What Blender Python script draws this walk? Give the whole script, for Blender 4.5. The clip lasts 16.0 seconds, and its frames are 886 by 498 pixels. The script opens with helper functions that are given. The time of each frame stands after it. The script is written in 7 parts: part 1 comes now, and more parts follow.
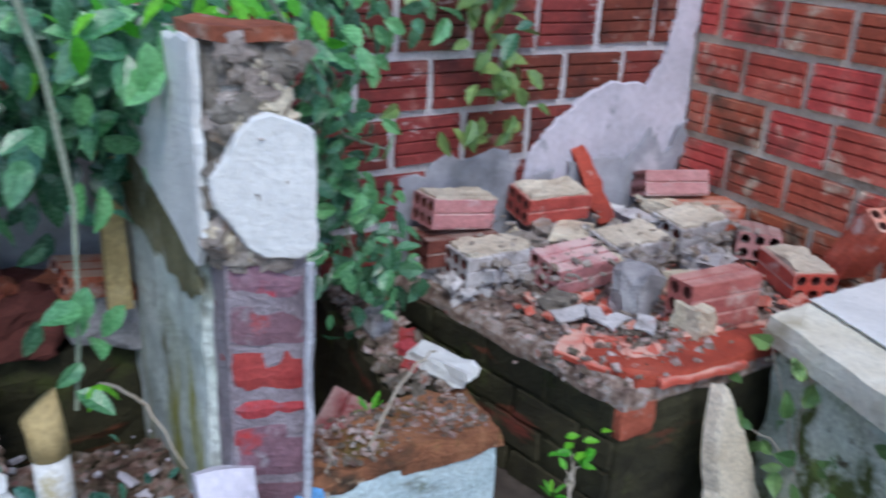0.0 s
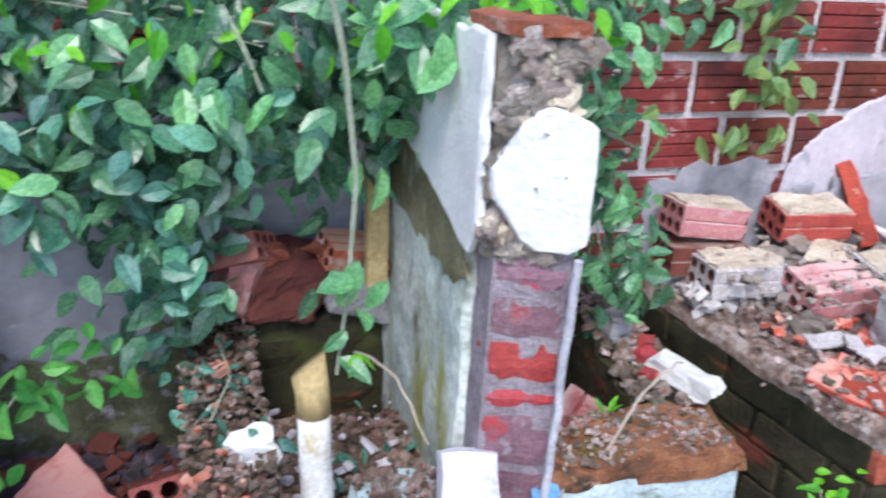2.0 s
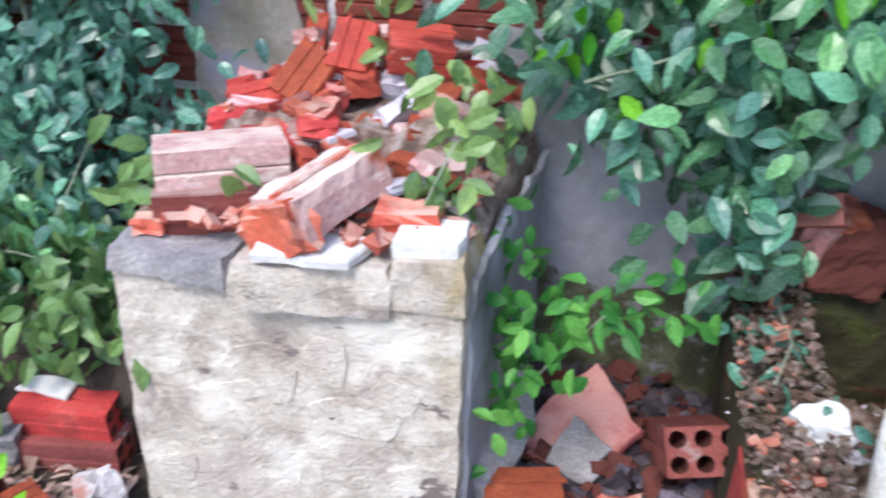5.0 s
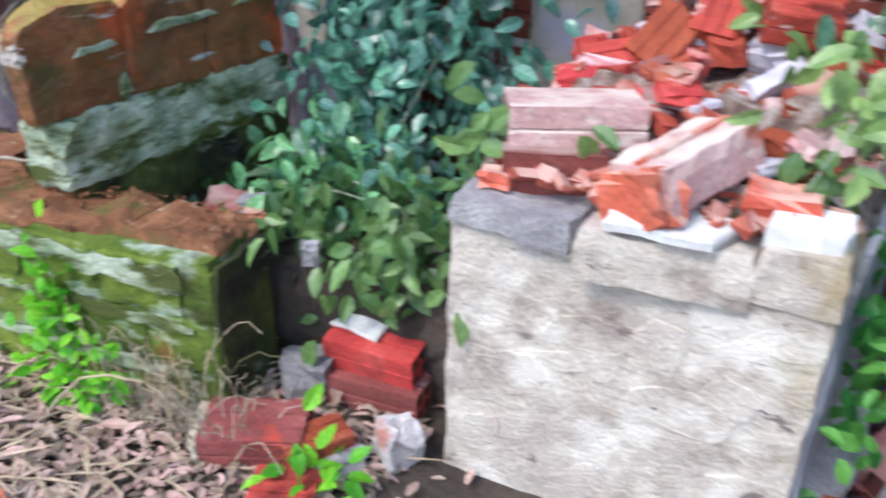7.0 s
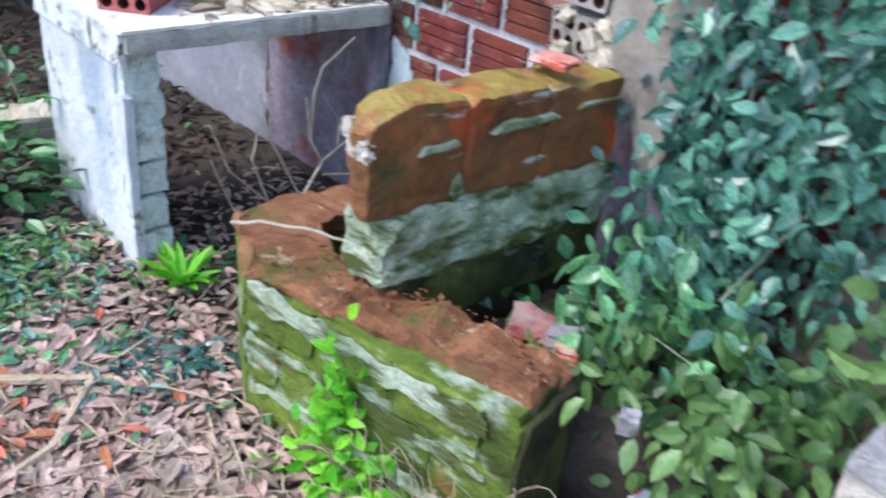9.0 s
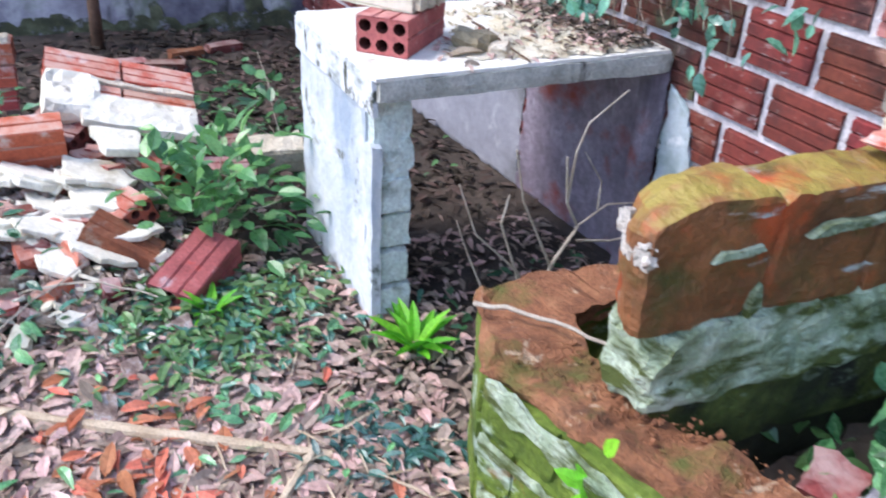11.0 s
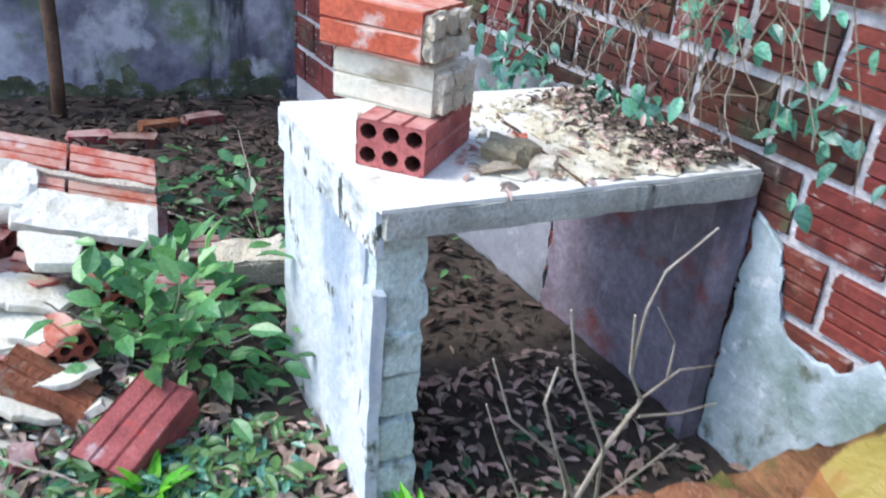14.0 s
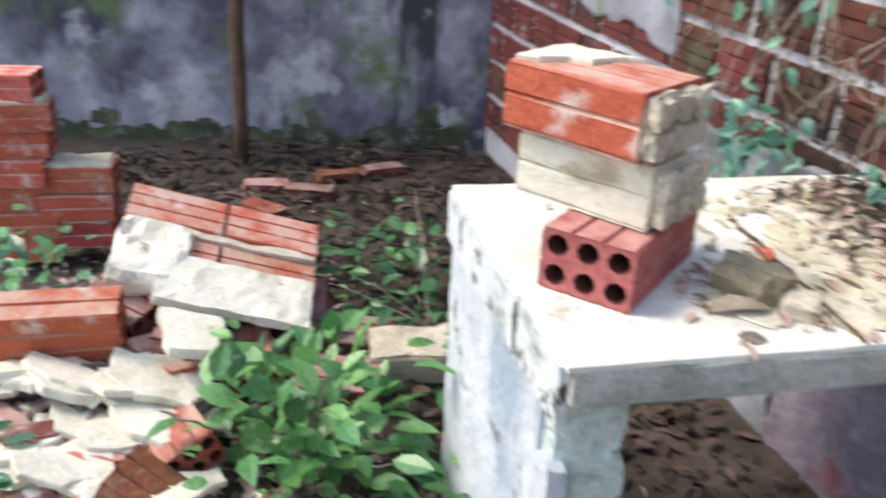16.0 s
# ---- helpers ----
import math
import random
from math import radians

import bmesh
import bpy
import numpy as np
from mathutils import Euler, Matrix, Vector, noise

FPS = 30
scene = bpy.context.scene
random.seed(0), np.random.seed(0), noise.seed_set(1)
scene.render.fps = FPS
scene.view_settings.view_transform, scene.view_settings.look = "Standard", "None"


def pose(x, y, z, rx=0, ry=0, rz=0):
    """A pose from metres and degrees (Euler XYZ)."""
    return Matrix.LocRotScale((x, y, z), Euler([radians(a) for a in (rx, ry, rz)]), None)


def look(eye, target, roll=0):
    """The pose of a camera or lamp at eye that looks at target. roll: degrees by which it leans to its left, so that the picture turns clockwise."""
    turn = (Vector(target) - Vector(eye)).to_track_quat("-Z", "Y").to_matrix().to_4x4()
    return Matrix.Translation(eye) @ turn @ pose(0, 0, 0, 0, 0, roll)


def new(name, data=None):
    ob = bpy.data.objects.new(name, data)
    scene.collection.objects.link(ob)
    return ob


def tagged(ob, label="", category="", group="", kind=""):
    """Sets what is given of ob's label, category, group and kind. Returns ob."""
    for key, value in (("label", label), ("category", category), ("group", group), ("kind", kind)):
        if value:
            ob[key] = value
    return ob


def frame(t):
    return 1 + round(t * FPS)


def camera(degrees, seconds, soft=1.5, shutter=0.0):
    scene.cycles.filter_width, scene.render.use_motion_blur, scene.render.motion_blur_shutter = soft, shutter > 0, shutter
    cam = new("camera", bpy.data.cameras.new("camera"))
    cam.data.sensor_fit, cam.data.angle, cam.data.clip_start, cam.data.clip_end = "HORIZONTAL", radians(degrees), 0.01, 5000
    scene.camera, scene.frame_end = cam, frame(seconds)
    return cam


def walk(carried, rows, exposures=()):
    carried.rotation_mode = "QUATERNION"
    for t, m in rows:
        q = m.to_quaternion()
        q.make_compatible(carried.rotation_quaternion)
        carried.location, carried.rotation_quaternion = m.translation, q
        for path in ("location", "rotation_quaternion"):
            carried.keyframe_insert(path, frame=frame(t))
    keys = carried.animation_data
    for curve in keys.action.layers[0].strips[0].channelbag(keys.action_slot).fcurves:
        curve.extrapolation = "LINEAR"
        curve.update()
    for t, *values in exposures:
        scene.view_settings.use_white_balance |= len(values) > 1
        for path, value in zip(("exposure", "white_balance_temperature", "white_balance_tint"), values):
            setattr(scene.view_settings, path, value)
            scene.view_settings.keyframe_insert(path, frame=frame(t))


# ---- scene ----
cam = camera(54.6, 16.0, soft=2.0, shutter=0.8)
PATH = [
    (0, (0.030, -0.142, 1.511), (1.028, 1.431, 0.783), 3.0),
    (0.5, (-0.010, -0.119, 1.527), (0.854, 1.527, 0.789), 3.4),
    (1, (-0.023, -0.105, 1.522), (0.733, 1.592, 0.781), 3.3),
    (1.5, (-0.043, -0.097, 1.514), (0.613, 1.638, 0.765), 3.2),
    (2, (-0.075, -0.091, 1.510), (0.495, 1.667, 0.745), 3.3),
    (2.5, (-0.110, -0.074, 1.500), (0.331, 1.710, 0.709), 3.3),
    (3, (-0.157, -0.053, 1.485), (0.124, 1.751, 0.669), 3.2),
    (3.5, (-0.238, -0.037, 1.476), (-0.093, 1.771, 0.633), 3.2),
    (4, (-0.330, -0.024, 1.482), (-0.353, 1.771, 0.600), 2.9),
    (4.5, (-0.378, -0.026, 1.485), (-0.597, 1.743, 0.579), 2.0),
    (4.7, (-0.390, -0.022, 1.483), (-0.679, 1.734, 0.570), 1.8),
    (6.8, (-0.610, -0.025, 1.415), (-1.404, 1.533, 0.445), 1.2),
    (7, (-0.649, -0.020, 1.406), (-1.504, 1.503, 0.432), 1.1),
    (7.5, (-0.733, 0.001, 1.408), (-1.695, 1.461, 0.437), 1.9),
    (8, (-0.855, 0.051, 1.427), (-1.933, 1.437, 0.471), 2.9),
    (8.5, (-0.996, 0.054, 1.491), (-2.127, 1.392, 0.526), 4.5),
    (9, (-1.160, 0.049, 1.557), (-2.332, 1.334, 0.570), 6.5),
    (9.5, (-1.252, 0.078, 1.560), (-2.522, 1.272, 0.580), 6.9),
    (10, (-1.344, 0.105, 1.564), (-2.681, 1.211, 0.570), 6.6),
    (10.2, (-1.384, 0.126, 1.560), (-2.760, 1.177, 0.559), 6.1),
    (12.3, (-1.658, 0.349, 1.444), (-3.256, 1.097, 0.500), 0.5),
    (12.5, (-1.699, 0.360, 1.417), (-3.304, 1.130, 0.503), 1.3),
    (13, (-1.837, 0.396, 1.429), (-3.423, 1.229, 0.540), 2.9),
    (13.5, (-1.989, 0.445, 1.471), (-3.538, 1.333, 0.569), 4.0),
    (14, (-2.111, 0.474, 1.478), (-3.651, 1.386, 0.584), 4.8),
    (14.5, (-2.217, 0.503, 1.474), (-3.777, 1.406, 0.607), 5.1),
    (15, (-2.349, 0.560, 1.464), (-3.946, 1.414, 0.615), 4.9),
    (15.5, (-2.452, 0.608, 1.450), (-4.104, 1.360, 0.609), 4.9),
    (16, (-2.557, 0.669, 1.441), (-4.289, 1.194, 0.590), 2.9),
]
EXPOSURES = [(0, 0.74, 5850, 8), (0.5, 0.94, 5800, 8), (1.5, 1.32, 6050, 10), (3, 1.57, 6500, 13), (7, 1.47, 6400, 10), (8.5, 1.48, 6200, 9), (9, 1.52, 6200, 10), (9.5, 1.63, 6350, 14), (10, 1.66, 6300, 15), (12.5, 1.66, 6250, 12), (13.5, 1.62, 5950, 9), (14, 1.62, 6200, 8), (15, 1.55, 6800, 7), (16, 1.52, 7300, 9)]
walk(cam, [(t, look(eye, target, roll)) for t, eye, target, roll in PATH], EXPOSURES)

# ---- world and light ----
world = bpy.data.worlds.new("sky")
scene.world = world
world.use_nodes = True
sky = world.node_tree.nodes.new("ShaderNodeTexSky")
sky.sky_type = "NISHITA"
sky.sun_disc = False
SUN_FROM = Vector((-1.6, -4.2, 6.0))
sky.sun_elevation = math.atan2(SUN_FROM.z, math.hypot(SUN_FROM.x, SUN_FROM.y))
sky.sun_rotation = math.atan2(SUN_FROM.x, SUN_FROM.y)
world.node_tree.links.new(sky.outputs[0], world.node_tree.nodes["Background"].inputs[0])
world.node_tree.nodes["Background"].inputs[1].default_value = 0.15
sun = new("sun", bpy.data.lights.new("sun", "SUN"))
sun.data.energy, sun.data.angle, sun.data.color = 1.05, radians(20), (1.0, 0.96, 0.9)
sun.matrix_world = look(SUN_FROM, (0, 0, 0))


# ---- materials ----
def material(name, stops, scale=5.0, rough=0.85, bump=0.35, stains=(), rnd=0.0, top=None, island=0.0, spec=0.3, thin=0.0, grain=1.0):
    """Noise colour in world space. stains: (colour, scale, low, high, stretch). top: colour laid on upward faces."""
    m = bpy.data.materials.new(name)
    m.use_nodes = True
    tree = m.node_tree
    nodes, links = tree.nodes, tree.links
    bsdf, out = nodes["Principled BSDF"], nodes["Material Output"]
    geo = nodes.new("ShaderNodeNewGeometry")

    def noise_node(s, detail=6.0, stretch=(1, 1, 1), shift=0.0):
        mp = nodes.new("ShaderNodeMapping")
        mp.inputs["Scale"].default_value = stretch
        mp.inputs["Location"].default_value = (shift, shift * 0.7, shift * 1.3)
        links.new(geo.outputs["Position"], mp.inputs["Vector"])
        n = nodes.new("ShaderNodeTexNoise")
        n.inputs["Scale"].default_value = s
        n.inputs["Detail"].default_value = detail
        n.inputs["Roughness"].default_value = 0.62
        links.new(mp.outputs[0], n.inputs["Vector"])
        return n.outputs["Fac"]

    def ranged(value, lo, hi, a=0.0, b=1.0):
        r = nodes.new("ShaderNodeMapRange")
        r.inputs[1].default_value, r.inputs[2].default_value = lo, hi
        r.inputs[3].default_value, r.inputs[4].default_value = a, b
        links.new(value, r.inputs[0])
        return r.outputs[0]

    def mixed(fac, a, b, mode="MIX"):
        x = nodes.new("ShaderNodeMix")
        x.data_type, x.blend_type = "RGBA", mode
        for socket, v in ((x.inputs[0], fac), (x.inputs[6], a), (x.inputs[7], b)):
            if isinstance(v, (tuple, float, int)):
                socket.default_value = (*v, 1) if isinstance(v, tuple) else v
            else:
                links.new(v, socket)
        return x.outputs[2]

    def times(a, b):
        x = nodes.new("ShaderNodeMath")
        x.operation = "MULTIPLY"
        x.use_clamp = True
        links.new(a, x.inputs[0])
        links.new(b, x.inputs[1])
        return x.outputs[0]

    big = noise_node(scale)
    ramp = nodes.new("ShaderNodeValToRGB")
    while len(ramp.color_ramp.elements) < len(stops):
        ramp.color_ramp.elements.new(0.5)
    for e, (at, col) in zip(ramp.color_ramp.elements, stops):
        e.position, e.color = at, (*col, 1)
    links.new(big, ramp.inputs[0])
    colour = ramp.outputs[0]
    fine = noise_node(scale * 11, 4.0, shift=3.1)
    colour = mixed(1.0, colour, mixed(ranged(fine, 0.3, 0.7), (1 - 0.28 * grain,) * 3, (1 + 0.18 * grain,) * 3), "MULTIPLY")
    for k, (col, s, lo, hi, stretch) in enumerate(stains):
        colour = mixed(ranged(noise_node(s, 8.0, stretch, 5.7 * (k + 1)), lo, hi), colour, col)
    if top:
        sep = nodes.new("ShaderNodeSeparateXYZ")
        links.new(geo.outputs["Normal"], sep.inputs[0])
        top_mask = times(ranged(sep.outputs[2], 0.25, 0.8), ranged(noise_node(9.0, 6.0, shift=11.0), 0.36, 0.56))
        colour = mixed(top_mask, colour, top)
    for amount, source in ((rnd, "ShaderNodeObjectInfo"), (island, None)):
        if amount:
            value = nodes.new(source).outputs["Random"] if source else geo.outputs["Random Per Island"]
            hsv = nodes.new("ShaderNodeHueSaturation")
            links.new(ranged(value, 0, 1, 1 - amount, 1 + amount), hsv.inputs["Value"])
            links.new(ranged(value, 0, 1, 0.5 + amount * 0.05, 0.5 - amount * 0.05), hsv.inputs["Hue"])
            links.new(colour, hsv.inputs["Color"])
            colour = hsv.outputs[0]
    links.new(colour, bsdf.inputs["Base Color"])
    links.new(ranged(fine, 0.3, 0.7, rough - 0.1, min(1.0, rough + 0.1)), bsdf.inputs["Roughness"])
    bsdf.inputs["Specular IOR Level"].default_value = spec
    if bump:
        b = nodes.new("ShaderNodeBump")
        b.inputs["Strength"].default_value = bump
        b.inputs["Distance"].default_value = 0.012
        mixh = nodes.new("ShaderNodeMath")
        mixh.operation = "ADD"
        links.new(fine, mixh.inputs[0])
        links.new(big, mixh.inputs[1])
        links.new(mixh.outputs[0], b.inputs["Height"])
        links.new(b.outputs[0], bsdf.inputs["Normal"])
    if thin:
        tr = nodes.new("ShaderNodeBsdfTranslucent")
        links.new(colour, tr.inputs[0])
        ms = nodes.new("ShaderNodeMixShader")
        ms.inputs[0].default_value = thin
        links.new(bsdf.outputs[0], ms.inputs[1])
        links.new(tr.outputs[0], ms.inputs[2])
        links.new(ms.outputs[0], out.inputs[0])
    return m


ONE, DRIP = (1, 1, 1), (1, 1, 0.25)
soil = material("soil", [(0.3, (0.035, 0.027, 0.022)), (0.55, (0.075, 0.058, 0.047)), (0.8, (0.13, 0.105, 0.085))], 4, 0.95, 0.9)
mortar = material("mortar", [(0.3, (0.52, 0.49, 0.50)), (0.7, (0.72, 0.69, 0.71))], 7, 0.95, 0.8, [((0.20, 0.17, 0.17), 4, 0.57, 0.72, ONE)])
wall_brick = material("wall_brick", [(0.25, (0.11, 0.026, 0.022)), (0.55, (0.22, 0.046, 0.036)), (0.85, (0.32, 0.09, 0.065))], 4, 0.82, 0.5,
                      [((0.46, 0.38, 0.37), 14, 0.61, 0.70, (1, 1, 2.5)), ((0.055, 0.025, 0.024), 3.2, 0.52, 0.68, ONE), ((0.34, 0.16, 0.13), 7, 0.60, 0.72, ONE)], rnd=0.28)
sooty_brick = material("sooty_brick", [(0.25, (0.07, 0.022, 0.018)), (0.55, (0.15, 0.045, 0.034)), (0.85, (0.25, 0.10, 0.07))], 4, 0.88, 0.5,
                       [((0.30, 0.26, 0.24), 9, 0.58, 0.70, (1, 1, 1.5)), ((0.04, 0.026, 0.022), 3.0, 0.48, 0.64, ONE), ((0.09, 0.09, 0.05), 6, 0.58, 0.70, ONE)], rnd=0.35)
dust_tan = material("dust_tan", [(0.3, (0.50, 0.42, 0.27)), (0.48, (0.66, 0.59, 0.43)), (0.72, (0.77, 0.72, 0.60))], 9, 0.98, 0.6, [((0.36, 0.30, 0.21), 7, 0.58, 0.70, ONE)], grain=0.6)
boundary = material("boundary_render", [(0.36, (0.10, 0.092, 0.125)), (0.45, (0.19, 0.178, 0.215)), (0.54, (0.31, 0.29, 0.34)), (0.64, (0.50, 0.48, 0.52))], 2.1, 0.92, 0.3,
                    [((0.06, 0.055, 0.08), 1.5, 0.51, 0.60, (1, 1, 0.6)), ((0.13, 0.17, 0.08), 1.9, 0.52, 0.64, ONE), ((0.05, 0.05, 0.055), 3.4, 0.57, 0.65, DRIP), ((0.50, 0.48, 0.51), 2.6, 0.58, 0.68, ONE)], grain=0.4)
base_moss = material("base_moss", [(0.25, (0.035, 0.035, 0.028)), (0.5, (0.085, 0.09, 0.05)), (0.75, (0.20, 0.21, 0.13))], 9, 0.95, 0.8, [((0.26, 0.25, 0.28), 13, 0.56, 0.66, ONE)])
old_brick = material("old_brick", [(0.25, (0.16, 0.05, 0.03)), (0.5, (0.3, 0.09, 0.05)), (0.8, (0.38, 0.19, 0.12))], 6, 0.9, 0.8,
                     [((0.42, 0.33, 0.26), 10, 0.55, 0.68, ONE), ((0.08, 0.05, 0.035), 7, 0.57, 0.72, ONE)], rnd=0.25)
# Brick tops: dust, and brighter light on upward faces put into the colour.
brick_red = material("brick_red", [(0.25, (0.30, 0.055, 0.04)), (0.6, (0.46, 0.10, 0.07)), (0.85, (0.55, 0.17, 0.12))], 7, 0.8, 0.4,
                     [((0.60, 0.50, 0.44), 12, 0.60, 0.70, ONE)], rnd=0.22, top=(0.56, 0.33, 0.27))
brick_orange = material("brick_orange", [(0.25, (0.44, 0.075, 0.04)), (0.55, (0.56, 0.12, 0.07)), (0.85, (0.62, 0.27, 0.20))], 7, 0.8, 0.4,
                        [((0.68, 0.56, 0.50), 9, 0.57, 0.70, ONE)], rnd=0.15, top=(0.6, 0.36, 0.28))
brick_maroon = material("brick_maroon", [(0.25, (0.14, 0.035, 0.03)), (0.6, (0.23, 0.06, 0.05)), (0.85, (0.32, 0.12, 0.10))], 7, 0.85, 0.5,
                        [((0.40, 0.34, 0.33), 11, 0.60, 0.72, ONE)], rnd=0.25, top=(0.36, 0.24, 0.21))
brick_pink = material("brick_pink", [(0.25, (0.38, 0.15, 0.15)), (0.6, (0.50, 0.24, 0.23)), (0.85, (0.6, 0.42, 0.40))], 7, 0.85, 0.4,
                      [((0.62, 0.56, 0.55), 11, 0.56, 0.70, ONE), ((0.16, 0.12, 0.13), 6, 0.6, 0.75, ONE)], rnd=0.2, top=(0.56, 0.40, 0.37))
crust = material("mortar_crust", [(0.25, (0.52, 0.43, 0.30)), (0.55, (0.71, 0.62, 0.48)), (0.85, (0.78, 0.72, 0.61))], 9, 0.95, 0.9,
                 [((0.42, 0.26, 0.17), 9, 0.65, 0.76, ONE), ((0.44, 0.36, 0.25), 5, 0.60, 0.74, ONE)], rnd=0.1)
side_brick = material("side_brick", [(0.25, (0.26, 0.05, 0.032)), (0.5, (0.48, 0.10, 0.06)), (0.8, (0.58, 0.24, 0.16))], 6, 0.9, 0.8,
                      [((0.62, 0.49, 0.37), 7, 0.55, 0.64, ONE), ((0.11, 0.06, 0.04), 4, 0.51, 0.66, ONE)], rnd=0.25)
pale_mortar = material("pale_mortar", [(0.3, (0.50, 0.41, 0.31)), (0.7, (0.74, 0.66, 0.54))], 7, 0.95, 0.8, [((0.19, 0.13, 0.09), 4, 0.56, 0.70, ONE)])
# rubble_mix darkened for the pens: their shade is put into the colour.
shaded_rubble = material("shaded_rubble", [(0.2, (0.05, 0.03, 0.022)), (0.38, (0.12, 0.075, 0.055)), (0.5, (0.22, 0.15, 0.11)), (0.62, (0.34, 0.28, 0.25)), (0.74, (0.36, 0.10, 0.055))], 26, 0.95, 0.8, island=0.5)
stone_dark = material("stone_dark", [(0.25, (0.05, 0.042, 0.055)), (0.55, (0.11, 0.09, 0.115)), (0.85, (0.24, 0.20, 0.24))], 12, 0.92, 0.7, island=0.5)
pale_block = material("pale_block", [(0.25, (0.40, 0.36, 0.36)), (0.55, (0.58, 0.54, 0.54)), (0.85, (0.70, 0.67, 0.66))], 9, 0.92, 0.7,
                      [((0.44, 0.20, 0.16), 8, 0.60, 0.70, ONE), ((0.24, 0.21, 0.20), 6, 0.58, 0.70, ONE)], rnd=0.12)
branch_tan = material("branch_tan", [(0.3, (0.42, 0.31, 0.20)), (0.7, (0.62, 0.50, 0.36))], 14, 0.85, 0.4)
leaf_bush = material("leaf_bush", [(0.25, (0.035, 0.14, 0.050)), (0.55, (0.08, 0.24, 0.08)), (0.85, (0.16, 0.36, 0.11))], 9, 0.34, 0.15, rnd=0.5, island=0.5, spec=0.7, thin=0.3)
cream_plaster = material("cream_plaster", [(0.25, (0.66, 0.59, 0.45)), (0.55, (0.77, 0.72, 0.60)), (0.85, (0.80, 0.77, 0.68))], 6, 0.9, 0.5,
                         [((0.46, 0.40, 0.28), 6, 0.57, 0.70, ONE), ((0.24, 0.20, 0.15), 15, 0.64, 0.72, ONE)], rnd=0.1, grain=0.5)
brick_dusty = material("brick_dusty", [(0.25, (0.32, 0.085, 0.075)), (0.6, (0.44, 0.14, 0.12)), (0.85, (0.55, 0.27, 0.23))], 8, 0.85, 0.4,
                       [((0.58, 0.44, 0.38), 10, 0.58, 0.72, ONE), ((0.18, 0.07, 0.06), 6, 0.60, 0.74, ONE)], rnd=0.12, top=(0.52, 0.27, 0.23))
brick_wine = material("brick_wine", [(0.25, (0.17, 0.042, 0.038)), (0.6, (0.30, 0.085, 0.075)), (0.85, (0.42, 0.19, 0.17))], 8, 0.85, 0.5,
                      [((0.40, 0.33, 0.33), 9, 0.60, 0.70, ONE), ((0.48, 0.07, 0.04), 7, 0.60, 0.68, ONE)], rnd=0.1)
mauve_mortar = material("mauve_mortar", [(0.3, (0.19, 0.15, 0.17)), (0.7, (0.38, 0.33, 0.36))], 9, 0.95, 0.8)
broken_grey = material("broken_grey", [(0.25, (0.13, 0.105, 0.09)), (0.5, (0.33, 0.28, 0.24)), (0.8, (0.58, 0.52, 0.47))], 16, 0.95, 0.9,
                       [((0.30, 0.20, 0.13), 11, 0.56, 0.68, ONE), ((0.66, 0.62, 0.58), 20, 0.60, 0.68, ONE)], rnd=0.3)
rubble_mix = material("rubble_mix", [(0.2, (0.08, 0.045, 0.035)), (0.38, (0.18, 0.12, 0.095)), (0.5, (0.33, 0.24, 0.19)), (0.6, (0.50, 0.44, 0.40)), (0.72, (0.44, 0.15, 0.10))], 26, 0.95, 0.8, island=0.55)
plaster_white = material("plaster_white", [(0.25, (0.60, 0.59, 0.57)), (0.6, (0.74, 0.73, 0.71)), (0.85, (0.78, 0.77, 0.74))], 5, 0.9, 0.45,
                         [((0.50, 0.50, 0.48), 5, 0.57, 0.74, ONE), ((0.28, 0.25, 0.21), 22, 0.68, 0.75, ONE)], grain=0.3)
table_plaster = material("table_plaster", [(0.25, (0.46, 0.50, 0.55)), (0.5, (0.62, 0.64, 0.66)), (0.8, (0.70, 0.69, 0.67))], 4, 0.88, 0.45,
                         [((0.32, 0.38, 0.45), 3.4, 0.53, 0.68, (1, 1, 0.5)), ((0.30, 0.31, 0.27), 9, 0.60, 0.70, ONE), ((0.11, 0.12, 0.09), 13, 0.61, 0.69, (1, 1, 0.7))], grain=0.5)
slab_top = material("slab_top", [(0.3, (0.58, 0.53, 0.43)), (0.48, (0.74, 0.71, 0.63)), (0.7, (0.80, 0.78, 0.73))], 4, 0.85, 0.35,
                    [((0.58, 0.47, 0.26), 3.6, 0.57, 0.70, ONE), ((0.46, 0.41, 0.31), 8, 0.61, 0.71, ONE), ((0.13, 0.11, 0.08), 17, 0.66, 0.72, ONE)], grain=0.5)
side_mould = material("side_mould", [(0.25, (0.50, 0.53, 0.57)), (0.5, (0.64, 0.66, 0.67)), (0.8, (0.72, 0.71, 0.69))], 4, 0.88, 0.45,
                      [((0.30, 0.32, 0.30), 7, 0.54, 0.64, (1, 1, 2)), ((0.07, 0.075, 0.055), 24, 0.56, 0.62, (1, 1, 0.6)), ((0.10, 0.10, 0.08), 10, 0.60, 0.66, (1, 1, 0.5))], grain=0.5)
mortar_coat = material("mortar_coat", [(0.25, (0.64, 0.57, 0.43)), (0.5, (0.78, 0.72, 0.57)), (0.8, (0.84, 0.80, 0.68))], 6, 0.95, 0.5,
                       [((0.44, 0.36, 0.24), 6, 0.58, 0.70, (1, 1, 2)), ((0.40, 0.22, 0.14), 11, 0.66, 0.73, ONE)], rnd=0.05, grain=0.4)
damp_plaster = material("damp_plaster", [(0.25, (0.30, 0.36, 0.40)), (0.5, (0.46, 0.53, 0.57)), (0.8, (0.62, 0.66, 0.67))], 4, 0.9, 0.5,
                        [((0.20, 0.27, 0.25), 3.2, 0.50, 0.64, ONE), ((0.12, 0.14, 0.10), 8, 0.58, 0.68, (1, 1, 0.7)), ((0.70, 0.72, 0.73), 9, 0.62, 0.70, ONE)], grain=0.6)
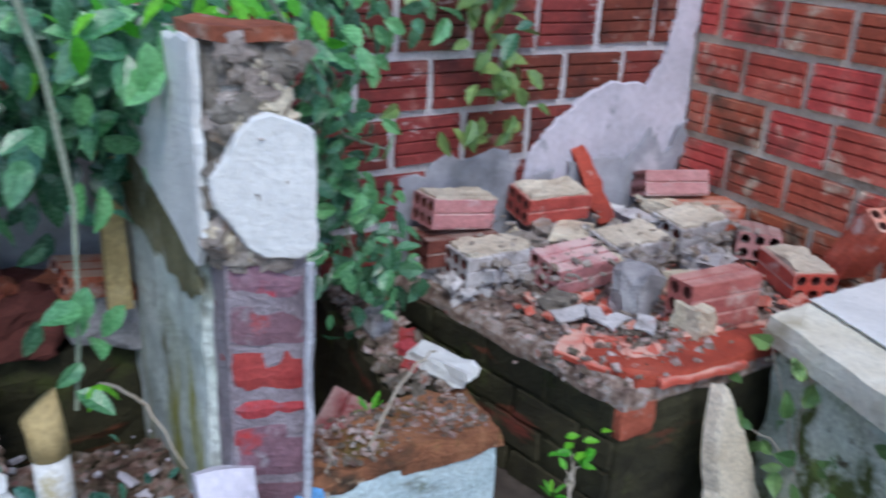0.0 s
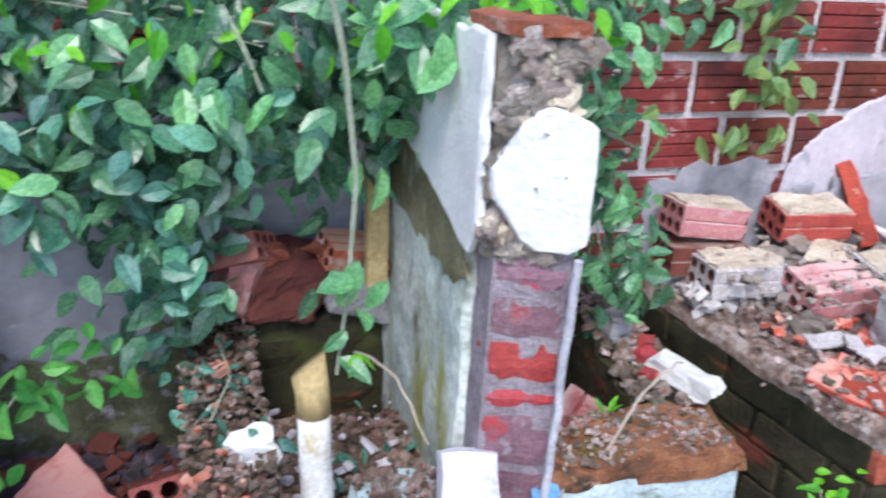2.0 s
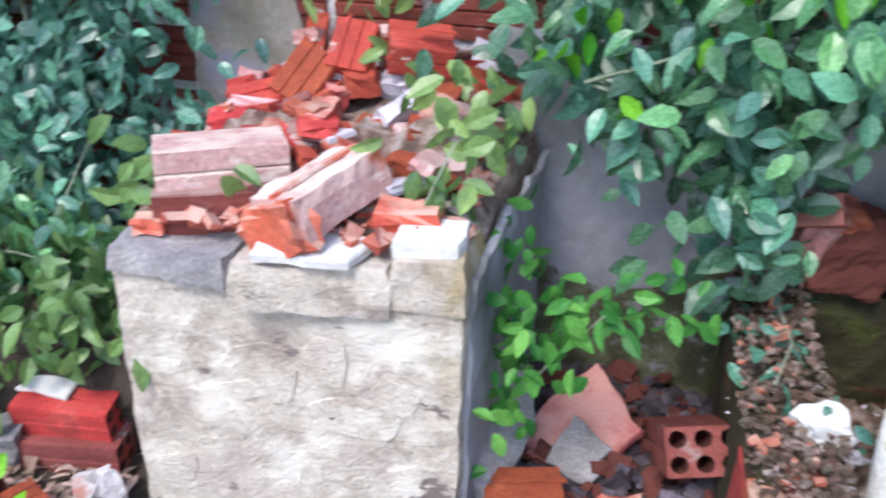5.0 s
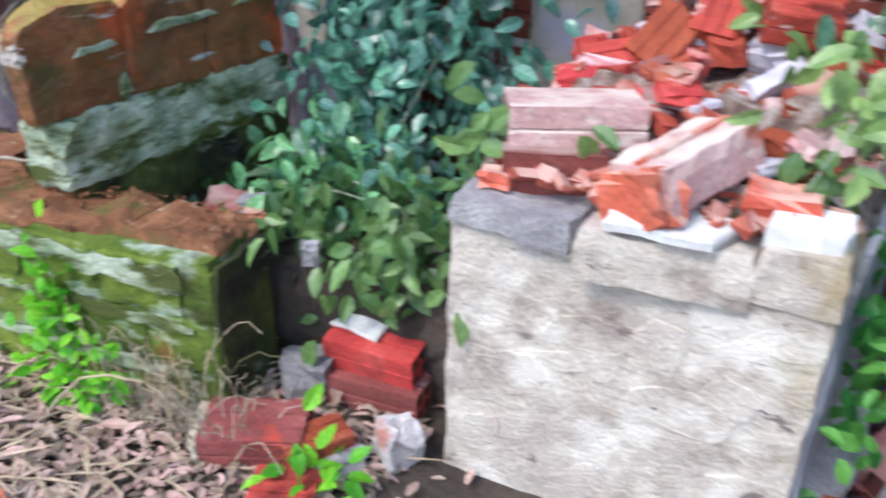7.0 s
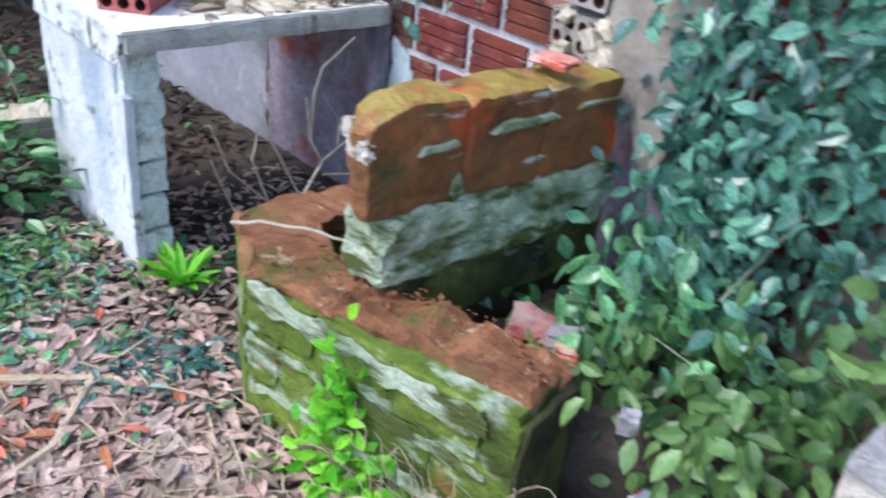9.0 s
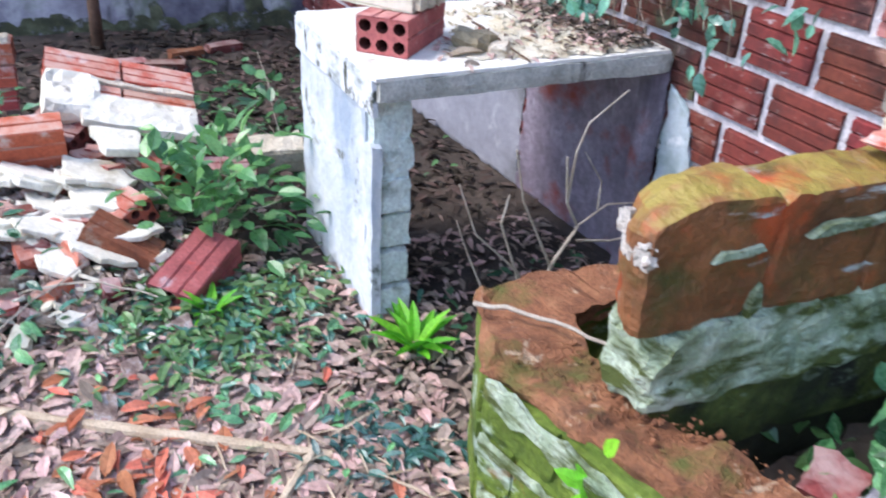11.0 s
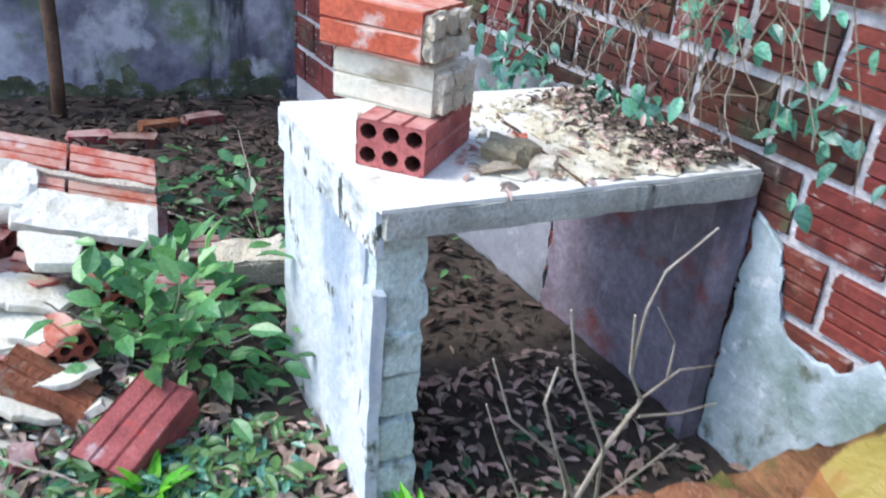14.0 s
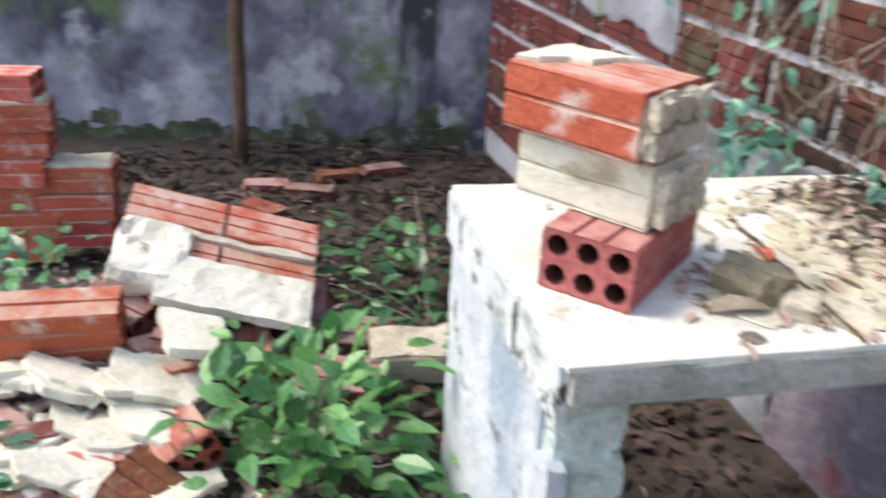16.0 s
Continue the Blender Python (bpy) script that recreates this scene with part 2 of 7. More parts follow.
moss_dark = material("moss_dark", [(0.25, (0.025, 0.032, 0.010)), (0.5, (0.075, 0.09, 0.02)), (0.8, (0.17, 0.20, 0.045))], 6, 0.95, 0.9,
                     [((0.02, 0.019, 0.012), 3.5, 0.52, 0.66, ONE), ((0.22, 0.26, 0.18), 9, 0.62, 0.72, (1, 1, 2))])
mossy_render = material("mossy_render", [(0.25, (0.28, 0.31, 0.19)), (0.48, (0.60, 0.63, 0.51)), (0.8, (0.78, 0.79, 0.70))], 7, 0.92, 0.8,
                        [((0.09, 0.11, 0.03), 6, 0.50, 0.58, (1, 1, 0.8)), ((0.20, 0.26, 0.07), 8, 0.58, 0.68, ONE), ((0.10, 0.085, 0.05), 14, 0.60, 0.67, ONE)])
brick_rose = material("brick_rose", [(0.25, (0.48, 0.24, 0.23)), (0.55, (0.60, 0.37, 0.35)), (0.85, (0.68, 0.50, 0.47))], 8, 0.85, 0.4,
                      [((0.72, 0.62, 0.56), 9, 0.56, 0.68, (1, 1, 2)), ((0.46, 0.12, 0.07), 8, 0.62, 0.70, ONE)], rnd=0.08, top=(0.74, 0.60, 0.52))
brick_fresh = material("brick_fresh", [(0.25, (0.28, 0.04, 0.026)), (0.55, (0.44, 0.07, 0.043)), (0.85, (0.54, 0.15, 0.10))], 9, 0.8, 0.5,
                       [((0.22, 0.04, 0.03), 6, 0.56, 0.70, ONE), ((0.62, 0.46, 0.40), 14, 0.64, 0.71, ONE)], rnd=0.25)
tan_plaster = material("tan_plaster", [(0.25, (0.20, 0.17, 0.14)), (0.5, (0.32, 0.28, 0.24)), (0.8, (0.44, 0.40, 0.36))], 5, 0.92, 0.5,
                       [((0.14, 0.14, 0.075), 3, 0.52, 0.66, DRIP), ((0.30, 0.28, 0.34), 4, 0.56, 0.68, ONE)], grain=0.6)
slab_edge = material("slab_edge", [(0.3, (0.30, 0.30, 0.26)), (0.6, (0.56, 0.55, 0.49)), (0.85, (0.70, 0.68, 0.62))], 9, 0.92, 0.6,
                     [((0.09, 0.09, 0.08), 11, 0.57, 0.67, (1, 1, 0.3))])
render_green = material("render_green", [(0.25, (0.50, 0.59, 0.55)), (0.55, (0.68, 0.75, 0.70)), (0.85, (0.76, 0.80, 0.74))], 7, 0.9, 0.7,
                        [((0.10, 0.12, 0.07), 8, 0.60, 0.73, ONE), ((0.34, 0.30, 0.14), 10, 0.63, 0.74, ONE)])
grey_plaster = material("grey_plaster", [(0.25, (0.20, 0.20, 0.22)), (0.5, (0.34, 0.34, 0.38)), (0.8, (0.48, 0.46, 0.50))], 2.2, 0.92, 0.5,
                        [((0.11, 0.115, 0.105), 1.8, 0.53, 0.68, ONE), ((0.15, 0.18, 0.09), 2.6, 0.57, 0.70, DRIP), ((0.58, 0.56, 0.60), 4.5, 0.61, 0.71, ONE)], grain=0.5)
lilac_plaster = material("lilac_plaster", [(0.25, (0.44, 0.42, 0.47)), (0.55, (0.60, 0.56, 0.63)), (0.85, (0.68, 0.66, 0.69))], 4, 0.9, 0.4,
                         [((0.20, 0.24, 0.20), 3.2, 0.55, 0.72, (1, 1, 0.8)), ((0.3, 0.3, 0.34), 9, 0.6, 0.72, ONE)], grain=0.5)
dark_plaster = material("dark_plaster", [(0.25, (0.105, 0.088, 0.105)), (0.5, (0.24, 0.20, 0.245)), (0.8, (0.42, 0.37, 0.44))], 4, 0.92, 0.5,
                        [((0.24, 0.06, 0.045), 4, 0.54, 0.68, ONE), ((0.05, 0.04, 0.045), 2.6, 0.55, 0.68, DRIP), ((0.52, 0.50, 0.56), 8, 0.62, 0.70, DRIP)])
box_plaster = material("box_plaster", [(0.32, (0.34, 0.28, 0.24)), (0.45, (0.50, 0.435, 0.37)), (0.60, (0.62, 0.56, 0.49))], 9, 0.92, 0.6,
                       [((0.42, 0.34, 0.32), 2.6, 0.50, 0.64, ONE), ((0.68, 0.63, 0.56), 5, 0.54, 0.62, ONE), ((0.30, 0.23, 0.10), 2.1, 0.57, 0.67, (1, 1, 0.6)), ((0.20, 0.16, 0.15), 11, 0.63, 0.67, (0.8, 0.8, 1.6))], grain=0.8)
moss_face = material("moss_face", [(0.25, (0.045, 0.075, 0.012)), (0.5, (0.12, 0.175, 0.025)), (0.8, (0.24, 0.30, 0.06))], 6, 0.95, 0.9,
                     [((0.46, 0.55, 0.44), 5, 0.55, 0.66, (1, 1, 2.4)), ((0.05, 0.045, 0.015), 4, 0.55, 0.68, ONE), ((0.27, 0.10, 0.04), 5, 0.62, 0.72, (1, 1, 2))], rnd=0.15)
rust_patch_clay = material("bare_rust_clay", [(0.3, (0.20, 0.045, 0.016)), (0.7, (0.46, 0.095, 0.025))], 12, 0.7, 0.7, [((0.14, 0.07, 0.03), 9, 0.58, 0.70, ONE)])
pale_mortar_white = material("worn_white_mortar", [(0.3, (0.42, 0.36, 0.30)), (0.7, (0.70, 0.66, 0.60))], 16, 0.9, 0.8, [((0.30, 0.16, 0.08), 14, 0.56, 0.66, ONE)])
moss_rust = material("moss_rust", [(0.25, (0.10, 0.042, 0.018)), (0.5, (0.22, 0.085, 0.028)), (0.8, (0.38, 0.13, 0.04))], 5, 0.55, 0.7,
                     [((0.50, 0.085, 0.02), 3.4, 0.56, 0.66, ONE), ((0.08, 0.07, 0.016), 4, 0.54, 0.68, ONE), ((0.50, 0.52, 0.48), 6, 0.64, 0.70, (1, 0.5, 3.0))], rnd=0.05, top=(0.29, 0.215, 0.04), spec=0.5)
rust_top = material("rust_top", [(0.28, (0.10, 0.05, 0.028)), (0.48, (0.27, 0.115, 0.055)), (0.7, (0.42, 0.20, 0.095))], 11, 0.98, 1.0,
                    [((0.12, 0.12, 0.03), 5, 0.55, 0.68, ONE), ((0.06, 0.04, 0.025), 7, 0.58, 0.70, ONE), ((0.54, 0.40, 0.26), 18, 0.62, 0.70, ONE)], rnd=0.15)
lichen = material("lichen", [(0.3, (0.12, 0.15, 0.06)), (0.48, (0.36, 0.44, 0.29)), (0.70, (0.62, 0.69, 0.55))], 9, 0.95, 1.0,
                  [((0.08, 0.10, 0.025), 5, 0.49, 0.58, (0.8, 1.0, 3.0)), ((0.16, 0.17, 0.04), 7, 0.58, 0.68, ONE)])
black_moss = material("black_moss", [(0.25, (0.015, 0.013, 0.009)), (0.5, (0.04, 0.036, 0.018)), (0.8, (0.08, 0.07, 0.035))], 5, 0.95, 0.8,
                      [((0.16, 0.045, 0.025), 5, 0.60, 0.70, (0.6, 0.6, 3)), ((0.07, 0.08, 0.02), 6, 0.56, 0.7, ONE)], rnd=0.25)
side_wall = material("side_wall", [(0.25, (0.30, 0.32, 0.24)), (0.5, (0.54, 0.59, 0.54)), (0.8, (0.72, 0.74, 0.69))], 4, 0.92, 0.7,
                     [((0.12, 0.10, 0.04), 4.5, 0.54, 0.64, (1.3, 2.0, 0.7)), ((0.30, 0.29, 0.07), 5, 0.57, 0.68, DRIP)])
moss_band = material("moss_band", [(0.25, (0.11, 0.10, 0.05)), (0.55, (0.22, 0.20, 0.11)), (0.85, (0.38, 0.37, 0.28))], 7, 0.95, 0.8, [((0.42, 0.45, 0.40), 8, 0.54, 0.66, (1, 1, 0.6))])
blue_paint = material("blue_paint", [(0.25, (0.30, 0.38, 0.40)), (0.55, (0.46, 0.56, 0.58)), (0.85, (0.58, 0.66, 0.66))], 8, 0.85, 0.6,
                      [((0.12, 0.12, 0.08), 9, 0.56, 0.68, (0.6, 1, 2)), ((0.2, 0.24, 0.2), 16, 0.6, 0.7, ONE)])
purple_brick = material("purple_brick", [(0.25, (0.13, 0.07, 0.09)), (0.55, (0.24, 0.13, 0.16)), (0.85, (0.34, 0.26, 0.28))], 9, 0.9, 0.6,
                        [((0.42, 0.05, 0.05), 7, 0.60, 0.66, ONE), ((0.36, 0.34, 0.36), 12, 0.6, 0.72, ONE)], rnd=0.2)
bright_red = material("bright_red", [(0.3, (0.34, 0.04, 0.045)), (0.7, (0.46, 0.07, 0.07))], 9, 0.8, 0.5, [((0.24, 0.12, 0.14), 9, 0.58, 0.68, ONE)], rnd=0.1)
stone_grey = material("stone_grey", [(0.25, (0.20, 0.19, 0.20)), (0.55, (0.36, 0.34, 0.35)), (0.85, (0.55, 0.53, 0.52))], 9, 0.92, 0.7, rnd=0.2)
wood_yellow = material("wood_yellow", [(0.3, (0.34, 0.24, 0.10)), (0.6, (0.50, 0.38, 0.18)), (0.85, (0.58, 0.48, 0.28))], 6, 0.8, 0.4, [((0.2, 0.14, 0.06), 12, 0.6, 0.7, (3, 3, 0.3))])
paint_post = material("paint_post", [(0.3, (0.58, 0.56, 0.52)), (0.7, (0.78, 0.77, 0.74))], 8, 0.75, 0.3, [((0.4, 0.33, 0.18), 9, 0.60, 0.7, ONE), ((0.08, 0.07, 0.06), 20, 0.7, 0.74, ONE)])
bark = material("bark", [(0.3, (0.16, 0.11, 0.07)), (0.6, (0.30, 0.24, 0.17)), (0.85, (0.44, 0.38, 0.30))], 14, 0.9, 0.6)
dark_bark = material("dark_bark", [(0.3, (0.08, 0.045, 0.03)), (0.7, (0.19, 0.11, 0.07))], 14, 0.9, 0.7)
dry_stem = material("dry_stem", [(0.3, (0.30, 0.24, 0.18)), (0.7, (0.52, 0.46, 0.38))], 14, 0.9, 0.3)
pale_vine = material("pale_vine", [(0.3, (0.20, 0.24, 0.16)), (0.7, (0.40, 0.44, 0.34))], 16, 0.85, 0.4)
leaf_green = material("leaf_green", [(0.25, (0.06, 0.205, 0.095)), (0.55, (0.155, 0.39, 0.18)), (0.85, (0.31, 0.57, 0.27))], 9, 0.26, 0.15, rnd=0.5, island=0.5, spec=0.9, thin=0.38)
leaf_teal = material("leaf_teal", [(0.25, (0.05, 0.17, 0.125)), (0.55, (0.115, 0.31, 0.22)), (0.85, (0.24, 0.46, 0.32))], 9, 0.3, 0.15, rnd=0.42, island=0.42, spec=0.9, thin=0.3)
leaf_lime = material("leaf_lime", [(0.3, (0.085, 0.40, 0.02)), (0.7, (0.19, 0.58, 0.045))], 9, 0.42, 0.15, rnd=0.3, island=0.35, thin=0.4)
leaf_shoot = material("leaf_shoot", [(0.3, (0.07, 0.27, 0.05)), (0.7, (0.14, 0.42, 0.09))], 9, 0.4, 0.15, rnd=0.35, island=0.35, thin=0.35)
leaf_olive = material("leaf_olive", [(0.3, (0.085, 0.19, 0.05)), (0.7, (0.21, 0.36, 0.12))], 7, 0.38, 0.15, rnd=0.35, island=0.4, spec=0.7, thin=0.32)
leaf_dry = material("leaf_dry", [(0.2, (0.22, 0.135, 0.10)), (0.45, (0.43, 0.30, 0.24)), (0.75, (0.64, 0.50, 0.42))], 6, 0.85, 0.3, island=0.5, thin=0.12)
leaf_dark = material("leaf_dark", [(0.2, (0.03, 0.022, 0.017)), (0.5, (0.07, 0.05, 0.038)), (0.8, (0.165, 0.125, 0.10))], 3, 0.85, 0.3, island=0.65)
leaf_rust = material("leaf_rust", [(0.3, (0.50, 0.12, 0.06)), (0.7, (0.66, 0.26, 0.15))], 9, 0.8, 0.3, island=0.3, rnd=0.2, thin=0.15)
pipe_grey = material("pipe_grey", [(0.3, (0.34, 0.34, 0.38)), (0.7, (0.62, 0.62, 0.66))], 9, 0.7, 0.3)
blue_plastic = material("blue_plastic", [(0.3, (0.08, 0.26, 0.55)), (0.7, (0.16, 0.38, 0.68))], 9, 0.4, 0.1)
# Dark clay: paints the shade inside block holes; also some dark red brick.
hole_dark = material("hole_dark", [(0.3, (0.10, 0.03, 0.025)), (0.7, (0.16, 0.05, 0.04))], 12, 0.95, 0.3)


# ---- mesh helpers ----
def part(name, bm, mat, parent=None, label="", smooth=False):
    """Links a bmesh (or a mesh) as one mesh object, under a thing or a part."""
    if isinstance(bm, bmesh.types.BMesh):
        me = bpy.data.meshes.new(name)
        bm.to_mesh(me)
        bm.free()
        me.materials.append(mat)
        if smooth:
            me.polygons.foreach_set("use_smooth", [True] * len(me.polygons))
    else:
        me = bm
    ob = new(name, me)
    if parent:
        ob.parent = parent
    if label:
        ob["label"] = label
    return ob


def thing(name, at, label, category, group="", kind=""):
    """An Empty at the base of a thing that has parts."""
    ob = new(name)
    ob.matrix_world = at if isinstance(at, Matrix) else Matrix.Translation(at)
    ob.empty_display_size = 0.05
    return tagged(ob, label, category, group, kind)


def raw(verts, faces):
    me = bpy.data.meshes.new("raw")
    me.from_pydata(verts, [], faces)
    bm = bmesh.new()
    bm.from_mesh(me)
    bpy.data.meshes.remove(me)
    return bm


def rough_box(x0, x1, y0, y1, z0, z1, cell=0.05, amp=0.006, freq=9.0, jag=0.0, seed=0.0, lean=None):
    """A worn block: gridded faces pushed about by noise. jag: unevenness of its top. lean: shear of x and y with height and depth."""
    lo, hi = (x0, y0, z0), (x1, y1, z1)
    n = [max(1, min(60, round((b - a) / cell))) for a, b in zip(lo, hi)]
    index, verts, faces = {}, [], []

    def vert(i, j, k):
        key = (i, j, k)
        if key not in index:
            p = Vector([a + (b - a) * q / m for a, b, q, m in zip(lo, hi, key, n)])
            d = noise.noise_vector(p * freq + Vector((seed, seed * 0.3, -seed)))
            d2 = noise.noise_vector(p * freq * 3.1 + Vector((seed, 1.3, seed)))
            q = p + d * amp + d2 * amp * 0.45
            edges = sum(c in (0, m) for c, m in zip(key, n))
            if edges >= 2:
                c = (Vector(lo) + Vector(hi)) / 2
                q += (c - q).normalized() * amp * (0.5 + abs(d.x)) * (edges - 1)
            if jag and k == n[2]:
                q.z += jag * (noise.noise(p * 14 + Vector((seed, 0, 0))) + 0.6 * noise.noise(p * 31))
            if lean:
                q = lean(q)
            index[key] = len(verts)
            verts.append(q)
        return index[key]

    for axis in range(3):
        a, b = [c for c in range(3) if c != axis]
        for side in (0, n[axis]):
            for i in range(n[a]):
                for j in range(n[b]):
                    quad = []
                    for di, dj in ((0, 0), (1, 0), (1, 1), (0, 1)):
                        key = [0, 0, 0]
                        key[axis], key[a], key[b] = side, i + di, j + dj
                        quad.append(vert(*key))
                    flip = (side == 0) == (axis != 1)
                    faces.append(quad[::-1] if flip else quad)
    return raw(verts, faces)


def chunk(sx, sy, sz, seed, rough=0.25):
    """A broken lump: a jittered, once-divided block round the origin."""
    rng = random.Random(seed)
    bm = bmesh.new()
    bmesh.ops.create_cube(bm, size=1)
    bmesh.ops.subdivide_edges(bm, edges=bm.edges[:], cuts=2, use_grid_fill=True)
    off = Vector((rng.random() * 50, rng.random() * 50, rng.random() * 50))
    for v in bm.verts:
        d = noise.noise_vector(v.co * 1.9 + off)
        r = v.co.length
        v.co = v.co * (1 - 0.22 * max(0, r - 0.6)) + d * rough
        v.co = Vector((v.co.x * sx, v.co.y * sy, v.co.z * sz))
    return bm


def plate(outline, thick, seed=0, jitter=0.008):
    """A broken flat piece: a ragged outline in x and y, with thickness below it, edges worn."""
    rng = random.Random(seed)
    pts = []
    for (ax, ay), (bx, by) in zip(outline, outline[1:] + outline[:1]):
        steps = max(1, round(math.hypot(bx - ax, by - ay) / 0.035))
        for s in range(steps):
            f = s / steps
            pts.append((ax + (bx - ax) * f + rng.uniform(-jitter, jitter), ay + (by - ay) * f + rng.uniform(-jitter, jitter)))
    cx, cy = sum(p[0] for p in pts) / len(pts), sum(p[1] for p in pts) / len(pts)
    n = len(pts)
    verts = [(cx + (x - cx) * 0.965, cy + (y - cy) * 0.965, rng.uniform(-0.001, 0.001)) for x, y in pts]
    verts += [(x, y, -thick * 0.25) for x, y in pts]
    verts += [(cx + (x - cx) * 0.985, cy + (y - cy) * 0.985, -thick) for x, y in pts]
    faces = [tuple(range(n)), tuple(range(3 * n - 1, 2 * n - 1, -1))]
    for r in (0, 1):
        for i in range(n):
            j = (i + 1) % n
            faces.append((r * n + i, (r + 1) * n + i, (r + 1) * n + j, r * n + j))
    return raw(verts, faces)


def tube(points, r0, r1, sides=6, wobble=0.0, seed=0):
    """A tapered stem along a line of points."""
    rng = random.Random(seed)
    pts = [Vector(p) for p in points]
    verts, faces = [], []
    for i, p in enumerate(pts):
        t = (pts[min(i + 1, len(pts) - 1)] - pts[max(i - 1, 0)]).normalized()
        a = t.cross(Vector((0.31, 0.22, 0.92)))
        a = a.normalized() if a.length > 1e-3 else Vector((1, 0, 0))
        b = t.cross(a)
        r = r0 + (r1 - r0) * i / (len(pts) - 1)
        for k in range(sides):
            w = 2 * math.pi * k / sides
            verts.append(p + (a * math.cos(w) + b * math.sin(w)) * r * (1 + rng.uniform(-wobble, wobble)))
    for i in range(len(pts) - 1):
        for k in range(sides):
            m = (k + 1) % sides
            faces.append((i * sides + k, i * sides + m, (i + 1) * sides + m, (i + 1) * sides + k))
    faces += [tuple(range(sides))[::-1], tuple(range((len(pts) - 1) * sides, len(pts) * sides))]
    return raw(verts, faces)


def bent(a, b, sag=0.0, n=8, wiggle=0.0, seed=0):
    """Points from a to b, sagging and wandering."""
    rng = random.Random(seed)
    a, b = Vector(a), Vector(b)
    out = []
    for i in range(n + 1):
        f = i / n
        p = a.lerp(b, f)
        p.z -= sag * 4 * f * (1 - f)
        if 0 < i < n:
            p += Vector((rng.uniform(-1, 1), rng.uniform(-1, 1), rng.uniform(-1, 1))) * wiggle
        out.append(p)
    return out


LEAF = [(0, 0), (0.35, 0), (0.7, 0), (1, 0), (0.16, 0.33), (0.48, 0.5), (0.82, 0.27), (0.16, -0.33), (0.48, -0.5), (0.82, -0.27)]
LEAF_FACES = [(0, 1, 4), (1, 5, 4), (1, 2, 5), (2, 6, 5), (2, 3, 6), (0, 7, 1), (1, 7, 8), (1, 8, 2), (2, 8, 9), (2, 9, 3)]


def leaf_points(length, width, fold, curl):
    return [Vector((u * length, v * width, abs(v) * fold * width - curl * length * u * u)) for u, v in LEAF]


def leaf_frame(at, tip, face):
    """The pose of a leaf at a point, with its tip and its face turned as given."""
    x = Vector(tip).normalized()
    z = Vector(face)
    z = (z - x * z.dot(x)).normalized()
    y = z.cross(x)
    m = Matrix((x, y, z)).transposed().to_4x4()
    m.translation = at
    return m


def leaf_cloud(spots, rng, length, width=0.55, fold=0.35, curl=0.25):
    """Many leaves joined into one mesh. spots: place, tip, face."""
    verts, faces = [], []
    for at, tip, face in spots:
        k = rng.uniform(0.6, 1.2) * length
        m = leaf_frame(at, tip, face)
        base = len(verts)
        verts += [m @ p for p in leaf_points(k, k * width * rng.uniform(0.85, 1.15), fold * rng.uniform(0.3, 1.4), curl * rng.uniform(0.0, 1.8))]
        faces += [tuple(base + i for i in f) for f in LEAF_FACES]
    return raw(verts, faces)


def gravel(count, region, size, seed, flat=0.7):
    """Loose stones joined into one mesh. region: a function of the generator that gives a place."""
    rng = random.Random(seed)
    verts, faces = [], []
    cube = [(-1, -1, -1), (1, -1, -1), (1, 1, -1), (-1, 1, -1), (-1, -1, 1), (1, -1, 1), (1, 1, 1), (-1, 1, 1)]
    quads = [(3, 2, 1, 0), (4, 5, 6, 7), (0, 1, 5, 4), (1, 2, 6, 5), (2, 3, 7, 6), (3, 0, 4, 7)]
    for _ in range(count):
        at = Vector(region(rng))
        s = size * (0.35 + 1.3 * rng.random() ** 2.2)
        m = Euler((rng.uniform(-0.7, 0.7), rng.uniform(-0.7, 0.7), rng.uniform(0, 6.3))).to_matrix()
        base = len(verts)
        dims = Vector((s * rng.uniform(0.6, 1.3), s * rng.uniform(0.5, 1.0), s * flat * rng.uniform(0.4, 1.0)))
        for c in cube:
            p = Vector([q * d * rng.uniform(0.55, 1.05) for q, d in zip(c, dims)])
            verts.append(at + m @ p)
        faces += [tuple(base + i for i in f) for f in quads]
    return raw(verts, faces)


def grooved(length, width, height, inset=0.006):
    """The shell of a clay block: a ribbed section drawn along x, ends left open."""
    ring = []
    for (a, b, nn) in (((-1, -1), (1, -1), 3), ((1, -1), (1, 1), 2), ((1, 1), (-1, 1), 3), ((-1, 1), (-1, -1), 2)):
        for i in range(nn):
            for f, d in ((0.04, 0.0), (0.10, 0.0), (0.86, 0.0), (0.93, inset)):
                g = (i + f) / nn
                y, z = a[0] + (b[0] - a[0]) * g, a[1] + (b[1] - a[1]) * g
                ring.append((y * (width / 2 - (d if abs(y) > 0.98 else 0)), z * (height / 2 - (d if abs(z) > 0.98 else 0))))
    return ring


BLOCKS = {}


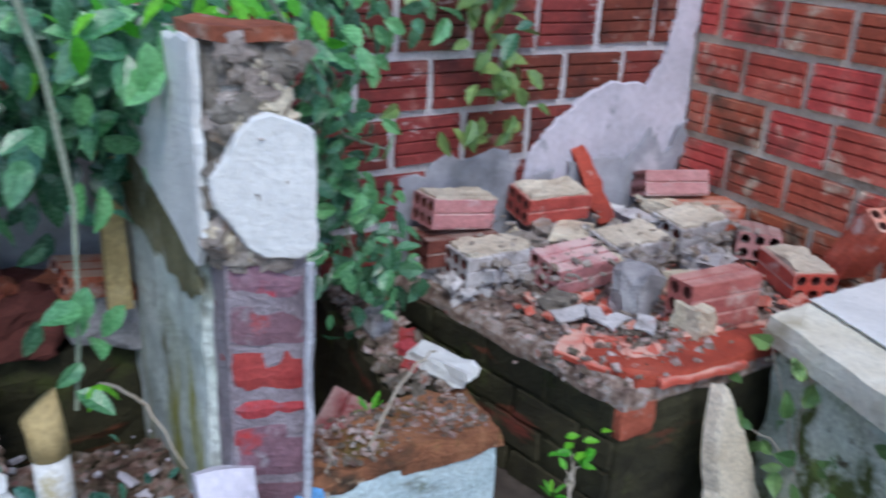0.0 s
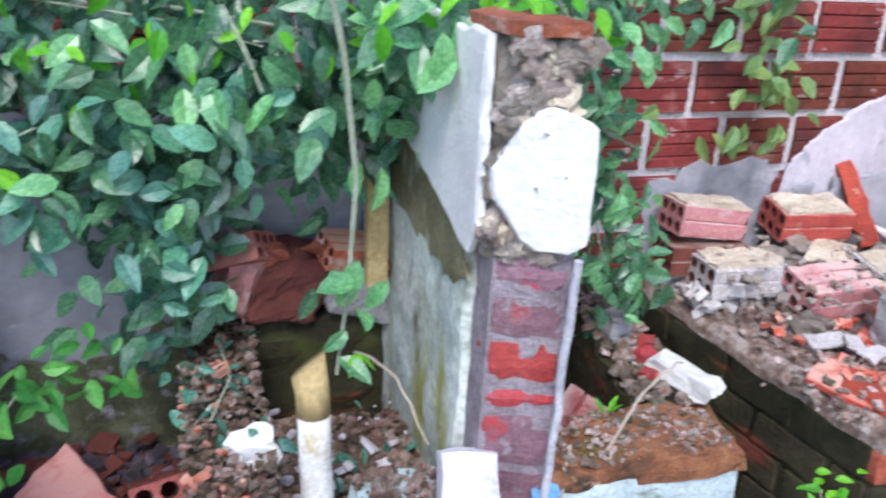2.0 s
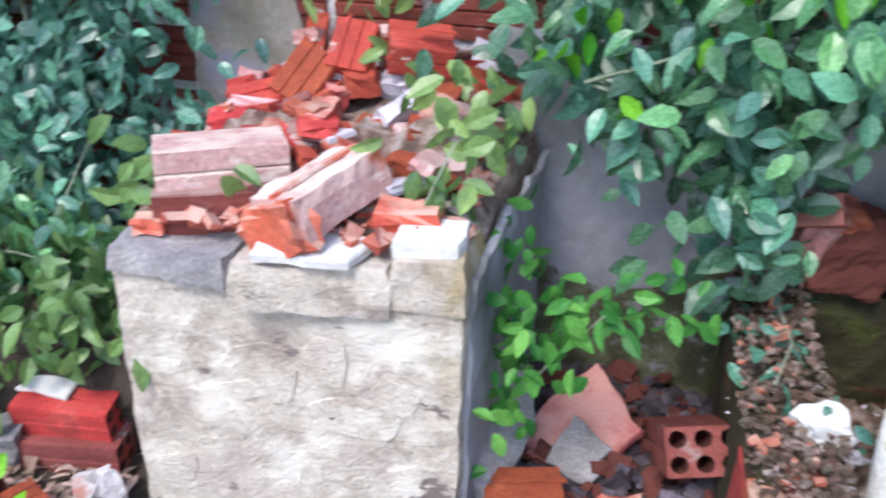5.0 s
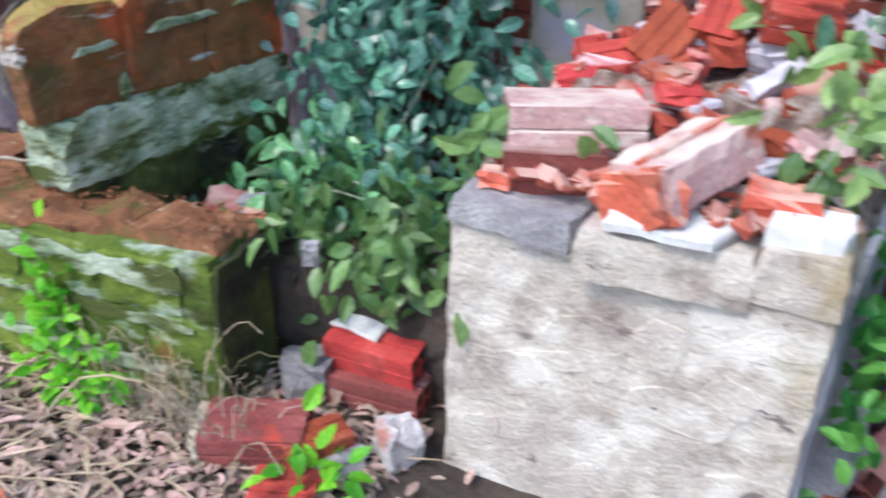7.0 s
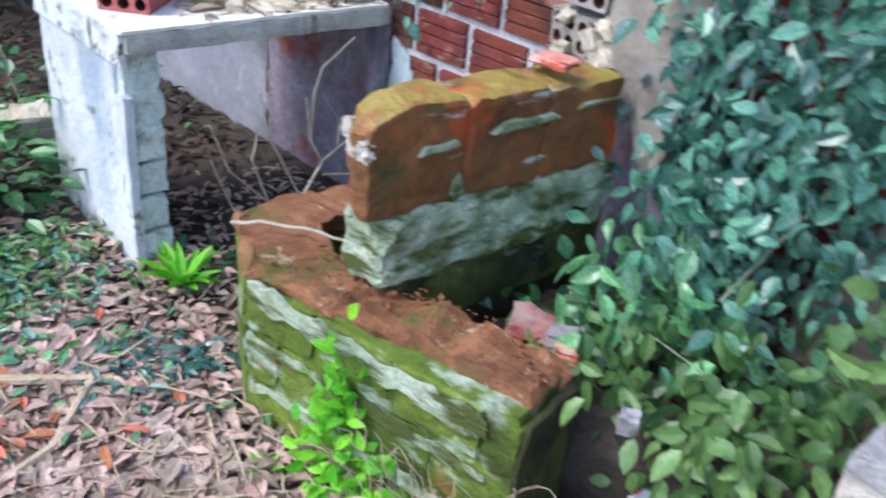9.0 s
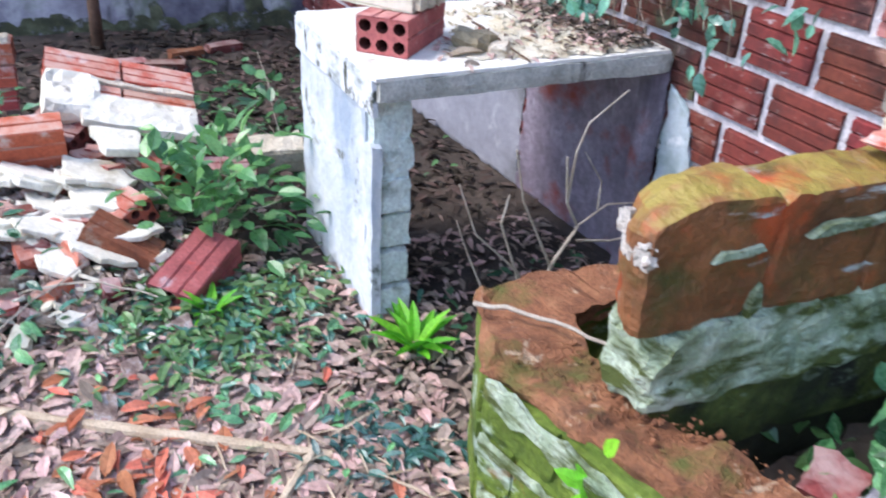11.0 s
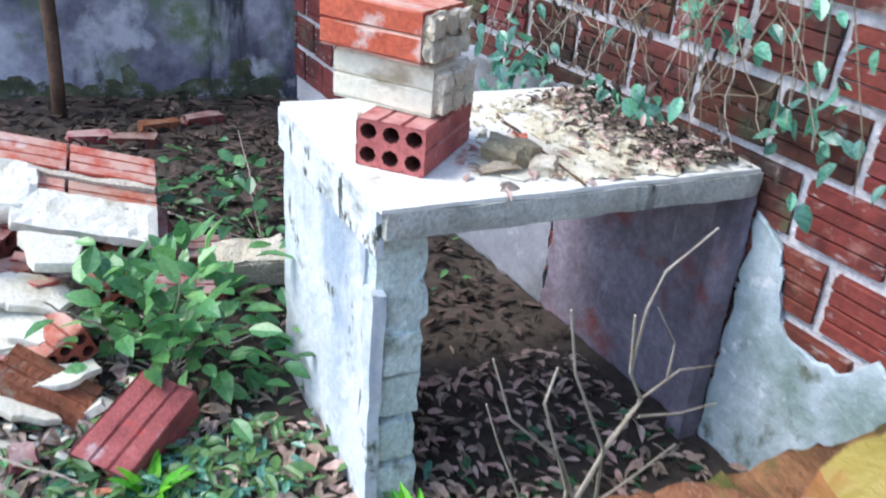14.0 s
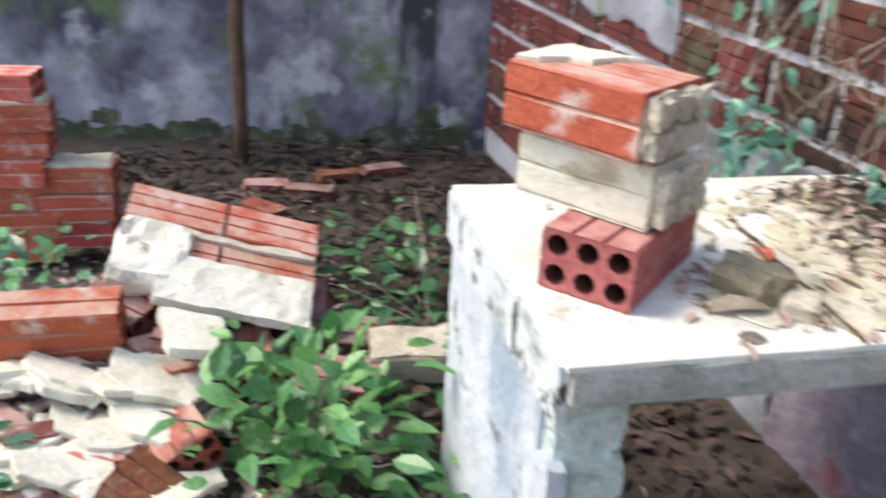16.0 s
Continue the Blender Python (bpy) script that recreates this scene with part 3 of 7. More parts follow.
def clay_block_mesh(mat, length=0.24, width=0.14, height=0.092, broken=0):
    """A hollow clay block with six round holes in each end and ribbed sides."""
    key = (mat.name, length, width, height, broken)
    if key in BLOCKS:
        return BLOCKS[key]
    rng = random.Random(len(BLOCKS))
    ring = grooved(length, width, height)
    verts, faces, dark = [], [], []
    n = len(ring)
    steps = 4
    for s in range(steps + 1):
        x = length * (s / steps - 0.5)
        for y, z in ring:
            cut = 0.0
            if broken and s == steps:
                cut = -length * broken * 0.1 * (1 + noise.noise(Vector((y * 40, z * 40, broken))))
            verts.append((x + cut, y + rng.uniform(-0.0008, 0.0008), z + rng.uniform(-0.0008, 0.0008)))
    for s in range(steps):
        for i in range(n):
            j = (i + 1) % n
            faces.append((s * n + i, s * n + j, (s + 1) * n + j, (s + 1) * n + i))
    for side in (-1, 1):
        xe = side * (length / 2 - 0.0015) - (length * broken * 0.1 if broken and side > 0 else 0)
        cw, ch = width * 0.985 / 3, height * 0.985 / 2
        for cy in (-1, 0, 1):
            for cz in (-0.5, 0.5):
                base = len(verts)
                square = [(-0.5, -0.5), (0, -0.5), (0.5, -0.5), (0.5, 0), (0.5, 0.5), (0, 0.5), (-0.5, 0.5), (-0.5, 0)]
                rad = min(cw, ch) * 0.36
                for a, b in square:
                    verts.append((xe, (cy + a) * cw, (cz + b) * ch))
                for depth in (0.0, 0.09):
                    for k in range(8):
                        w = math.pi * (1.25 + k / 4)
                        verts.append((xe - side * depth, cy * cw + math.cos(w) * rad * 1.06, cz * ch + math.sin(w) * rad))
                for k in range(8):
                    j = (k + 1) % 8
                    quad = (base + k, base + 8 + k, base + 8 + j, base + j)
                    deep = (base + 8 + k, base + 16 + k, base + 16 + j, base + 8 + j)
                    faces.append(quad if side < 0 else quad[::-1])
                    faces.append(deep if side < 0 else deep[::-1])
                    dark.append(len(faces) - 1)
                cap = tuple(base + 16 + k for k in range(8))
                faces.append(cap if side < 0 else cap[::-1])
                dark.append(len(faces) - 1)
    me = bpy.data.meshes.new("clay_block")
    me.from_pydata(verts, [], faces)
    me.materials.append(mat)
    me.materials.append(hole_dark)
    # Hole walls and backs take the darker clay as painted shade.
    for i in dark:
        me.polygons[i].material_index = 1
    bm = bmesh.new()
    bm.from_mesh(me)
    bmesh.ops.remove_doubles(bm, verts=bm.verts[:], dist=2e-5)
    for side in (-1, 1):
        rim = [v for v in bm.verts if v.co.x * side > 0 and any(e.is_boundary for e in v.link_edges) and max(abs(v.co.y) / (width / 2), abs(v.co.z) / (height / 2)) > 0.9]
        corner = max(rim, key=lambda v: (v.co.y + v.co.z if abs(v.co.y) < width * 0.4935 and abs(v.co.z) < height * 0.4935 else -1))
        edge = min((e for v in rim if v is not corner for e in v.link_edges if e.is_boundary and corner not in e.verts and abs(e.verts[0].co.x - e.verts[1].co.x) < 0.03 and max(abs(e.verts[0].co.y) / width, abs(e.verts[0].co.z) / height) > 0.4935), key=lambda e: (e.verts[0].co - corner.co).length, default=None)
        if edge:
            bm.faces.new((edge.verts[0], edge.verts[1], corner))
    bm.to_mesh(me)
    bm.free()
    me.update()
    BLOCKS[key] = me
    return me


def clay_block(at, rz, mat, label, rx=0, ry=0, crusted=False, scale=1.0, group="loose clay blocks", end_crust=False, broken=0, crust_mat=None):
    """One loose hollow block; crusted: with old mortar on its top, end_crust: on one end."""
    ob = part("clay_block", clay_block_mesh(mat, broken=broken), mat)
    ob.matrix_world = pose(*at, rx, ry, rz) @ Matrix.Scale(scale, 4)
    tagged(ob, label, "clay block", group)
    seed = int(1000 * abs(at[0] + at[1] * 3.3))
    if crusted:
        part("mortar_crust", rough_box(-0.115, 0.112, -0.066, 0.066, 0.043, 0.056, 0.02, 0.006, 22, 0.010, seed), crust_mat or crust, ob, "pale crumbly mortar crust")
    if end_crust:
        part("mortar_crust", rough_box(0.112, 0.130, -0.068, 0.066, -0.044, 0.044, 0.018, 0.008, 26, 0.004, seed), crust, ob, "rough mortar on the end")
        for cy in (-0.044, 0.0, 0.044):
            for cz in (-0.022, 0.021):
                part("mortar_plug", chunk(0.024, 0.037, 0.034, seed + int(900 * cy) + int(700 * cz), 0.3), crust, ob, "bulging mortar plug").matrix_basis = pose(0.131, cy, cz)
    return ob


def lump(name, at, size, mat, label, category, seed, rz=0, rx=0, ry=0, group="", rough=0.25):
    ob = part(name, chunk(*size, seed, rough), mat)
    ob.matrix_world = pose(*at, rx, ry, rz)
    return tagged(ob, label, category, group)


def slab_piece(name, outline, thick, at, mat, label, category, seed, rx=0, ry=0, rz=0, group=""):
    ob = part(name, plate(outline, thick, seed), mat)
    ob.matrix_world = pose(*at, rx, ry, rz)
    return tagged(ob, label, category, group)


def prism(outline, z0, z1, cell=0.06, amp=0.008, jag=0.0, seed=0.0, freq=9.0):
    """A worn masonry block on a free outline (counter-clockwise), with an uneven top."""
    pts = []
    for a, b in zip(outline, outline[1:] + outline[:1]):
        a, b = Vector((*a, 0)), Vector((*b, 0))
        k = max(1, round((b - a).length / cell))
        pts += [a.lerp(b, i / k) for i in range(k)]
    n, layers = len(pts), max(2, round((z1 - z0) / cell))
    c = sum(pts, Vector()) / n
    verts, faces = [], []
    for r in range(layers + 1):
        for p in pts:
            q = Vector((p.x, p.y, z0 + (z1 - z0) * r / layers))
            d = noise.noise_vector(q * freq + Vector((seed, 0, seed))) + 0.5 * noise.noise_vector(q * freq * 3 + Vector((seed, 2, 0)))
            q += d * amp
            if r == layers:
                q += (c + Vector((0, 0, q.z)) - q).normalized() * amp
                q.z += jag * noise.noise(p * 13 + Vector((seed, 0, 0)))
            verts.append(q)
    for r in range(layers):
        for i in range(n):
            j = (i + 1) % n
            faces.append((r * n + i, r * n + j, (r + 1) * n + j, (r + 1) * n + i))
    bm = raw(verts, faces)
    bm.verts.ensure_lookup_table()
    lid = bm.faces.new([bm.verts[layers * n + i] for i in range(n)])
    bmesh.ops.triangulate(bm, faces=[lid])
    return bm


# ---- large structure ----
MOUNDS = [(-4.75, 0.35, 0.75, 0.20), (-1.75, 1.8, 0.45, 0.22), (-4.55, 1.05, 0.4, 0.07), (-0.35, 1.85, 0.3, 0.03)]


def ground_height(x, y):
    h = 0.022 * noise.noise(Vector((x * 1.7, y * 1.7, 0))) + 0.009 * noise.noise(Vector((x * 7, y * 7, 3)))
    for mx, my, r, z in MOUNDS:
        d = math.hypot(x - mx, y - my) / r
        h += z * math.exp(-2.2 * d * d)
    return h


def build_ground():
    xs = [-400, -90, -30, -12] + list(np.arange(-8, 3.6, 0.08)) + [6, 12, 40, 400]
    ys = [-400, -90, -30, -10] + list(np.arange(-3.5, 2.7, 0.08)) + [5, 12, 40, 400]
    near = lambda x, y: -8 <= x <= 3.6 and -3.5 <= y <= 2.7
    verts = [(x, y, ground_height(x, y) if near(x, y) else -0.02) for x in xs for y in ys]
    w = len(ys)
    faces = [(i * w + j, (i + 1) * w + j, (i + 1) * w + j + 1, i * w + j + 1) for i in range(len(xs) - 1) for j in range(w - 1)]
    ob = part("ground", raw(verts, faces), soil, smooth=True)
    tagged(ob, "bare dark soil yard with dips and small mounds", "ground", kind="structure")


build_ground()
wall_north = part("wall_north", rough_box(-6.95, 2.62, 2.115, 2.24, -0.1, 2.0, 0.16, 0.006, 5), mortar)
tagged(wall_north, "red clay brick wall with pale mortar and plaster remains", "wall", kind="structure")
wall_east = part("wall_east", rough_box(2.515, 2.64, -1.6, 2.11, -0.1, 2.0, 0.16, 0.006, 5), pale_mortar)
tagged(wall_east, "weathered red brick side wall with wide joints", "wall", kind="structure")
wall_west = part("wall_west", rough_box(-1.45, 4.6, 0, 0.14, -0.1, 2.3, 0.2, 0.006, 3), boundary)
wall_west.matrix_world = pose(-7.097, 0.78, 0, 0, 0, -102.6)
tagged(wall_west, "stained grey rendered boundary wall", "wall", kind="structure")


rng = random.Random(44)
skirt = [(-1.36, -0.05), (4.4, -0.05)] + [(4.4 - 0.04 * k, 0.05 + 0.07 * max(-0.4, 0.2 + noise.noise(Vector((k * 0.16, 2.0, 0)))) + 0.05 * noise.noise(Vector((k * 0.9, 7.0, 0))) + rng.uniform(-0.02, 0.03)) for k in range(144)]
bm = plate(skirt, 0.008, 44, 0.012)
for v in bm.verts:
    v.co = Vector((v.co.x, 0.146 + v.co.z, v.co.y))
part("moss_skirt", bm, base_moss, wall_west, "black-green moss along the foot")
# First blot paints a drain hole's dark opening flat; the rest are moss.
for k, (x, z, w, h) in enumerate(((-0.50, 0.10, 0.07, 0.13), (0.55, 0.12, 0.16, 0.08), (-1.1, 0.16, 0.12, 0.10), (1.2, 0.14, 0.2, 0.07))):
    bm = plate([(x - w / 2, z - h / 2), (x + w * 0.4, z - h * 0.6), (x + w * 0.5, z + h * 0.2), (x + w * 0.1, z + h * 0.6), (x - w * 0.4, z + h * 0.4)], 0.006, 144 + k, 0.02)
    for v in bm.verts:
        v.co = Vector((v.co.x, 0.147 + v.co.z, v.co.y))
    part("moss_blot", bm, base_moss, wall_west, "dark blot low on the wall")


def upright(outline, y, thick, seed=1, jitter=0.012):
    """A ragged sheet standing in the x-z plane whose front lies at y and faces -y."""
    bm = plate(outline, thick, seed, jitter)
    for v in bm.verts:
        v.co = Vector((v.co.x, y - v.co.z, v.co.y))
    return bm


part("plaster_patch", upright([(1.74, 0.3), (2.5, 0.3), (2.5, 1.55), (2.43, 1.55), (2.39, 1.29), (2.37, 1.19), (2.35, 1.08), (2.27, 0.98), (2.14, 1.0), (1.99, 0.96), (1.91, 0.90), (1.85, 0.865), (1.83, 0.82), (1.76, 0.76)], 2.096, 0.02, 3), lilac_plaster, wall_north, "lilac plaster remnant on the bricks")
part("moss_skirt", upright([(1.80, 0.3), (2.49, 0.3), (2.49, 0.86), (2.40, 0.74), (2.28, 0.80), (2.16, 0.70), (2.02, 0.76), (1.90, 0.66), (1.80, 0.70)], 2.072, 0.008, 32, 0.03), grey_plaster, wall_north, "grey-green damp foot of the plaster")
part("plaster_patch", upright([(1.28, 0.3), (1.735, 0.3), (1.735, 0.75), (1.66, 0.80), (1.56, 0.76), (1.45, 0.80), (1.36, 0.74), (1.28, 0.76)], 2.099, 0.01, 23, 0.02), grey_plaster, wall_north, "green-grey damp plaster at the foot of the wall")
part("plaster_patch", upright([(-0.75, 0.0), (0.42, 0.0), (0.42, 0.95), (0.2, 1.02), (-0.2, 0.96), (-0.75, 1.0)], 2.094, 0.02, 4), grey_plaster, wall_north, "stained grey plaster")
part("plaster_patch", upright([(-3.39, 0.0), (-2.62, 0.0), (-2.62, 0.56), (-2.7, 0.55), (-2.9, 0.50), (-2.985, 0.50), (-3.06, 0.43), (-3.15, 0.42), (-3.25, 0.46), (-3.26, 0.58), (-3.32, 0.65), (-3.38, 0.70)], 2.090, 0.02, 5), damp_plaster, wall_north, "bluish white plaster skirt with a broken upper edge")
part("plaster_patch", upright([(-4.16, 0.0), (-3.40, 0.0), (-3.40, 0.74), (-4.12, 0.74)], 2.088, 0.025, 6), dark_plaster, wall_north, "dark lilac plaster under the counter")
part("plaster_patch", upright([(-5.3, 0.0), (-4.17, 0.0), (-4.14, 0.78), (-4.6, 0.74), (-5.3, 0.8)], 2.094, 0.02, 7), grey_plaster, wall_north)
pier = part("pier", upright([(-2.235, 0.60), (-2.19, 0.66), (-2.15, 0.87), (-2.08, 1.12), (-2.06, 1.57), (-2.44, 1.57), (-2.43, 1.12), (-2.452, 0.875), (-2.37, 0.84), (-2.29, 0.73)], 1.985, 0.11, 8, 0.005), tan_plaster, wall_north, "thick beige plastered pier with a drooping broken edge")
rng = random.Random(12)
for k in range(5):
    ob = part("hollow_brick", clay_block_mesh(tan_plaster), tan_plaster, wall_north, "mortar-covered broken hollow brick")
    ob.matrix_parent_inverse = wall_north.matrix_basis.inverted()
    ob.matrix_basis = pose(-2.52 + rng.uniform(-0.02, 0.02), 2.115 + rng.uniform(-0.01, 0.015), 0.95 + 0.118 * k, rng.uniform(-4, 4), rng.uniform(-6, 6), 90 + rng.uniform(-14, 14)) @ Matrix.Scale(1.15, 4)
for k in range(34):
    ob = part("mortar_lump", chunk(rng.uniform(0.03, 0.075), 0.04, rng.uniform(0.025, 0.06), 1200 + k, 0.34), pale_mortar, wall_north)
    ob.matrix_parent_inverse = wall_north.matrix_basis.inverted()
    ob.matrix_basis = pose(rng.uniform(-2.63, -2.42), rng.uniform(1.965, 1.995), rng.uniform(0.88, 1.5), 0, rng.uniform(0, 180), 0)
part("plaster_patch", upright([(-2.46, 0.0), (-1.95, 0.0), (-1.96, 0.7), (-2.1, 0.86), (-2.46, 0.84)], 2.09, 0.02, 31, 0.012), dark_plaster, wall_north, "dark lilac plaster behind the mossy stub")
part("plaster_patch", upright([(-5.75, 0.96), (-5.5, 0.90), (-5.2, 0.93), (-4.92, 0.87), (-4.95, 1.3), (-5.0, 1.7), (-5.7, 1.7)], 2.092, 0.02, 29, 0.014), grey_plaster, wall_north, "stained grey render high on the wall")
bm = upright([(-0.74, -0.05), (0.40, -0.05), (0.40, 0.34), (0.28, 0.42), (0.1, 0.36), (-0.1, 0.44), (-0.26, 0.36), (-0.42, 0.30), (-0.60, 0.36), (-0.74, 0.28)], 2.071, 0.01, 30, 0.03)
part("moss_skirt", bm, base_moss, wall_north, "dark green moss low on the stall wall")
part("plaster_patch", upright([(-1.76, 0.2), (-1.28, 0.2), (-1.27, 1.0), (-1.33, 1.12), (-1.46, 1.2), (-1.57, 1.12), (-1.58, 0.74), (-1.66, 0.70), (-1.75, 0.66)], 2.088, 0.02, 28, 0.014), tan_plaster, wall_north, "beige-grey plaster behind the rubble heap")

slab_mud = material("mortar_brown", [(0.3, (0.26, 0.21, 0.13)), (0.7, (0.44, 0.37, 0.25))], 10, 0.95, 0.8)

# ---- concrete counter ----
counter = thing("concrete_counter", (-3.75, 1.6, 0), "white plastered concrete counter against the brick wall", "counter")


def sub(name, bm, mat, parent, label="", smooth=False):
    """A part made in world coordinates under a thing placed elsewhere."""
    ob = part(name, bm, mat, None, label, smooth)
    ob.parent = parent
    ob.matrix_parent_inverse = Matrix.Identity(4) if parent.parent else parent.matrix_basis.inverted()
    return ob


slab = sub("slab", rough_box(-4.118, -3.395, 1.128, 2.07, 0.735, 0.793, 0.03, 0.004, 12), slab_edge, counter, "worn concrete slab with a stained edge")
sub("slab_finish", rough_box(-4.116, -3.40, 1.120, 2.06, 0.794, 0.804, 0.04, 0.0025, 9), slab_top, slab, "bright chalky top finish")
sub("side_render", rough_box(-4.117, -3.41, 1.118, 1.134, 0.69, 0.796, 0.03, 0.004, 10, 0, 4), side_mould, counter, "white render over the slab side, stained along the edge")
side = sub("side_wall", rough_box(-4.11, -3.50, 1.13, 1.25, -0.06, 0.735, 0.035, 0.005, 8), table_plaster, counter, "white plastered side wall with blue-grey stains")
for k in range(6):
    z = 0.0 + k * 0.122
    sub("edge_brick", rough_box(-3.505 - 0.004 * (k % 2), -3.452 - 0.006 * ((k * 7) % 3), 1.155, 1.262 - 0.008 * (k % 2), z - 0.03 if k == 0 else z + 0.004, min(z + 0.117, 0.733), 0.022, 0.006, 17, 0, k * 3.7), render_green, counter, "greenish render over a brick end")
sub("edge_render", rough_box(-3.502, -3.442, 1.128, 1.158, -0.03, 0.60, 0.03, 0.005, 15, 0.012, 2.0), table_plaster, side, "white corner render, broken away above")
sub("broken_core", rough_box(-3.53, -3.462, 1.138, 1.25, 0.45, 0.736, 0.02, 0.007, 20, 0, 9), render_green, side, "rough grey core where the render fell")
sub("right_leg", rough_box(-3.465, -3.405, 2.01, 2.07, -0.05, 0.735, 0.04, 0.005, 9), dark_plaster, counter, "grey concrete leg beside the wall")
sub("crack_wire", tube(bent((-3.883, 1.617, 0.811), (-3.402, 1.576, 0.810), 0, 12, 0.003, 4), 0.0042, 0.003, 5), dark_bark, slab, "thin dark root across the top")

def askew(q):
    """Shears the counter out of square so its corners fit the camera's view."""
    u, v = (q.x + 3.395) / 0.721, (q.y - 1.12) / 0.95
    return Vector((-3.452 + 0.70 * u + 0.076 * v, 1.127 - 0.035 * u + 0.958 * v, q.z))


for ob in counter.children_recursive:
    for v in ob.data.vertices:
        v.co = askew(v.co)

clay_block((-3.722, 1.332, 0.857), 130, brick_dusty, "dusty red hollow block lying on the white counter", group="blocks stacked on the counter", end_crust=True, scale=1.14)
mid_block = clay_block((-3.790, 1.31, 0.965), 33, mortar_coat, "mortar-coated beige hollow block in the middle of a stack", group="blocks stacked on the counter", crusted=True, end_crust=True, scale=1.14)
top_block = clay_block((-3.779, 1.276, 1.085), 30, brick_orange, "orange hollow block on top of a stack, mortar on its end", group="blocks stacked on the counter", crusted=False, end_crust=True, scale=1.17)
for ob in (mid_block, top_block):
    ob.matrix_world = ob.matrix_world @ pose(0.011, 0, 0) @ Matrix.Diagonal((0.91, 1, 1, 1))
part("mortar_smear", plate([(-0.118, -0.055), (-0.075, -0.05), (-0.05, -0.01), (-0.02, 0.0), (-0.01, 0.045), (0.02, 0.066), (-0.115, 0.066)], 0.010, 26, 0.006), cream_plaster, top_block, "thin white mortar on top").matrix_basis = pose(0, 0, 0.0535)
lump("mortar_lump", (-3.60, 1.50, 0.828), (0.105, 0.075, 0.055), slab_mud, "brown lump of mortar on the counter", "rubble", 41, 20)
lump("mortar_lump", (-3.52, 1.545, 0.82), (0.05, 0.05, 0.04), crust, "small mortar crumb on the counter", "rubble", 42, 50)

# ---- mossy low wall and its upper stub ----
low_wall = thing("low_wall", (-2.4, 1.15, 0), "low mossy brick wall round a pen, rust-brown top", "low wall")
sub("core", prism([(-2.69, 1.04), (-1.91, 1.16), (-1.94, 1.35), (-2.47, 1.235), (-2.50, 1.24), (-2.60, 1.24), (-2.76, 1.29), (-2.765, 1.56), (-2.90, 1.55), (-2.935, 1.17)], -0.08, 0.435, 0.045, 0.008, 0.0, 2.0), moss_face, low_wall, "moss-covered mortar")
sub("top_crust", prism([(-2.695, 1.03), (-2.45, 1.085), (-1.925, 1.205), (-1.94, 1.36), (-2.465, 1.24), (-2.50, 1.245), (-2.60, 1.245), (-2.755, 1.285), (-2.76, 1.57), (-2.905, 1.56), (-2.945, 1.165)], 0.418, 0.462, 0.025, 0.015, 0.05, 5.0, 16), rust_top, low_wall, "rust-brown crumbling top")
sub("back_run", prism([(-2.895, 1.53), (-2.77, 1.53), (-2.735, 2.07), (-2.86, 2.07)], -0.08, 0.432, 0.045, 0.008, 0.0, 6.0), moss_face, low_wall, "moss-covered run to the brick wall")
sub("back_crust", prism([(-2.902, 1.545), (-2.762, 1.545), (-2.73, 2.065), (-2.866, 2.065)], 0.415, 0.458, 0.025, 0.013, 0.035, 8.0, 16), rust_top, low_wall, "rust-brown crumbling top")
A, B = Vector((-2.695, 1.025, 0)), Vector((-1.90, 1.145, 0))
run = (B - A).normalized()
turn = math.degrees(math.atan2(run.y, run.x))
for row in range(3):
    x = -0.12 * (row % 2)
    while x < (B - A).length - 0.03:
        x0, x1 = max(x, 0.0), min(x + 0.232, (B - A).length)
        if x1 - x0 > 0.04:
            ob = sub("brick", rough_box(x0, x1 + 0.003, 0.004, 0.05, -0.05 if row == 0 else row * 0.148 - 0.022, row * 0.148 + 0.120, 0.025, 0.008, 14, 0, row * 5 + x), moss_face, low_wall)
            ob.matrix_basis = pose(A.x, A.y, 0, 0, 0, turn)
        x += 0.24
sub("end_face", prism([(-1.905, 1.155), (-1.885, 1.15), (-1.912, 1.36), (-1.94, 1.365)], -0.06, 0.425, 0.04, 0.008, 0.01, 14.0), moss_dark, low_wall, "nearly black mossy end")
rng = random.Random(23)
for z, w in ((0.395, 0.045), (0.255, 0.022), (0.115, 0.018)):
    top = [(0.02 + 0.06 * k, z + w * rng.uniform(0.1, 0.9)) for k in range(13)]
    low = [(x, z - w * rng.uniform(0.2, 1.3)) for x, _ in top]
    bm = plate(low + top[::-1], 0.010, int(z * 1000), 0.008)
    for v in bm.verts:
        v.co = Vector((v.co.x, -0.010 - v.co.z, v.co.y))
    sub("lichen_streak", bm, lichen, low_wall, "whitish lichen along a joint").matrix_basis = pose(A.x, A.y, 0, 0, 0, turn)
G = Vector((-2.945, 1.165, 0))
run2 = (A - G).normalized()
for row in range(3):
    ob = sub("brick", rough_box(0.01, 0.27, 0.0, 0.05, -0.05 if row == 0 else row * 0.148 - 0.008, row * 0.148 + 0.122, 0.03, 0.006, 14, 0, row * 9.0), moss_face, low_wall)
    ob.matrix_basis = pose(G.x, G.y, 0, 0, 0, math.degrees(math.atan2(run2.y, run2.x)))

stub = thing("wall_stub", (-2.44, 1.5, 0.4), "mossy brick wall stub rising from the low wall", "wall stub")
sub("base", rough_box(-2.50, -2.378, 1.25, 1.88, -0.08, 0.36, 0.05, 0.008, 8), black_moss, stub, "black damp footing")
sub("moss_course", rough_box(-2.502, -2.372, 1.225, 1.885, 0.33, 0.57, 0.03, 0.010, 10, 0, 4), moss_dark, stub, "olive moss course")
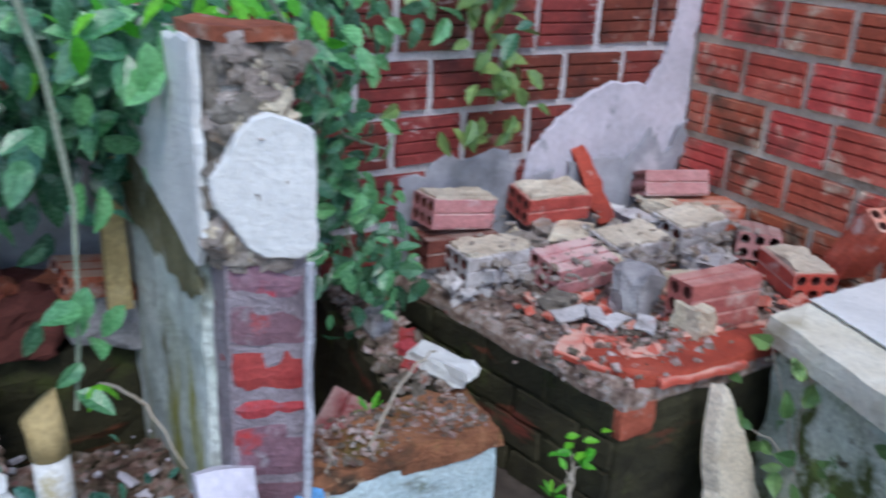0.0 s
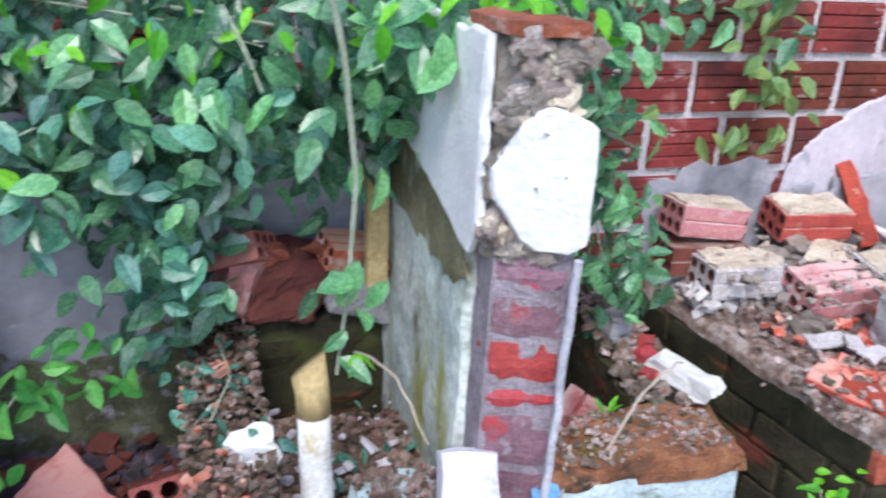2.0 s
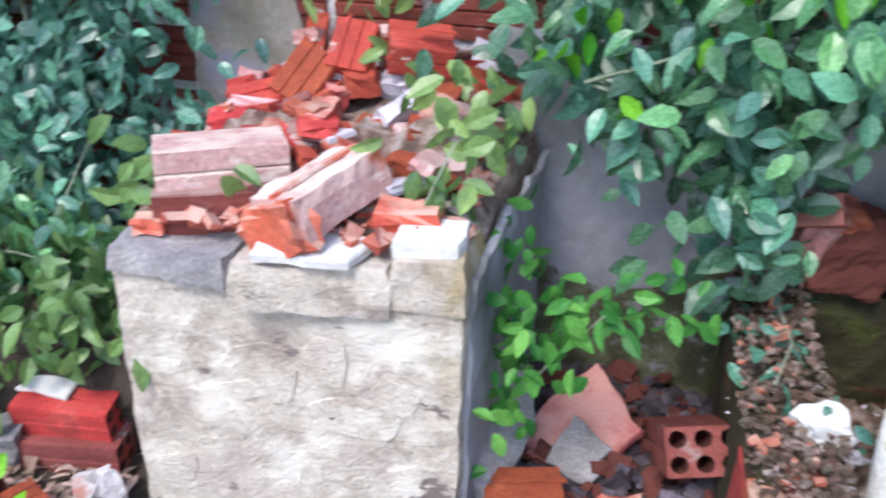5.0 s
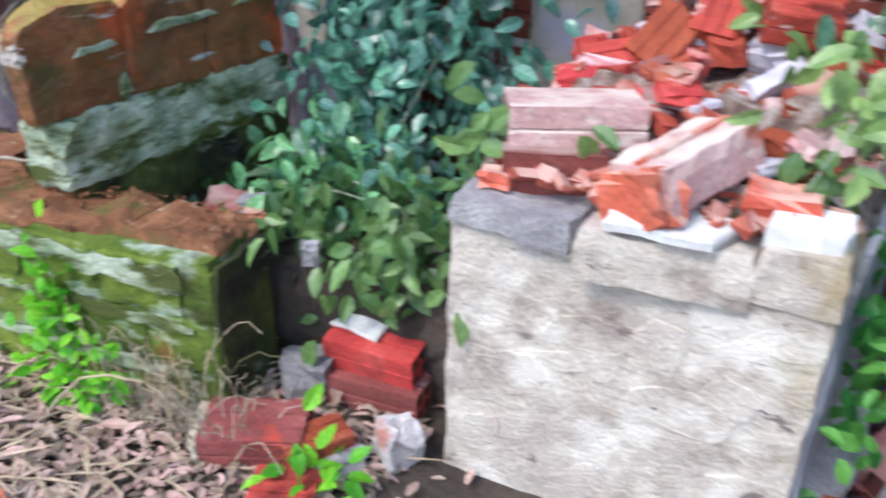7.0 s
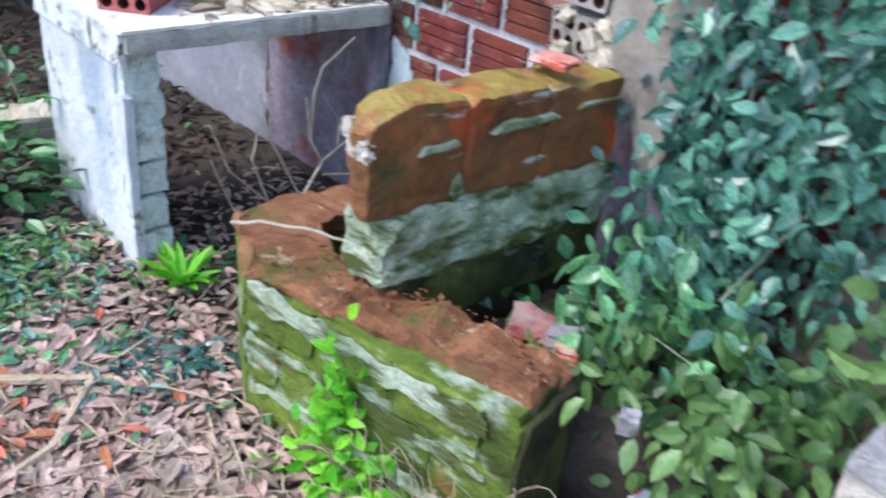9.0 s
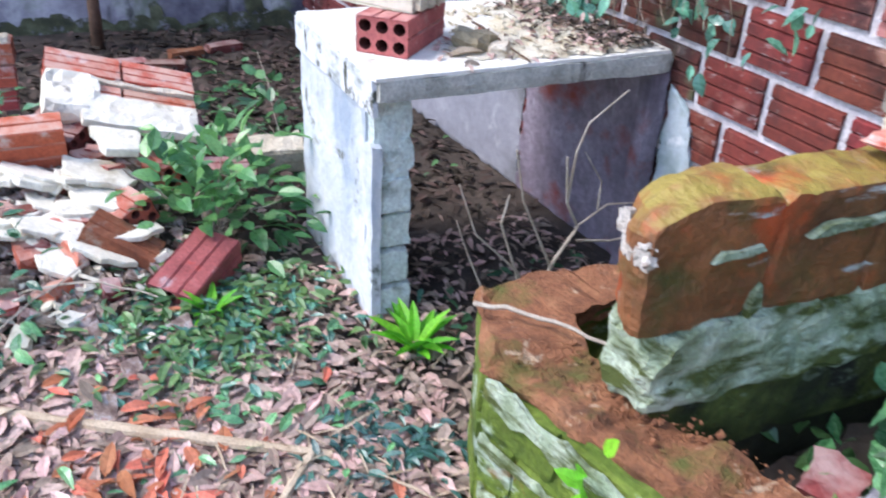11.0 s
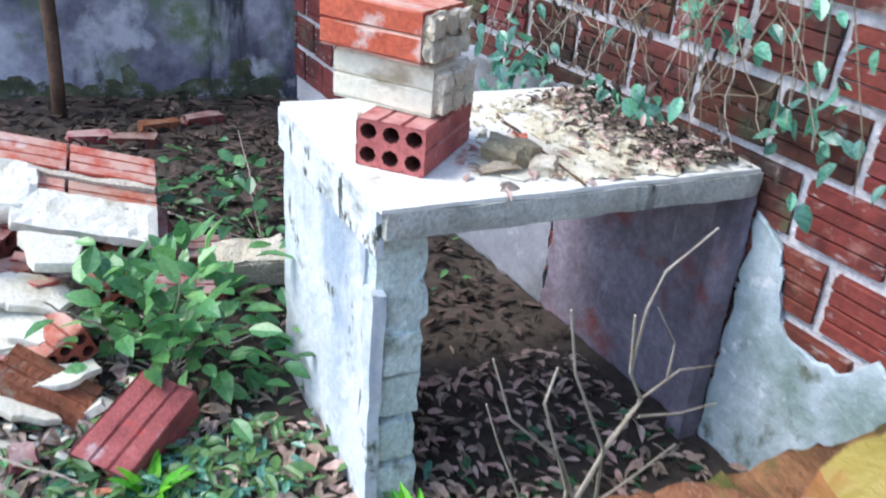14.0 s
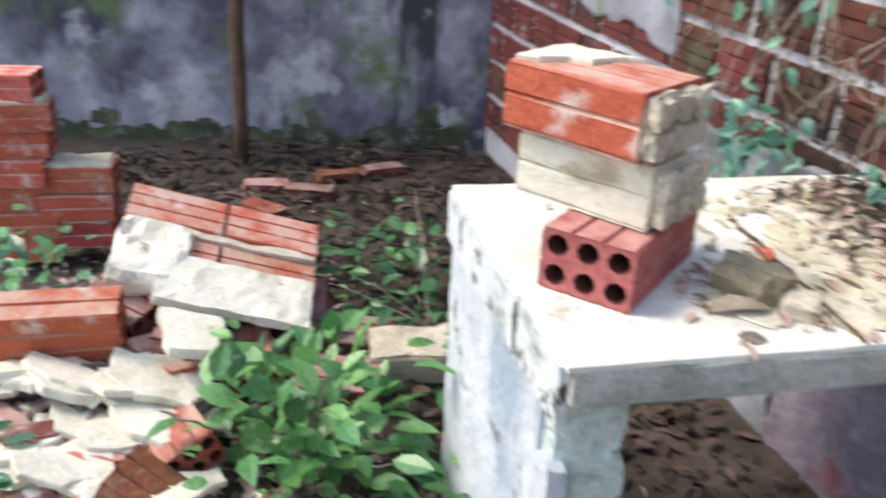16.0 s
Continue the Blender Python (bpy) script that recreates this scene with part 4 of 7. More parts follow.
sub("lichen_course", rough_box(-2.506, -2.362, 1.18, 1.89, 0.475, 0.665, 0.022, 0.019, 13, 0, 3), lichen, stub, "pale green lichen ledge")


def worn_front(q):
    """The stub's worn free end, lowered and rounded to fit the camera's view."""
    f = min(1.0, max(0.0, (1.30 - q.y) / 0.16))
    g = min(1.0, max(0.0, (-2.41 - q.x) / 0.10))
    return Vector((q.x, q.y + 0.06 * g * f, q.z - (0.036 + 0.030 * g) * f * f * (1 if q.z > 0.8 else 0)))


for k in range(3):
    y0 = 1.138 + 0.243 * k
    sub("brick", rough_box(-2.518 + 0.004 * (k % 2), -2.37 - 0.004 * (k % 2), y0, y0 + 0.248, 0.650, 0.922 - 0.012 * k, 0.022, 0.012, 7, 0.010, 6, worn_front), moss_rust, stub)
bm = plate([(-2.512, 0.67), (-2.46, 0.655), (-2.44, 0.69), (-2.405, 0.71), (-2.425, 0.76), (-2.41, 0.80), (-2.46, 0.85), (-2.50, 0.83), (-2.512, 0.76)], 0.012, 65, 0.014)
for v in bm.verts:
    v.co = worn_front(Vector((v.co.x, 1.1425 - v.co.z, min(v.co.y, 0.8))))
sub("rust_patch", bm, rust_patch_clay, stub, "bare orange clay on the worn end")
for k, (y0, z0, w, h) in enumerate(((1.26, 0.80, 0.10, 0.022), (1.45, 0.815, 0.20, 0.024), (1.70, 0.835, 0.14, 0.012), (1.36, 0.665, 0.02, 0.07), (1.22, 0.60, 0.06, 0.06), (1.50, 0.59, 0.25, 0.03))):
    bm = plate([(0, 0), (w, h * 0.3), (w * 0.9, h), (w * 0.2, h * 0.8)], 0.016, 60 + k, 0.005)
    for v in bm.verts:
        v.co = Vector((-2.360 + v.co.z, y0 + v.co.x, z0 + v.co.y))
    sub("lichen_patch", bm, lichen, stub, "pale lichen streak")
for ob in stub.children_recursive:
    for v in ob.data.vertices:
        f = (v.co.y - 1.14) / 0.75
        v.co.x += 0.085 * f - 0.025
        v.co.y = 1.14 + 0.83 * f
rng = random.Random(5)
for k in range(9):
    sub("white_scab", chunk(rng.uniform(0.02, 0.045), 0.02, rng.uniform(0.014, 0.03), 712 + k, 0.3), pale_mortar_white, stub, "worn whitish scab").matrix_basis = pose(-2.50 + 0.012 * k + rng.uniform(-0.008, 0.008), 1.176 - 0.004 * k, 0.845 + rng.uniform(-0.03, 0.015), -30, rng.uniform(0, 90), -24)
lump("brick_fragment", (-2.40, 1.74, 0.94), (0.10, 0.06, 0.025), brick_orange, "orange brick fragment on the mossy stub", "rubble", 51, 15)
tagged(part("dry_twig", tube(bent((-2.86, 1.10, 0.475), (-2.58, 1.255, 0.50), -0.015, 8, 0.004, 2), 0.006, 0.004), dry_stem), "pale dry twig lying on the wall top", "twig")

# ---- plastered block with a rubble heap ----
block = thing("plastered_block", (-1.02, 1.7, 0), "big crumbling whitewashed masonry block", "masonry block")
sub("body", prism([(-1.375, 1.30), (-0.66, 1.335), (-0.60, 2.06), (-1.33, 2.06)], -0.08, 0.655, 0.022, 0.0055, 0.01, 7.0, 13), box_plaster, block, "cracked whitewashed plaster body")
sub("capping", prism([(-1.375, 1.285), (-1.12, 1.275), (-1.10, 1.42), (-1.36, 1.46)], 0.640, 0.700, 0.03, 0.009, 0.012, 3.0, 15), stone_grey, block, "grey mortar capping")
sub("capping", prism([(-1.105, 1.268), (-0.80, 1.315), (-0.80, 1.5), (-1.08, 1.46)], 0.60, 0.705, 0.03, 0.007, 0.008, 4.0, 15), box_plaster, block, "broken plaster capping")
sub("capping", prism([(-0.80, 1.318), (-0.66, 1.325), (-0.655, 1.5), (-0.80, 1.5)], 0.62, 0.725, 0.03, 0.008, 0.01, 9.0, 15), box_plaster, block, "broken plaster capping")
# Grey skin laid over the body: the stall side's shade put into colour.
sub("side_plaster", prism([(-0.662, 1.375), (-0.645, 1.375), (-0.588, 2.055), (-0.604, 2.055)], -0.05, 0.69, 0.035, 0.008, 0.03, 33.0, 12), grey_plaster, block, "grey plaster skin on the stall side, its shade painted in")
rng = random.Random(64)
for k in range(14):
    x, z, w, h = rng.uniform(-1.30, -0.74), rng.uniform(0.12, 0.58), rng.uniform(0.08, 0.26), rng.uniform(0.05, 0.13)
    pts = [(x + w * 0.5 * math.cos(a) * rng.uniform(0.6, 1.1), z + h * 0.5 * math.sin(a) * rng.uniform(0.6, 1.1)) for a in (0.3, 1.0, 1.8, 2.7, 3.6, 4.4, 5.3)]
    bm = plate(pts, 0.010, 640 + k, 0.008)
    for v in bm.verts:
        v.co = Vector((v.co.x, 1.3005 + 0.049 * (v.co.x + 1.375) - 0.004 - v.co.z, v.co.y))
    sub("plaster_skin", bm, box_plaster, block, "flaking whitewash skin")
heap = part("rubble_heap", prism([(-1.36, 1.42), (-0.68, 1.44), (-0.61, 2.05), (-1.32, 2.05)], 0.65, 0.76, 0.05, 0.02, 0.04, 5.0), rubble_mix)
tagged(heap, "heap of broken brick and mortar crumbs on the block", "rubble heap", kind="stuff")

# ---- low walls, pens and pillar ----
mid = thing("pen_wall", (0.0, 1.6, 0), "broken low pen wall with rubble on top", "low wall")
sub("body", prism([(-0.105, 1.16), (0.03, 1.15), (0.05, 2.07), (-0.085, 2.07)], -0.08, 0.42, 0.05, 0.012, 0.03, 11.0), black_moss, mid, "dark damp pen wall")
sub("brick", rough_box(-0.108, -0.06, 1.30, 1.42, 0.20, 0.36, 0.03, 0.006, 14), bright_red, mid, "bright red exposed brick")
sub("brick", rough_box(-0.115, -0.04, 1.145, 1.27, 0.28, 0.415, 0.03, 0.006, 14, 0, 4), brick_orange, mid)
sub("mossy_edge", rough_box(-0.122, -0.06, 1.125, 1.165, -0.05, 0.425, 0.025, 0.006, 14, 0.01, 6), moss_band, mid, "yellowish mossy front edge")
front_wall = thing("front_wall", (0.5, 1.2, 0), "low front wall with flaking light blue paint", "low wall")
sub("body", prism([(0.21, 1.20), (1.052, 1.193), (1.075, 1.385), (0.90, 1.40), (0.72, 1.37), (0.64, 1.34), (0.21, 1.34)], -0.08, 0.385, 0.045, 0.008, 0.01, 13.0), blue_paint, front_wall, "flaking light blue painted face")
sub("top_crust", prism([(0.60, 1.207), (1.06, 1.186), (1.085, 1.39), (0.90, 1.42), (0.74, 1.37), (0.62, 1.35)], 0.375, 0.428, 0.03, 0.009, 0.02, 15.0, 14), rust_top, front_wall, "rust-brown mossy top")
back_leg = thing("pen_wall", (1.0, 1.75, 0), "dark pen wall with crumbs on top beside the rubble block", "low wall")
sub("body", prism([(0.90, 1.42), (1.06, 1.38), (1.15, 2.07), (0.98, 2.07)], -0.08, 0.42, 0.05, 0.012, 0.035, 16.0), black_moss, back_leg)

pillar = thing("wall_pillar", (0.49, 1.25, 0), "end of a ruined partition wall, plaster over brick", "pillar")


def pl(q):
    """The partition turns a little away from square towards its front."""
    return Vector((q.x, q.y - 0.34 * (q.x - 0.49), q.z))


partition = sub("partition", rough_box(0.43, 0.555, 1.30, 2.07, -0.08, 1.26, 0.05, 0.008, 7, 0.03, 3, pl), side_wall, pillar, "mossy streaked partition side")
for k, (z0, z1, mat) in enumerate(((0.30, 0.455, purple_brick), (0.47, 0.585, purple_brick), (0.60, 0.64, bright_red), (0.66, 0.745, bright_red), (0.757, 0.84, purple_brick), (0.85, 0.93, purple_brick))):
    sub("brick", rough_box(0.452, 0.585 - 0.006 * (k % 2), 1.212, 1.31, z0, z1, 0.025, 0.006, 18, 0, k * 4.1, pl), mat, pillar)
sub("mortar_bed", rough_box(0.448, 0.585, 1.216, 1.305, -0.05, 0.94, 0.03, 0.005, 16, 0, 8, pl), mauve_mortar, pillar)
broken = sub("broken_core", rough_box(0.43, 0.572, 1.228, 1.31, 0.90, 1.31, 0.025, 0.008, 22, 0, 5, pl), broken_grey, pillar, "crumbled grey brick face")
rng = random.Random(91)
for k in range(64):
    x, z = rng.uniform(0.436, 0.568), rng.uniform(0.91, 1.30)
    s = rng.uniform(0.018, 0.058)
    m = Matrix.Translation(pl(Vector((x, 1.228 - rng.uniform(0, 0.008), z)))) @ Euler((rng.uniform(-0.5, 0.5), rng.uniform(0, 3), rng.uniform(-0.4, 0.4))).to_matrix().to_4x4()
    sub("broken_brick", chunk(s * rng.uniform(0.7, 1.3), 0.035, s, 300 + k, 0.34), crust if k % 6 == 0 else broken_grey, broken).matrix_basis = m
sub("capping_tile", rough_box(0.422, 0.572, 1.195, 1.36, 1.305, 1.328, 0.02, 0.006, 19, 0.006, 5, pl), old_brick, pillar, "chipped orange tile on top")
bm = upright([(0.425, 1.085), (0.445, 1.105), (0.458, 1.122), (0.466, 1.16), (0.495, 1.185), (0.525, 1.195), (0.55, 1.185), (0.578, 1.175), (0.592, 1.165), (0.595, 0.975), (0.592, 0.955), (0.565, 0.935), (0.51, 0.935), (0.478, 0.96), (0.455, 1.0), (0.435, 1.03), (0.424, 1.05)], 1.186, 0.03, 9, 0.003)
for v in bm.verts:
    v.co = pl(v.co)
sub("plaster_patch", bm, plaster_white, pillar, "clean white plaster patch")
bm = plate([(1.205, 0.975), (1.21, 1.10), (1.215, 1.305), (1.56, 1.30), (1.60, 1.18), (1.70, 1.10), (1.72, 1.0), (1.45, 0.95), (1.25, 0.905)], 0.016, 10, 0.006)
for v in bm.verts:
    v.co = pl(Vector((0.411 + v.co.z * -1, v.co.x, v.co.y)))
sub("side_plaster", bm, plaster_white, partition, "white plaster on the partition side")
bm = plate([(1.26, 0.84), (1.30, 0.90), (1.45, 0.945), (1.70, 0.995), (2.0, 1.05), (2.0, 0.84), (1.7, 0.80), (1.45, 0.79)], 0.006, 11, 0.02)
for v in bm.verts:
    v.co = pl(Vector((0.4225 - v.co.z, v.co.x, v.co.y)))
sub("moss_band", bm, moss_band, partition, "dark slanting moss band")
tagged(part("pipe", tube(bent((0.578, 1.150, 0.93), (0.570, 1.155, 0.36), 0, 9, 0.003, 3), 0.0085, 0.0085, 8), pipe_grey), "thin grey pipe down the pillar edge", "pipe")
tagged(part("wooden_slat", rough_box(-0.028, 0.028, -0.011, 0.011, -0.22, 0.24, 0.03, 0.002, 9), wood_yellow), "weathered yellow wooden slat against the partition", "slat").matrix_world = pose(0.379, 1.86, 0.80, -5, 1, 10)

# ---- rubble block in the corner ----
tank = thing("rubble_block", (1.9, 1.6, 0), "dark mossy brick block heaped with rubble", "masonry block")
sub("body", prism([(1.405, 1.165), (2.50, 1.14), (2.50, 2.07), (1.25, 2.07)], -0.08, 0.40, 0.045, 0.010, 0.015, 21.0), black_moss, tank, "black mossy brick sides")
sub("top_bed", prism([(1.40, 1.155), (2.50, 1.15), (2.50, 2.06), (1.245, 2.07)], 0.39, 0.44, 0.05, 0.012, 0.03, 22.0), rubble_mix, tank, "bed of crumbs and broken tile")
P, Q = Vector((1.405, 1.165, 0)), Vector((1.25, 2.07, 0))
run3 = (Q - P).normalized()
for row in range(4):
    x = 0.0 if row % 2 else -0.12
    while x < 0.90:
        x0, x1 = max(x, 0.01), min(x + 0.225, 0.90)
        if x1 - x0 > 0.04:
            ob = sub("brick", rough_box(x0, x1, -0.05, 0.012, 0.005 + row * 0.1, 0.09 + row * 0.1, 0.035, 0.005, 14, 0, row + x), black_moss, tank)
            ob.matrix_basis = pose(P.x, P.y, 0, 0, 0, math.degrees(math.atan2(run3.y, run3.x)))
        x += 0.24
sub("tile_edge", prism([(1.45, 1.17), (1.60, 1.135), (2.05, 1.14), (2.08, 1.22), (1.80, 1.26), (1.62, 1.30), (1.47, 1.42), (1.40, 1.38)], 0.432, 0.466, 0.03, 0.006, 0.012, 71.0, 15), brick_fresh, tank, "broken orange-red tile lip")
sub("corner_brick", rough_box(1.40, 1.52, 1.152, 1.25, 0.30, 0.40, 0.025, 0.006, 15), brick_red, tank, "bare red corner brick")

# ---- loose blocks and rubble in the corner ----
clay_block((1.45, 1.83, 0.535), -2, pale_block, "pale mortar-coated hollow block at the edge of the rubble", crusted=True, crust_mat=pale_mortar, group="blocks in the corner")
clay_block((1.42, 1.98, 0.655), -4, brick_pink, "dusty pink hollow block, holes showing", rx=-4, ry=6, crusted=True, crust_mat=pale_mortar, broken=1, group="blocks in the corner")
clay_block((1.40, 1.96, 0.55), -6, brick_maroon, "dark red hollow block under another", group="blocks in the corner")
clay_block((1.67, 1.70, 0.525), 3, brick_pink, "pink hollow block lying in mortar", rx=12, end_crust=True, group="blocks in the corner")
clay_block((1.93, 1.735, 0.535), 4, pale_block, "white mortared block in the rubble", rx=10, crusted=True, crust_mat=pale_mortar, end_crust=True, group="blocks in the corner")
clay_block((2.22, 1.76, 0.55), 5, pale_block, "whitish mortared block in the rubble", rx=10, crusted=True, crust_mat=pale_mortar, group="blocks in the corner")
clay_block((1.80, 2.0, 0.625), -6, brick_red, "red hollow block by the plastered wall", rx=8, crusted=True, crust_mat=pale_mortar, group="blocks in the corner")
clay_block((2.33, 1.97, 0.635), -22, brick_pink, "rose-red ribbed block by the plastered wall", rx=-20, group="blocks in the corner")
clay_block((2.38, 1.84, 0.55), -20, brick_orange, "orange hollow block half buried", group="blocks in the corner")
# Darker clay than its orange neighbours: the front's shade put into the colour.
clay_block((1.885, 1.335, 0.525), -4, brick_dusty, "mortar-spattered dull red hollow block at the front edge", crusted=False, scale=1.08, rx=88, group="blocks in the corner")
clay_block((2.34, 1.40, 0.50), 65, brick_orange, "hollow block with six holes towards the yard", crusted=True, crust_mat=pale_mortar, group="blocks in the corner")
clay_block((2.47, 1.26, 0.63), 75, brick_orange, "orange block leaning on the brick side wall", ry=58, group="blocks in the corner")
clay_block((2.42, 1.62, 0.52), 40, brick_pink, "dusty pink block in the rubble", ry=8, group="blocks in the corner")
slab_piece("roof_tile", [(-0.03, -0.14), (0.035, -0.14), (0.025, 0.14), (-0.025, 0.14)], 0.055, (1.99, 2.0, 0.66), brick_fresh, "red tile strip leaning on the plaster", "tile", 61, rx=62, ry=-22, rz=-24)
slab_piece("tile_slab", [(-0.2, 0.05), (-0.12, -0.1), (0.02, -0.14), (0.05, 0.0), (-0.08, 0.12)], 0.02, (1.55, 1.34, 0.462), brick_orange, "broken orange floor tile at the edge", "tile", 62, rx=3)
slab_piece("tile_slab", [(-0.16, -0.08), (0.14, -0.10), (0.20, 0.02), (0.02, 0.07), (-0.14, 0.09)], 0.02, (1.66, 1.215, 0.458), brick_orange, "broken orange floor tile at the edge", "tile", 63, rx=4, ry=2)
slab_piece("tile_slab", [(-0.1, -0.05), (0.1, -0.06), (0.12, 0.04), (-0.08, 0.06)], 0.018, (2.0, 1.21, 0.46), brick_red, "small red tile piece at the edge", "tile", 64, rx=4)
lump("mortar_lump", (1.775, 1.30, 0.50), (0.07, 0.10, 0.09), crust, "beige mortar stuck to the end of a block", "rubble", 69, 10)
lump("mortar_lump", (1.74, 1.50, 0.505), (0.13, 0.11, 0.15), stone_grey, "grey lump of concrete in the rubble", "rubble", 65, 20)
lump("mortar_lump", (1.62, 1.93, 0.52), (0.06, 0.05, 0.10), crust, "upright pale mortar lump in the rubble", "rubble", 66, 20)
lump("mortar_lump", (2.08, 1.98, 0.55), (0.10, 0.07, 0.05), plaster_white, "white plaster lump by the wall", "rubble", 67, 40)
for k, (x, y, sx) in enumerate(((1.52, 1.52, 0.12), (1.6, 1.42, 0.10), (1.66, 1.36, 0.09), (1.57, 1.47, 0.07))):
    slab_piece("plaster_flake", [(-sx / 2, -0.02), (sx / 2, -0.03), (sx / 2, 0.02), (-sx / 3, 0.035)], 0.008, (x, y, 0.478 + 0.004 * k), pale_block, "white plaster flake on the crumbs", "plaster flake", 70 + k, rx=8, ry=-6, rz=25 * k, group="plaster flakes")
tagged(part("crumbs", gravel(1100, lambda r: (r.uniform(1.33, 2.45), (yy := r.uniform(1.18, 2.05)), 0.445 + 0.07 * max(0, yy - 1.5)), 0.015, 5), rubble_mix), "brick crumbs and mortar chips", "rubble", kind="stuff")
tagged(part("crumbs", gravel(520, lambda r: (r.uniform(1.36, 2.42), r.uniform(1.55, 2.03), r.uniform(0.50, 0.60)), 0.012, 27), broken_grey), "grey mortar grit over the blocks", "rubble", kind="stuff")
for k, (x, y, z, sx) in enumerate(((1.57, 1.86, 0.55, 0.13), (1.80, 1.86, 0.55, 0.16), (2.08, 1.86, 0.56, 0.14), (1.55, 1.60, 0.47, 0.10), (1.98, 1.52, 0.48, 0.12), (2.15, 1.60, 0.50, 0.15), (1.72, 1.92, 0.56, 0.10), (2.25, 1.92, 0.57, 0.12))):
    lump("mortar_lump", (x, y, z), (sx, sx * 0.7, 0.06), (broken_grey, crust, pale_block)[k % 3], "crumbling mortar lump wedged between blocks", "rubble", 940 + k, 40 * k, group="mortar between the blocks", rough=0.36)
tagged(part("crumbs", gravel(260, lambda r: (r.gauss(1.66, 0.16), r.gauss(1.34, 0.09), 0.468), 0.010, 25), rubble_mix), "mortar and brick grit on the broken tiles", "rubble", kind="stuff")
tagged(part("crumbs", gravel(160, lambda r: (r.uniform(1.42, 2.4), r.uniform(1.25, 1.7), 0.462), 0.018, 26), brick_orange), "orange tile chips", "rubble", kind="stuff")
tagged(part("crumbs", gravel(200, lambda r: (r.uniform(1.3, 1.58), r.uniform(1.76, 2.02), r.uniform(0.43, 0.52)), 0.02, 15), pale_block), "mortar crumbs between blocks", "rubble", kind="stuff")
right_slab = thing("concrete_ledge", (2.1, 0.9, 0), "white-topped concrete slab on a mossy block", "ledge")
sub("base", prism([(1.76, 0.62), (2.48, 0.62), (2.48, 1.10), (1.89, 1.10)], -0.08, 0.50, 0.05, 0.014, 0.0, 31.0), mossy_render, right_slab, "leaf-strewn mossy base")
sub("slab", prism([(1.68, 0.58), (2.49, 0.58), (2.49, 1.12), (1.84, 1.12)], 0.51, 0.585, 0.04, 0.006, 0.004, 32.0), cream_plaster, right_slab, "worn cream slab edge")
sub("white_sheet", plate([(1.86, 0.6), (2.48, 0.6), (2.48, 1.11), (1.995, 1.11)], 0.008, 33, 0.004), plaster_white, right_slab, "bright white sheet").matrix_basis = pose(0, 0, 0.600)
slab_piece("stone_splinter", [(-0.13, -0.28), (0.12, -0.28), (0.05, 0.0), (-0.06, 0.24), (-0.10, 0.1)], 0.05, (1.72, 1.02, 0.22), crust, "pointed pale stone splinter standing on end", "stone", 34, rx=78, rz=10)

# ---- pens beside the pillar ----
clay_block((0.775, 1.47, 0.30), 40, brick_maroon, "dull red broken block in the dark pen", rx=25, ry=-20)
lump("white_lump", (1.05, 1.44, 0.465), (0.18, 0.07, 0.05), plaster_white, "long white plaster lump on the wall top", "rubble", 81, -72)
lump("white_lump", (1.01, 1.72, 0.47), (0.07, 0.06, 0.07), stone_grey, "pale stone on the pen wall", "rubble", 82, 10)
for k, (x, y) in enumerate(((1.03, 1.58), (1.0, 1.50), (1.06, 1.64))):
    lump("brick_fragment", (x, y, 0.45), (0.05, 0.04, 0.03), bright_red, "small bright red brick chip on the pen wall", "rubble", 83 + k, 30 * k, group="red chips")
tagged(part("crumbs", gravel(420, lambda r: (r.uniform(0.64, 1.05), r.uniform(1.21, 1.39), 0.432), 0.007, 6), rubble_mix), "rust-brown crumbs on the low wall top", "rubble", kind="stuff")
tagged(part("crumbs", gravel(320, lambda r: ((yy := r.uniform(1.40, 2.05)) * 0.16 + 0.70 + r.uniform(-0.02, 0.13), yy, 0.435), 0.018, 7), rubble_mix), "crumbs on the pen wall", "rubble", kind="stuff")
fill = part("rubble_fill", prism([(0.0, 1.42), (0.45, 1.42), (0.44, 1.62), (0.3, 1.74), (0.0, 1.80)], 0.0, 0.24, 0.05, 0.02, 0.04, 41.0), shaded_rubble)
tagged(part("rubble_fill", prism([(0.02, 1.16), (0.215, 1.16), (0.215, 1.335), (0.44, 1.335), (0.44, 1.45), (0.02, 1.45)], 0.0, 0.15, 0.05, 0.02, 0.03, 45.0), shaded_rubble), "packed rubble round the post", "rubble", kind="stuff")
tagged(fill, "packed rubble between the pen walls", "rubble", kind="stuff")
tagged(part("crumbs", gravel(1500, lambda r: ((xx := r.uniform(0.0, 0.45)), (yy := r.uniform(1.15, 1.78)), 0.25 if yy > 1.42 else (0.395 if xx > 0.215 and yy < 1.34 else 0.17)), 0.013, 8), shaded_rubble), "loose stones and mortar chips", "rubble", kind="stuff")
tagged(part("crumbs", gravel(1300, lambda r: (r.uniform(-0.11, 0.07), r.uniform(1.2, 2.05), r.uniform(0.42, 0.455)), 0.009, 9), shaded_rubble), "broken pieces on the pen wall", "rubble", kind="stuff")
tagged(part("crumbs", gravel(34, lambda r: (r.uniform(-0.11, 0.0), r.uniform(1.16, 1.9), 0.455), 0.014, 19), brick_red), "red chips on the pen wall", "rubble", kind="stuff")
tagged(part("crumbs", gravel(110, lambda r: (r.uniform(-0.10, 0.42), (yy := r.uniform(1.16, 1.8)), 0.45 if yy < 1.0 else 0.27), 0.014, 20), lilac_plaster), "pale plaster chips on the rubble", "rubble", kind="stuff")
lump("white_stone", (0.03, 1.40, 0.45), (0.085, 0.07, 0.055), plaster_white, "white stone on the rubble", "stone", 90, 15)
